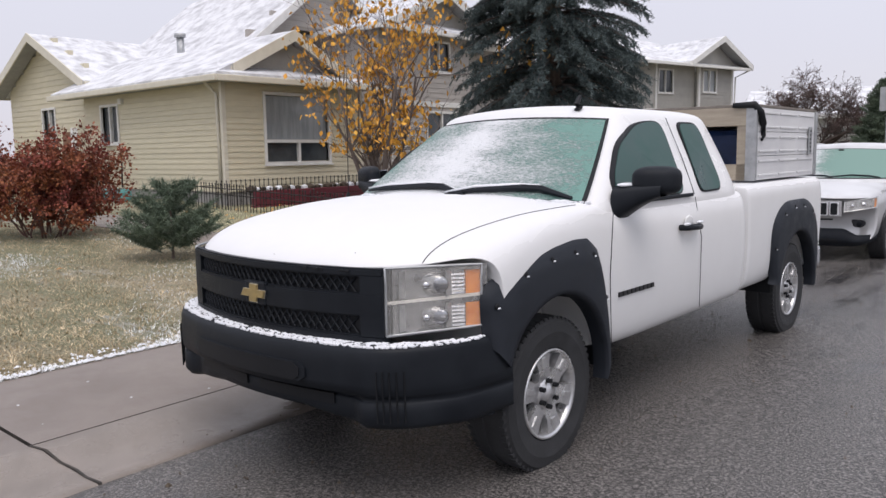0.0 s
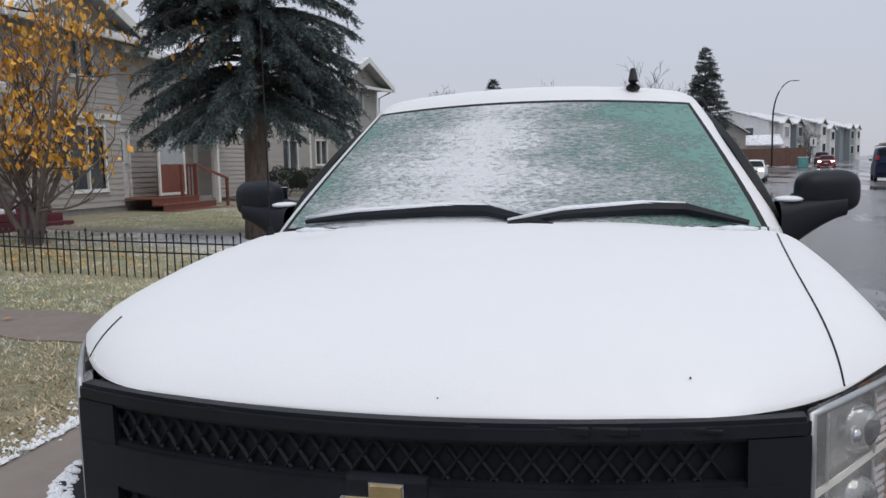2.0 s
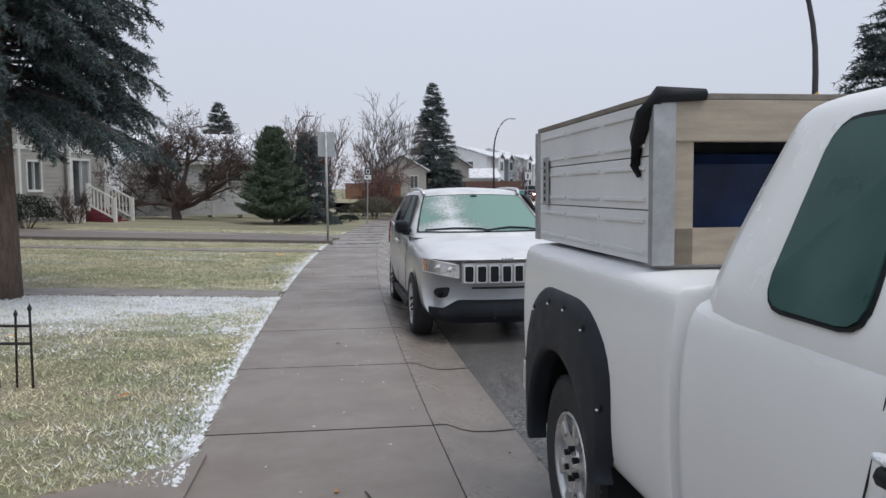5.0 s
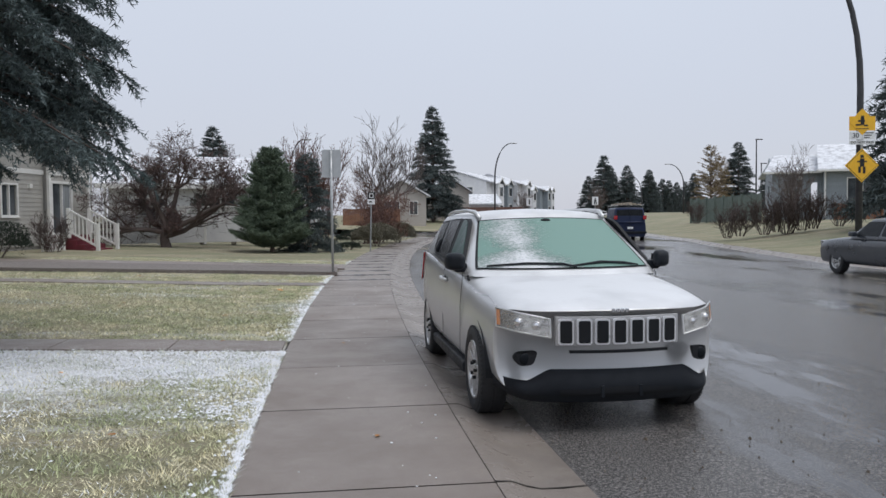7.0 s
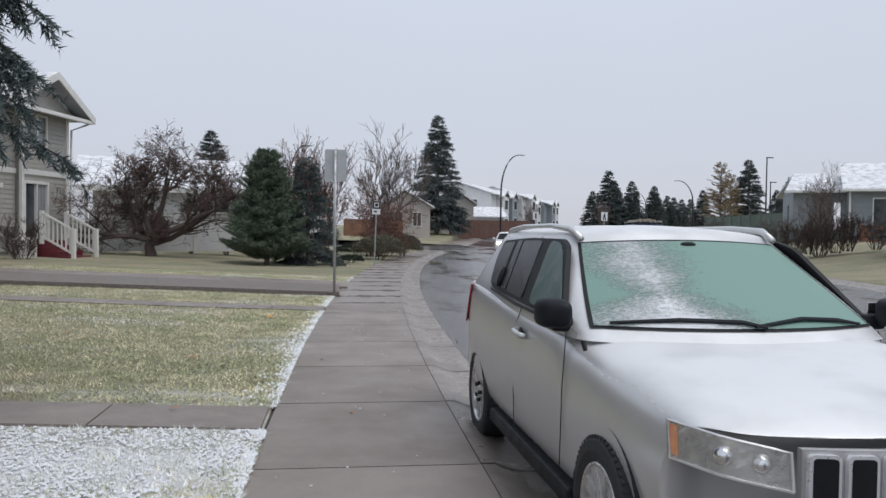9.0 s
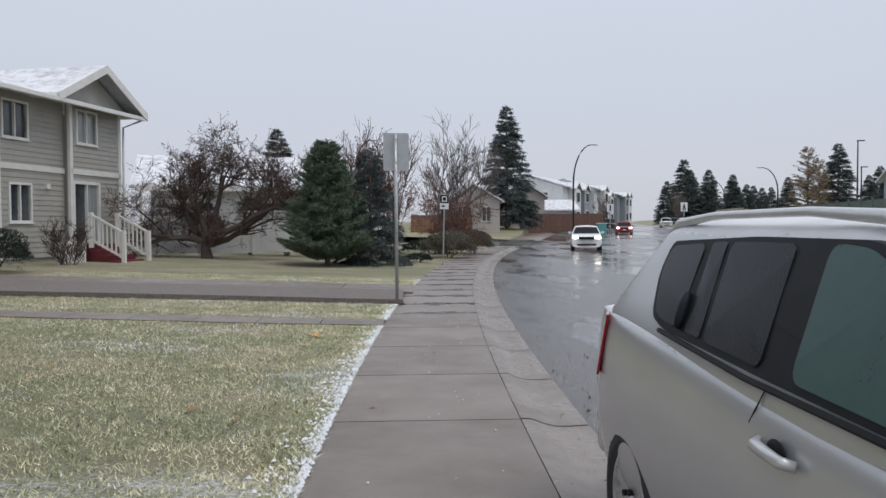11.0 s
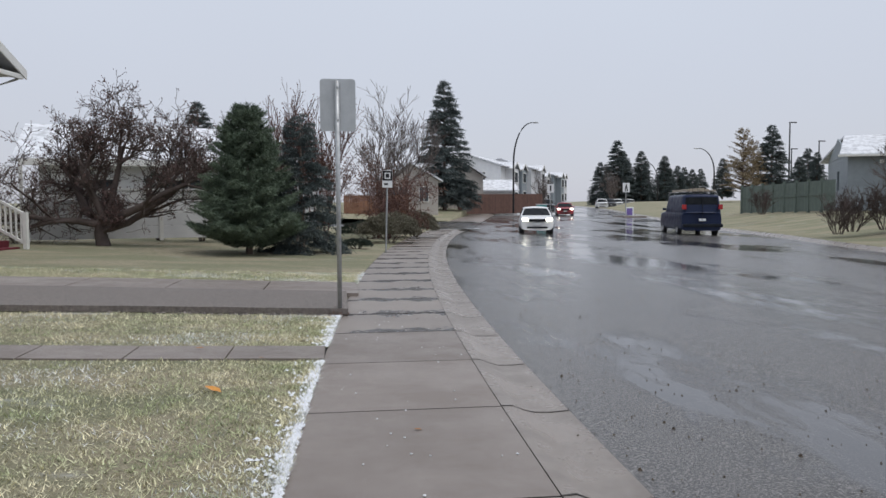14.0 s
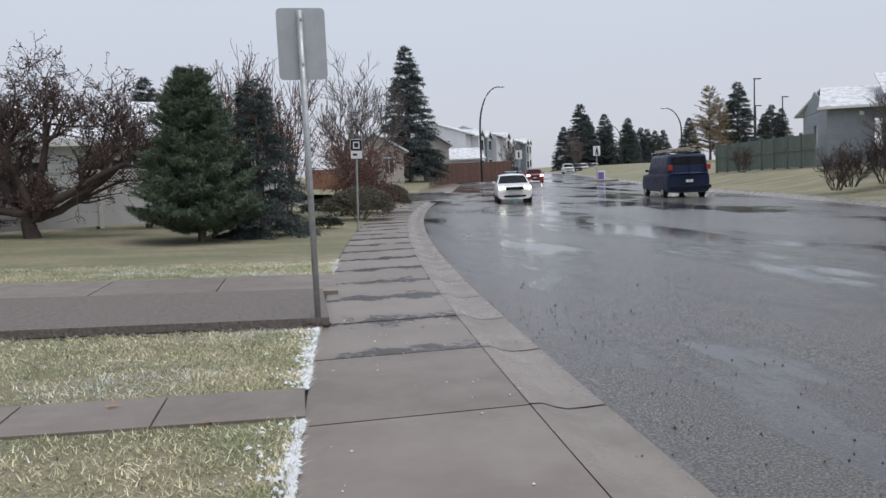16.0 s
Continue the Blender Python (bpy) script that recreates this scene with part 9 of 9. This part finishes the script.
# terrace of white townhouses running away along the street
row_m = Matrix.Translation((17.0, 106, 0.9)) @ Matrix.Rotation(radians(-24.5), 4, "Z")
row_label = ("white terraced townhouse with small gables and snowy roof", "grey terraced townhouse with small gables and snowy roof")
for i in range(6):
    mm = row_m @ Matrix.Translation((-0.9 * (i % 2), 10.2 * i, 0.25 * (i % 3)))
    th = thing("townhouse", row_label[i % 3 == 1], "house", mm, "terrace of townhouses")
    wallm = WHITEWALL if i % 3 != 1 else GREYBLUE
    part("wall", boxed(-9.5, 0, 0, 10.0, -0.5, 5.4), wallm, th)
    roof_panel(th, [(0.5, -0.2, 5.25), (0.5, 10.2, 5.25), (-4.75, 10.2, 6.9), (-4.75, -0.2, 6.9)], 0.15)
    roof_panel(th, [(-10, -0.2, 5.25), (-10, 10.2, 5.25), (-4.75, 10.2, 6.9), (-4.75, -0.2, 6.9)], 0.15)
    bm = bmesh.new()
    poly_prism(bm, [(0, 0.02, 5.35), (-9.5, 0.02, 5.35), (-4.75, 0.02, 6.85)], (0, 0.1, 0))
    part("gable_face", bm, wallm, th)
    for y0 in (3.0,):
        part("bay", boxed(0, 0.9, y0, y0 + 3.6, -0.5, 5.2), wallm, th)
        gable_roof(th, Matrix(((0, 1, 0, 0.9), (1, 0, 0, 0), (0, 0, 1, 0), (0, 0, 0, 1))), y0, y0 + 3.6, 4, 5.2, 6.0, 0.2, 0.15)
        for z0 in (0.9, 3.4):
            w = part("window", boxed(0.9, 0.97, y0 + 0.8, y0 + 2.8, z0, z0 + 1.4, 0.01), TRIM, th)
            part("pane", boxed(0.96, 0.99, y0 + 0.9, y0 + 2.7, z0 + 0.1, z0 + 1.3), WINGLASS, w)
    for z0 in (1.0, 3.5):
        for x0 in ((-3.0, -7.5) if i == 0 else ()):
            w = part("window", boxed(x0, x0 + 1.2, -0.07, 0.0, z0, z0 + 1.2, 0.01), TRIM, th)
            part("pane", boxed(x0 + 0.1, x0 + 1.1, -0.09, -0.06, z0 + 0.1, z0 + 1.1), WINGLASS, w)

# right side: green-grey fence and grey bungalow
gf = thing("board_fence", "grey-green tall board fence stepping up the verge", "fence")
for i in range(8):
    f0, f1 = i / 8, (i + 1) / 8
    ax, ay, az = lerp(30.1, 30.7, f0), lerp(73, 61.8, f0), lerp(0.93, 1.2, f0)
    bx_, by_, bz = lerp(30.1, 30.7, f1), lerp(73, 61.8, f1), lerp(0.93, 1.2, f1)
    part("post", boxed(-0.08, 0.08, -0.08, 0.08, -0.3, 2.15, m=Matrix.Translation((ax, ay, az))), GREENFENCE, gf)
    for k in range(9):
        g0 = k / 9
        px, py, pz = lerp(ax, bx_, g0), lerp(ay, by_, g0), lerp(az, bz, g0)
        part("fence_board", boxed(-0.02, 0.02, -0.155, 0.0, -0.1, 2.0, m=Matrix.Translation((px, py, pz))), GREENFENCE, gf)
    part("rail", boxed(-0.06, -0.02, by_ - ay, 0, 1.0, 1.12, m=Matrix.Translation((ax, ay, az))), GREENFENCE, gf)
M5 = Matrix.Translation((31.7, 62.0, 0.10)) @ Matrix.Rotation(radians(-27), 4, "Z")
h5 = thing("house", "grey vinyl-sided bungalow with snowy roof and corner porch", "house", M5)
siding_wall(h5, (0, 0), (3.6, 0), 1.0, 4.75, GREYBLUE, [(2.8, 3.25, 1.7, 3.9)], 0.2)
part("foundation", boxed(0.05, 17, 0.05, 10, 0.2, 1.05), CONCWALL, h5)
m5, w = siding_wall(h5, (3.6, -2.0), (17, -2.0), 1.0, 4.75, GREYBLUE, [(1.5, 3.5, 2.1, 4.1), (7, 9, 2.3, 4.1)], 0.2)
part("foundation", boxed(3.65, 17, -1.95, 0.05, 0.2, 1.05), CONCWALL, h5)
window(h5, m5, 1.5, 3.5, 2.1, 4.1, (0.5,))
window(h5, m5, 7, 9, 2.3, 4.1, (0.5,))
siding_wall(h5, (3.6, 0), (3.6, -2.0), 1.0, 4.75, GREYBLUE, (), 0.2)
siding_wall(h5, (0, 10), (0, 0), 1.0, 4.75, GREYBLUE, [(5, 6.2, 2.4, 3.8)], 0.2)
part("downspout", boxed(3.5, 3.62, -2.14, -2.02, 1.2, 4.7, 0.01), TRIM, h5)
part("wall_lamp", boxed(1.9, 2.15, -0.15, 0.0, 4.15, 4.4, 0.02), TRIM, h5)
roof_panel(h5, [(-0.6, -0.6, 4.65), (4.2, -0.6, 4.65), (4.8, 5, 6.3), (0.4, 5, 6.3)], 0.15)
roof_panel(h5, [(-0.6, 10.6, 4.65), (17, 10.6, 4.65), (17, 5, 6.3), (0.4, 5, 6.3)], 0.15)
bm = bmesh.new()
poly_prism(bm, [(-0.02, 0.0, 4.7), (-0.02, 10, 4.7), (-0.02, 5, 6.2)], (0.12, 0, 0))
part("gable_face", bm, GREYBLUE, h5)
roof_panel(h5, [(3.0, -2.6, 4.65), (17, -2.6, 4.65), (17, 4, 7.0), (3.6, 4, 7.0)], 0.15)
part("gutter", boxed(-0.7, 3.5, -0.72, -0.57, 4.6, 4.75, 0.02), TRIM, h5)
part("gutter", boxed(2.9, 17, -2.72, -2.57, 4.6, 4.75, 0.02), TRIM, h5)
deck5 = thing("side_deck", "brown wooden deck screen beside the grey bungalow", "deck", M5)
for i in range(16):
    part("deck_board", boxed(4.0 + 0.2 * i, 4.18 + 0.2 * i, -3.4, -3.36, 0.6, 2.2), CEDAR, deck5)
for x in (4.0, 7.1):
    part("deck_post", boxed(x, x + 0.12, -3.5, -3.4, 0.3, 2.3), CEDAR, deck5)
# loose bits: leaves, stones, clods
random.seed(77)
leaf_bm = bmesh.new()
lv = [leaf_bm.verts.new(p) for p in ((0, -1, 0), (0.55, -0.3, 0.12), (0.5, 0.45, 0.1), (0, 1, 0.02), (-0.5, 0.45, 0.14), (-0.55, -0.3, 0.08))]
lc = leaf_bm.verts.new((0, 0, 0))
for i in range(6):
    leaf_bm.faces.new((lv[i], lv[(i + 1) % 6], lc))
leaf_me = finish("fallen_leaf", leaf_bm, PINKY)
spots = [(-2.32, 3.32, 0.045), (-3.45, 19.2, 0.07), (-3.9, 15.2, 0.05), (-2.05, 9.0, 0.03), (-4.4, 6.1, 0.04)]
spots += [(lawn_x(y) - random.uniform(0.3, 5), y, random.uniform(0.025, 0.045)) for y in [random.uniform(1, 26) for _ in range(26)]]
spots += [(random.uniform(curb_x(y) - 1.2, curb_x(y) + 0.9), y, random.uniform(0.015, 0.03)) for y in [random.uniform(2, 30) for _ in range(14)]]
for x, y, s in spots:
    z = (lawn_z(x, y) + 0.035) if x < lawn_x(y) else 0.104 if x < curb_x(y) else 0.05
    ob = new("fallen_leaf", leaf_me)
    ob.matrix_world = Matrix.Translation((x, y, z)) @ Matrix.Rotation(random.uniform(0, 6), 4, "Z") @ Matrix.Rotation(random.uniform(-0.2, 0.2), 4, "X") @ Matrix.Diagonal((s, s * 1.2, s, 1))
    tagged(ob, "fallen dry orange leaf lying flat", "leaf", "fallen leaves")
gv, gf_ = [], []
for i in range(1500):
    y = random.uniform(-1, 32)
    x = curb_x(y) + 0.35 + abs(random.gauss(0, 1.3)) + (random.uniform(0, 4) if i % 3 == 0 else 0)
    r = random.uniform(0.003, 0.009) * (1 if random.random() < 0.93 else 2.0)
    z = 0.012 + 0.07 * math.sin(math.pi * min(max((x - curb_x(y) - 0.5) / 13.3, 0), 1)) * 0.98
    k = len(gv)
    gv.append((x, y, z + r))
    for j in range(5):
        q = r * random.uniform(0.7, 1.4)
        gv.append((x + q * math.cos(j * 1.257), y + q * math.sin(j * 1.257), z - 0.004))
        gf_.append((k, k + 1 + j, k + 1 + (j + 1) % 5))
tagged(new("road_grit", raw_mesh("road_grit", gv, gf_, SOIL)), "dark grit and small stones along the gutter", "gravel", kind="stuff")
# yellow litter under the young tree, along the iron fence
lit_r = np.random.default_rng(91)
n_l = 900
lx_ = -9.0 + 2.6 * lit_r.normal(0, 0.55, n_l)
ly_ = 8.4 + 2.0 * lit_r.normal(0, 0.6, n_l)
cen = np.stack([lx_, ly_, np.array([lawn_z(a_, b_) for a_, b_ in zip(lx_, ly_)]) + 0.045], 1)
d1 = lit_r.normal(0, 1, (n_l, 3)) * np.array([1, 1, 0.25])
d1 /= np.linalg.norm(d1, axis=1, keepdims=True)
d2 = np.cross(d1, np.array([0, 0, 1.0]))
sz = lit_r.uniform(0.025, 0.05, (n_l, 1))
litter = np.concatenate([np.stack([cen - d1 * sz, cen + d2 * sz * 0.6, cen + d1 * sz], 1), np.stack([cen - d1 * sz, cen + d1 * sz, cen - d2 * sz * 0.6], 1)])
tagged(new("leaf_litter", tri_mesh("leaf_litter", litter, YLEAF)), "yellow fallen leaves scattered under the young tree", "leaves", kind="stuff")
bm = bmesh.new()
for i in range(120):
    y = random.uniform(-0.5, 24)
    x = curb_x(y) - random.uniform(0.05, 1.3)
    r = random.uniform(0.004, 0.011)
    bmesh.ops.create_icosphere(bm, subdivisions=1, radius=r, matrix=Matrix.Translation((x, y, 0.103)) @ Matrix.Diagonal((1, random.uniform(0.7, 1.4), 0.6, 1)))
solo("snow_specks", bm, SNOW, "scattered wet snow specks on the concrete", "snow", kind="stuff")
gate = thing("wood_gate", "weathered cedar gate boards beside the bungalow", "gate")
for i in range(4):
    part("gate_board", boxed(-18.6 + 0.17 * i, -18.45 + 0.17 * i, 7.0, 7.03, 0.3, 2.25), CEDAR, gate)
part("post", boxed(-18.0, -17.86, 6.95, 7.08, 0.3, 2.35, 0.01), TRIM, gate)
part("cross_rail", boxed(-18.6, -17.3, 6.95, 6.99, 1.0, 1.1), CEDAR, gate)
cart = thing("hose_reel_cart", "green garden hose reel cart with a bent handle", "cart", Matrix.Translation((-15.8, 7.0, 0.45)))
part("body", boxed(-0.45, 0.45, -0.2, 0.2, 0.05, 0.35, 0.08), TEAL, cart)
bm = bmesh.new()
tube(bm, [(-0.35, 0, 0.3), (-0.3, 0, 0.9), (0.0, 0, 1.1), (0.4, 0, 1.0), (0.35, 0, 0.4)], 0.02, 6)
part("handle", bm, IRON, cart, smooth=True)
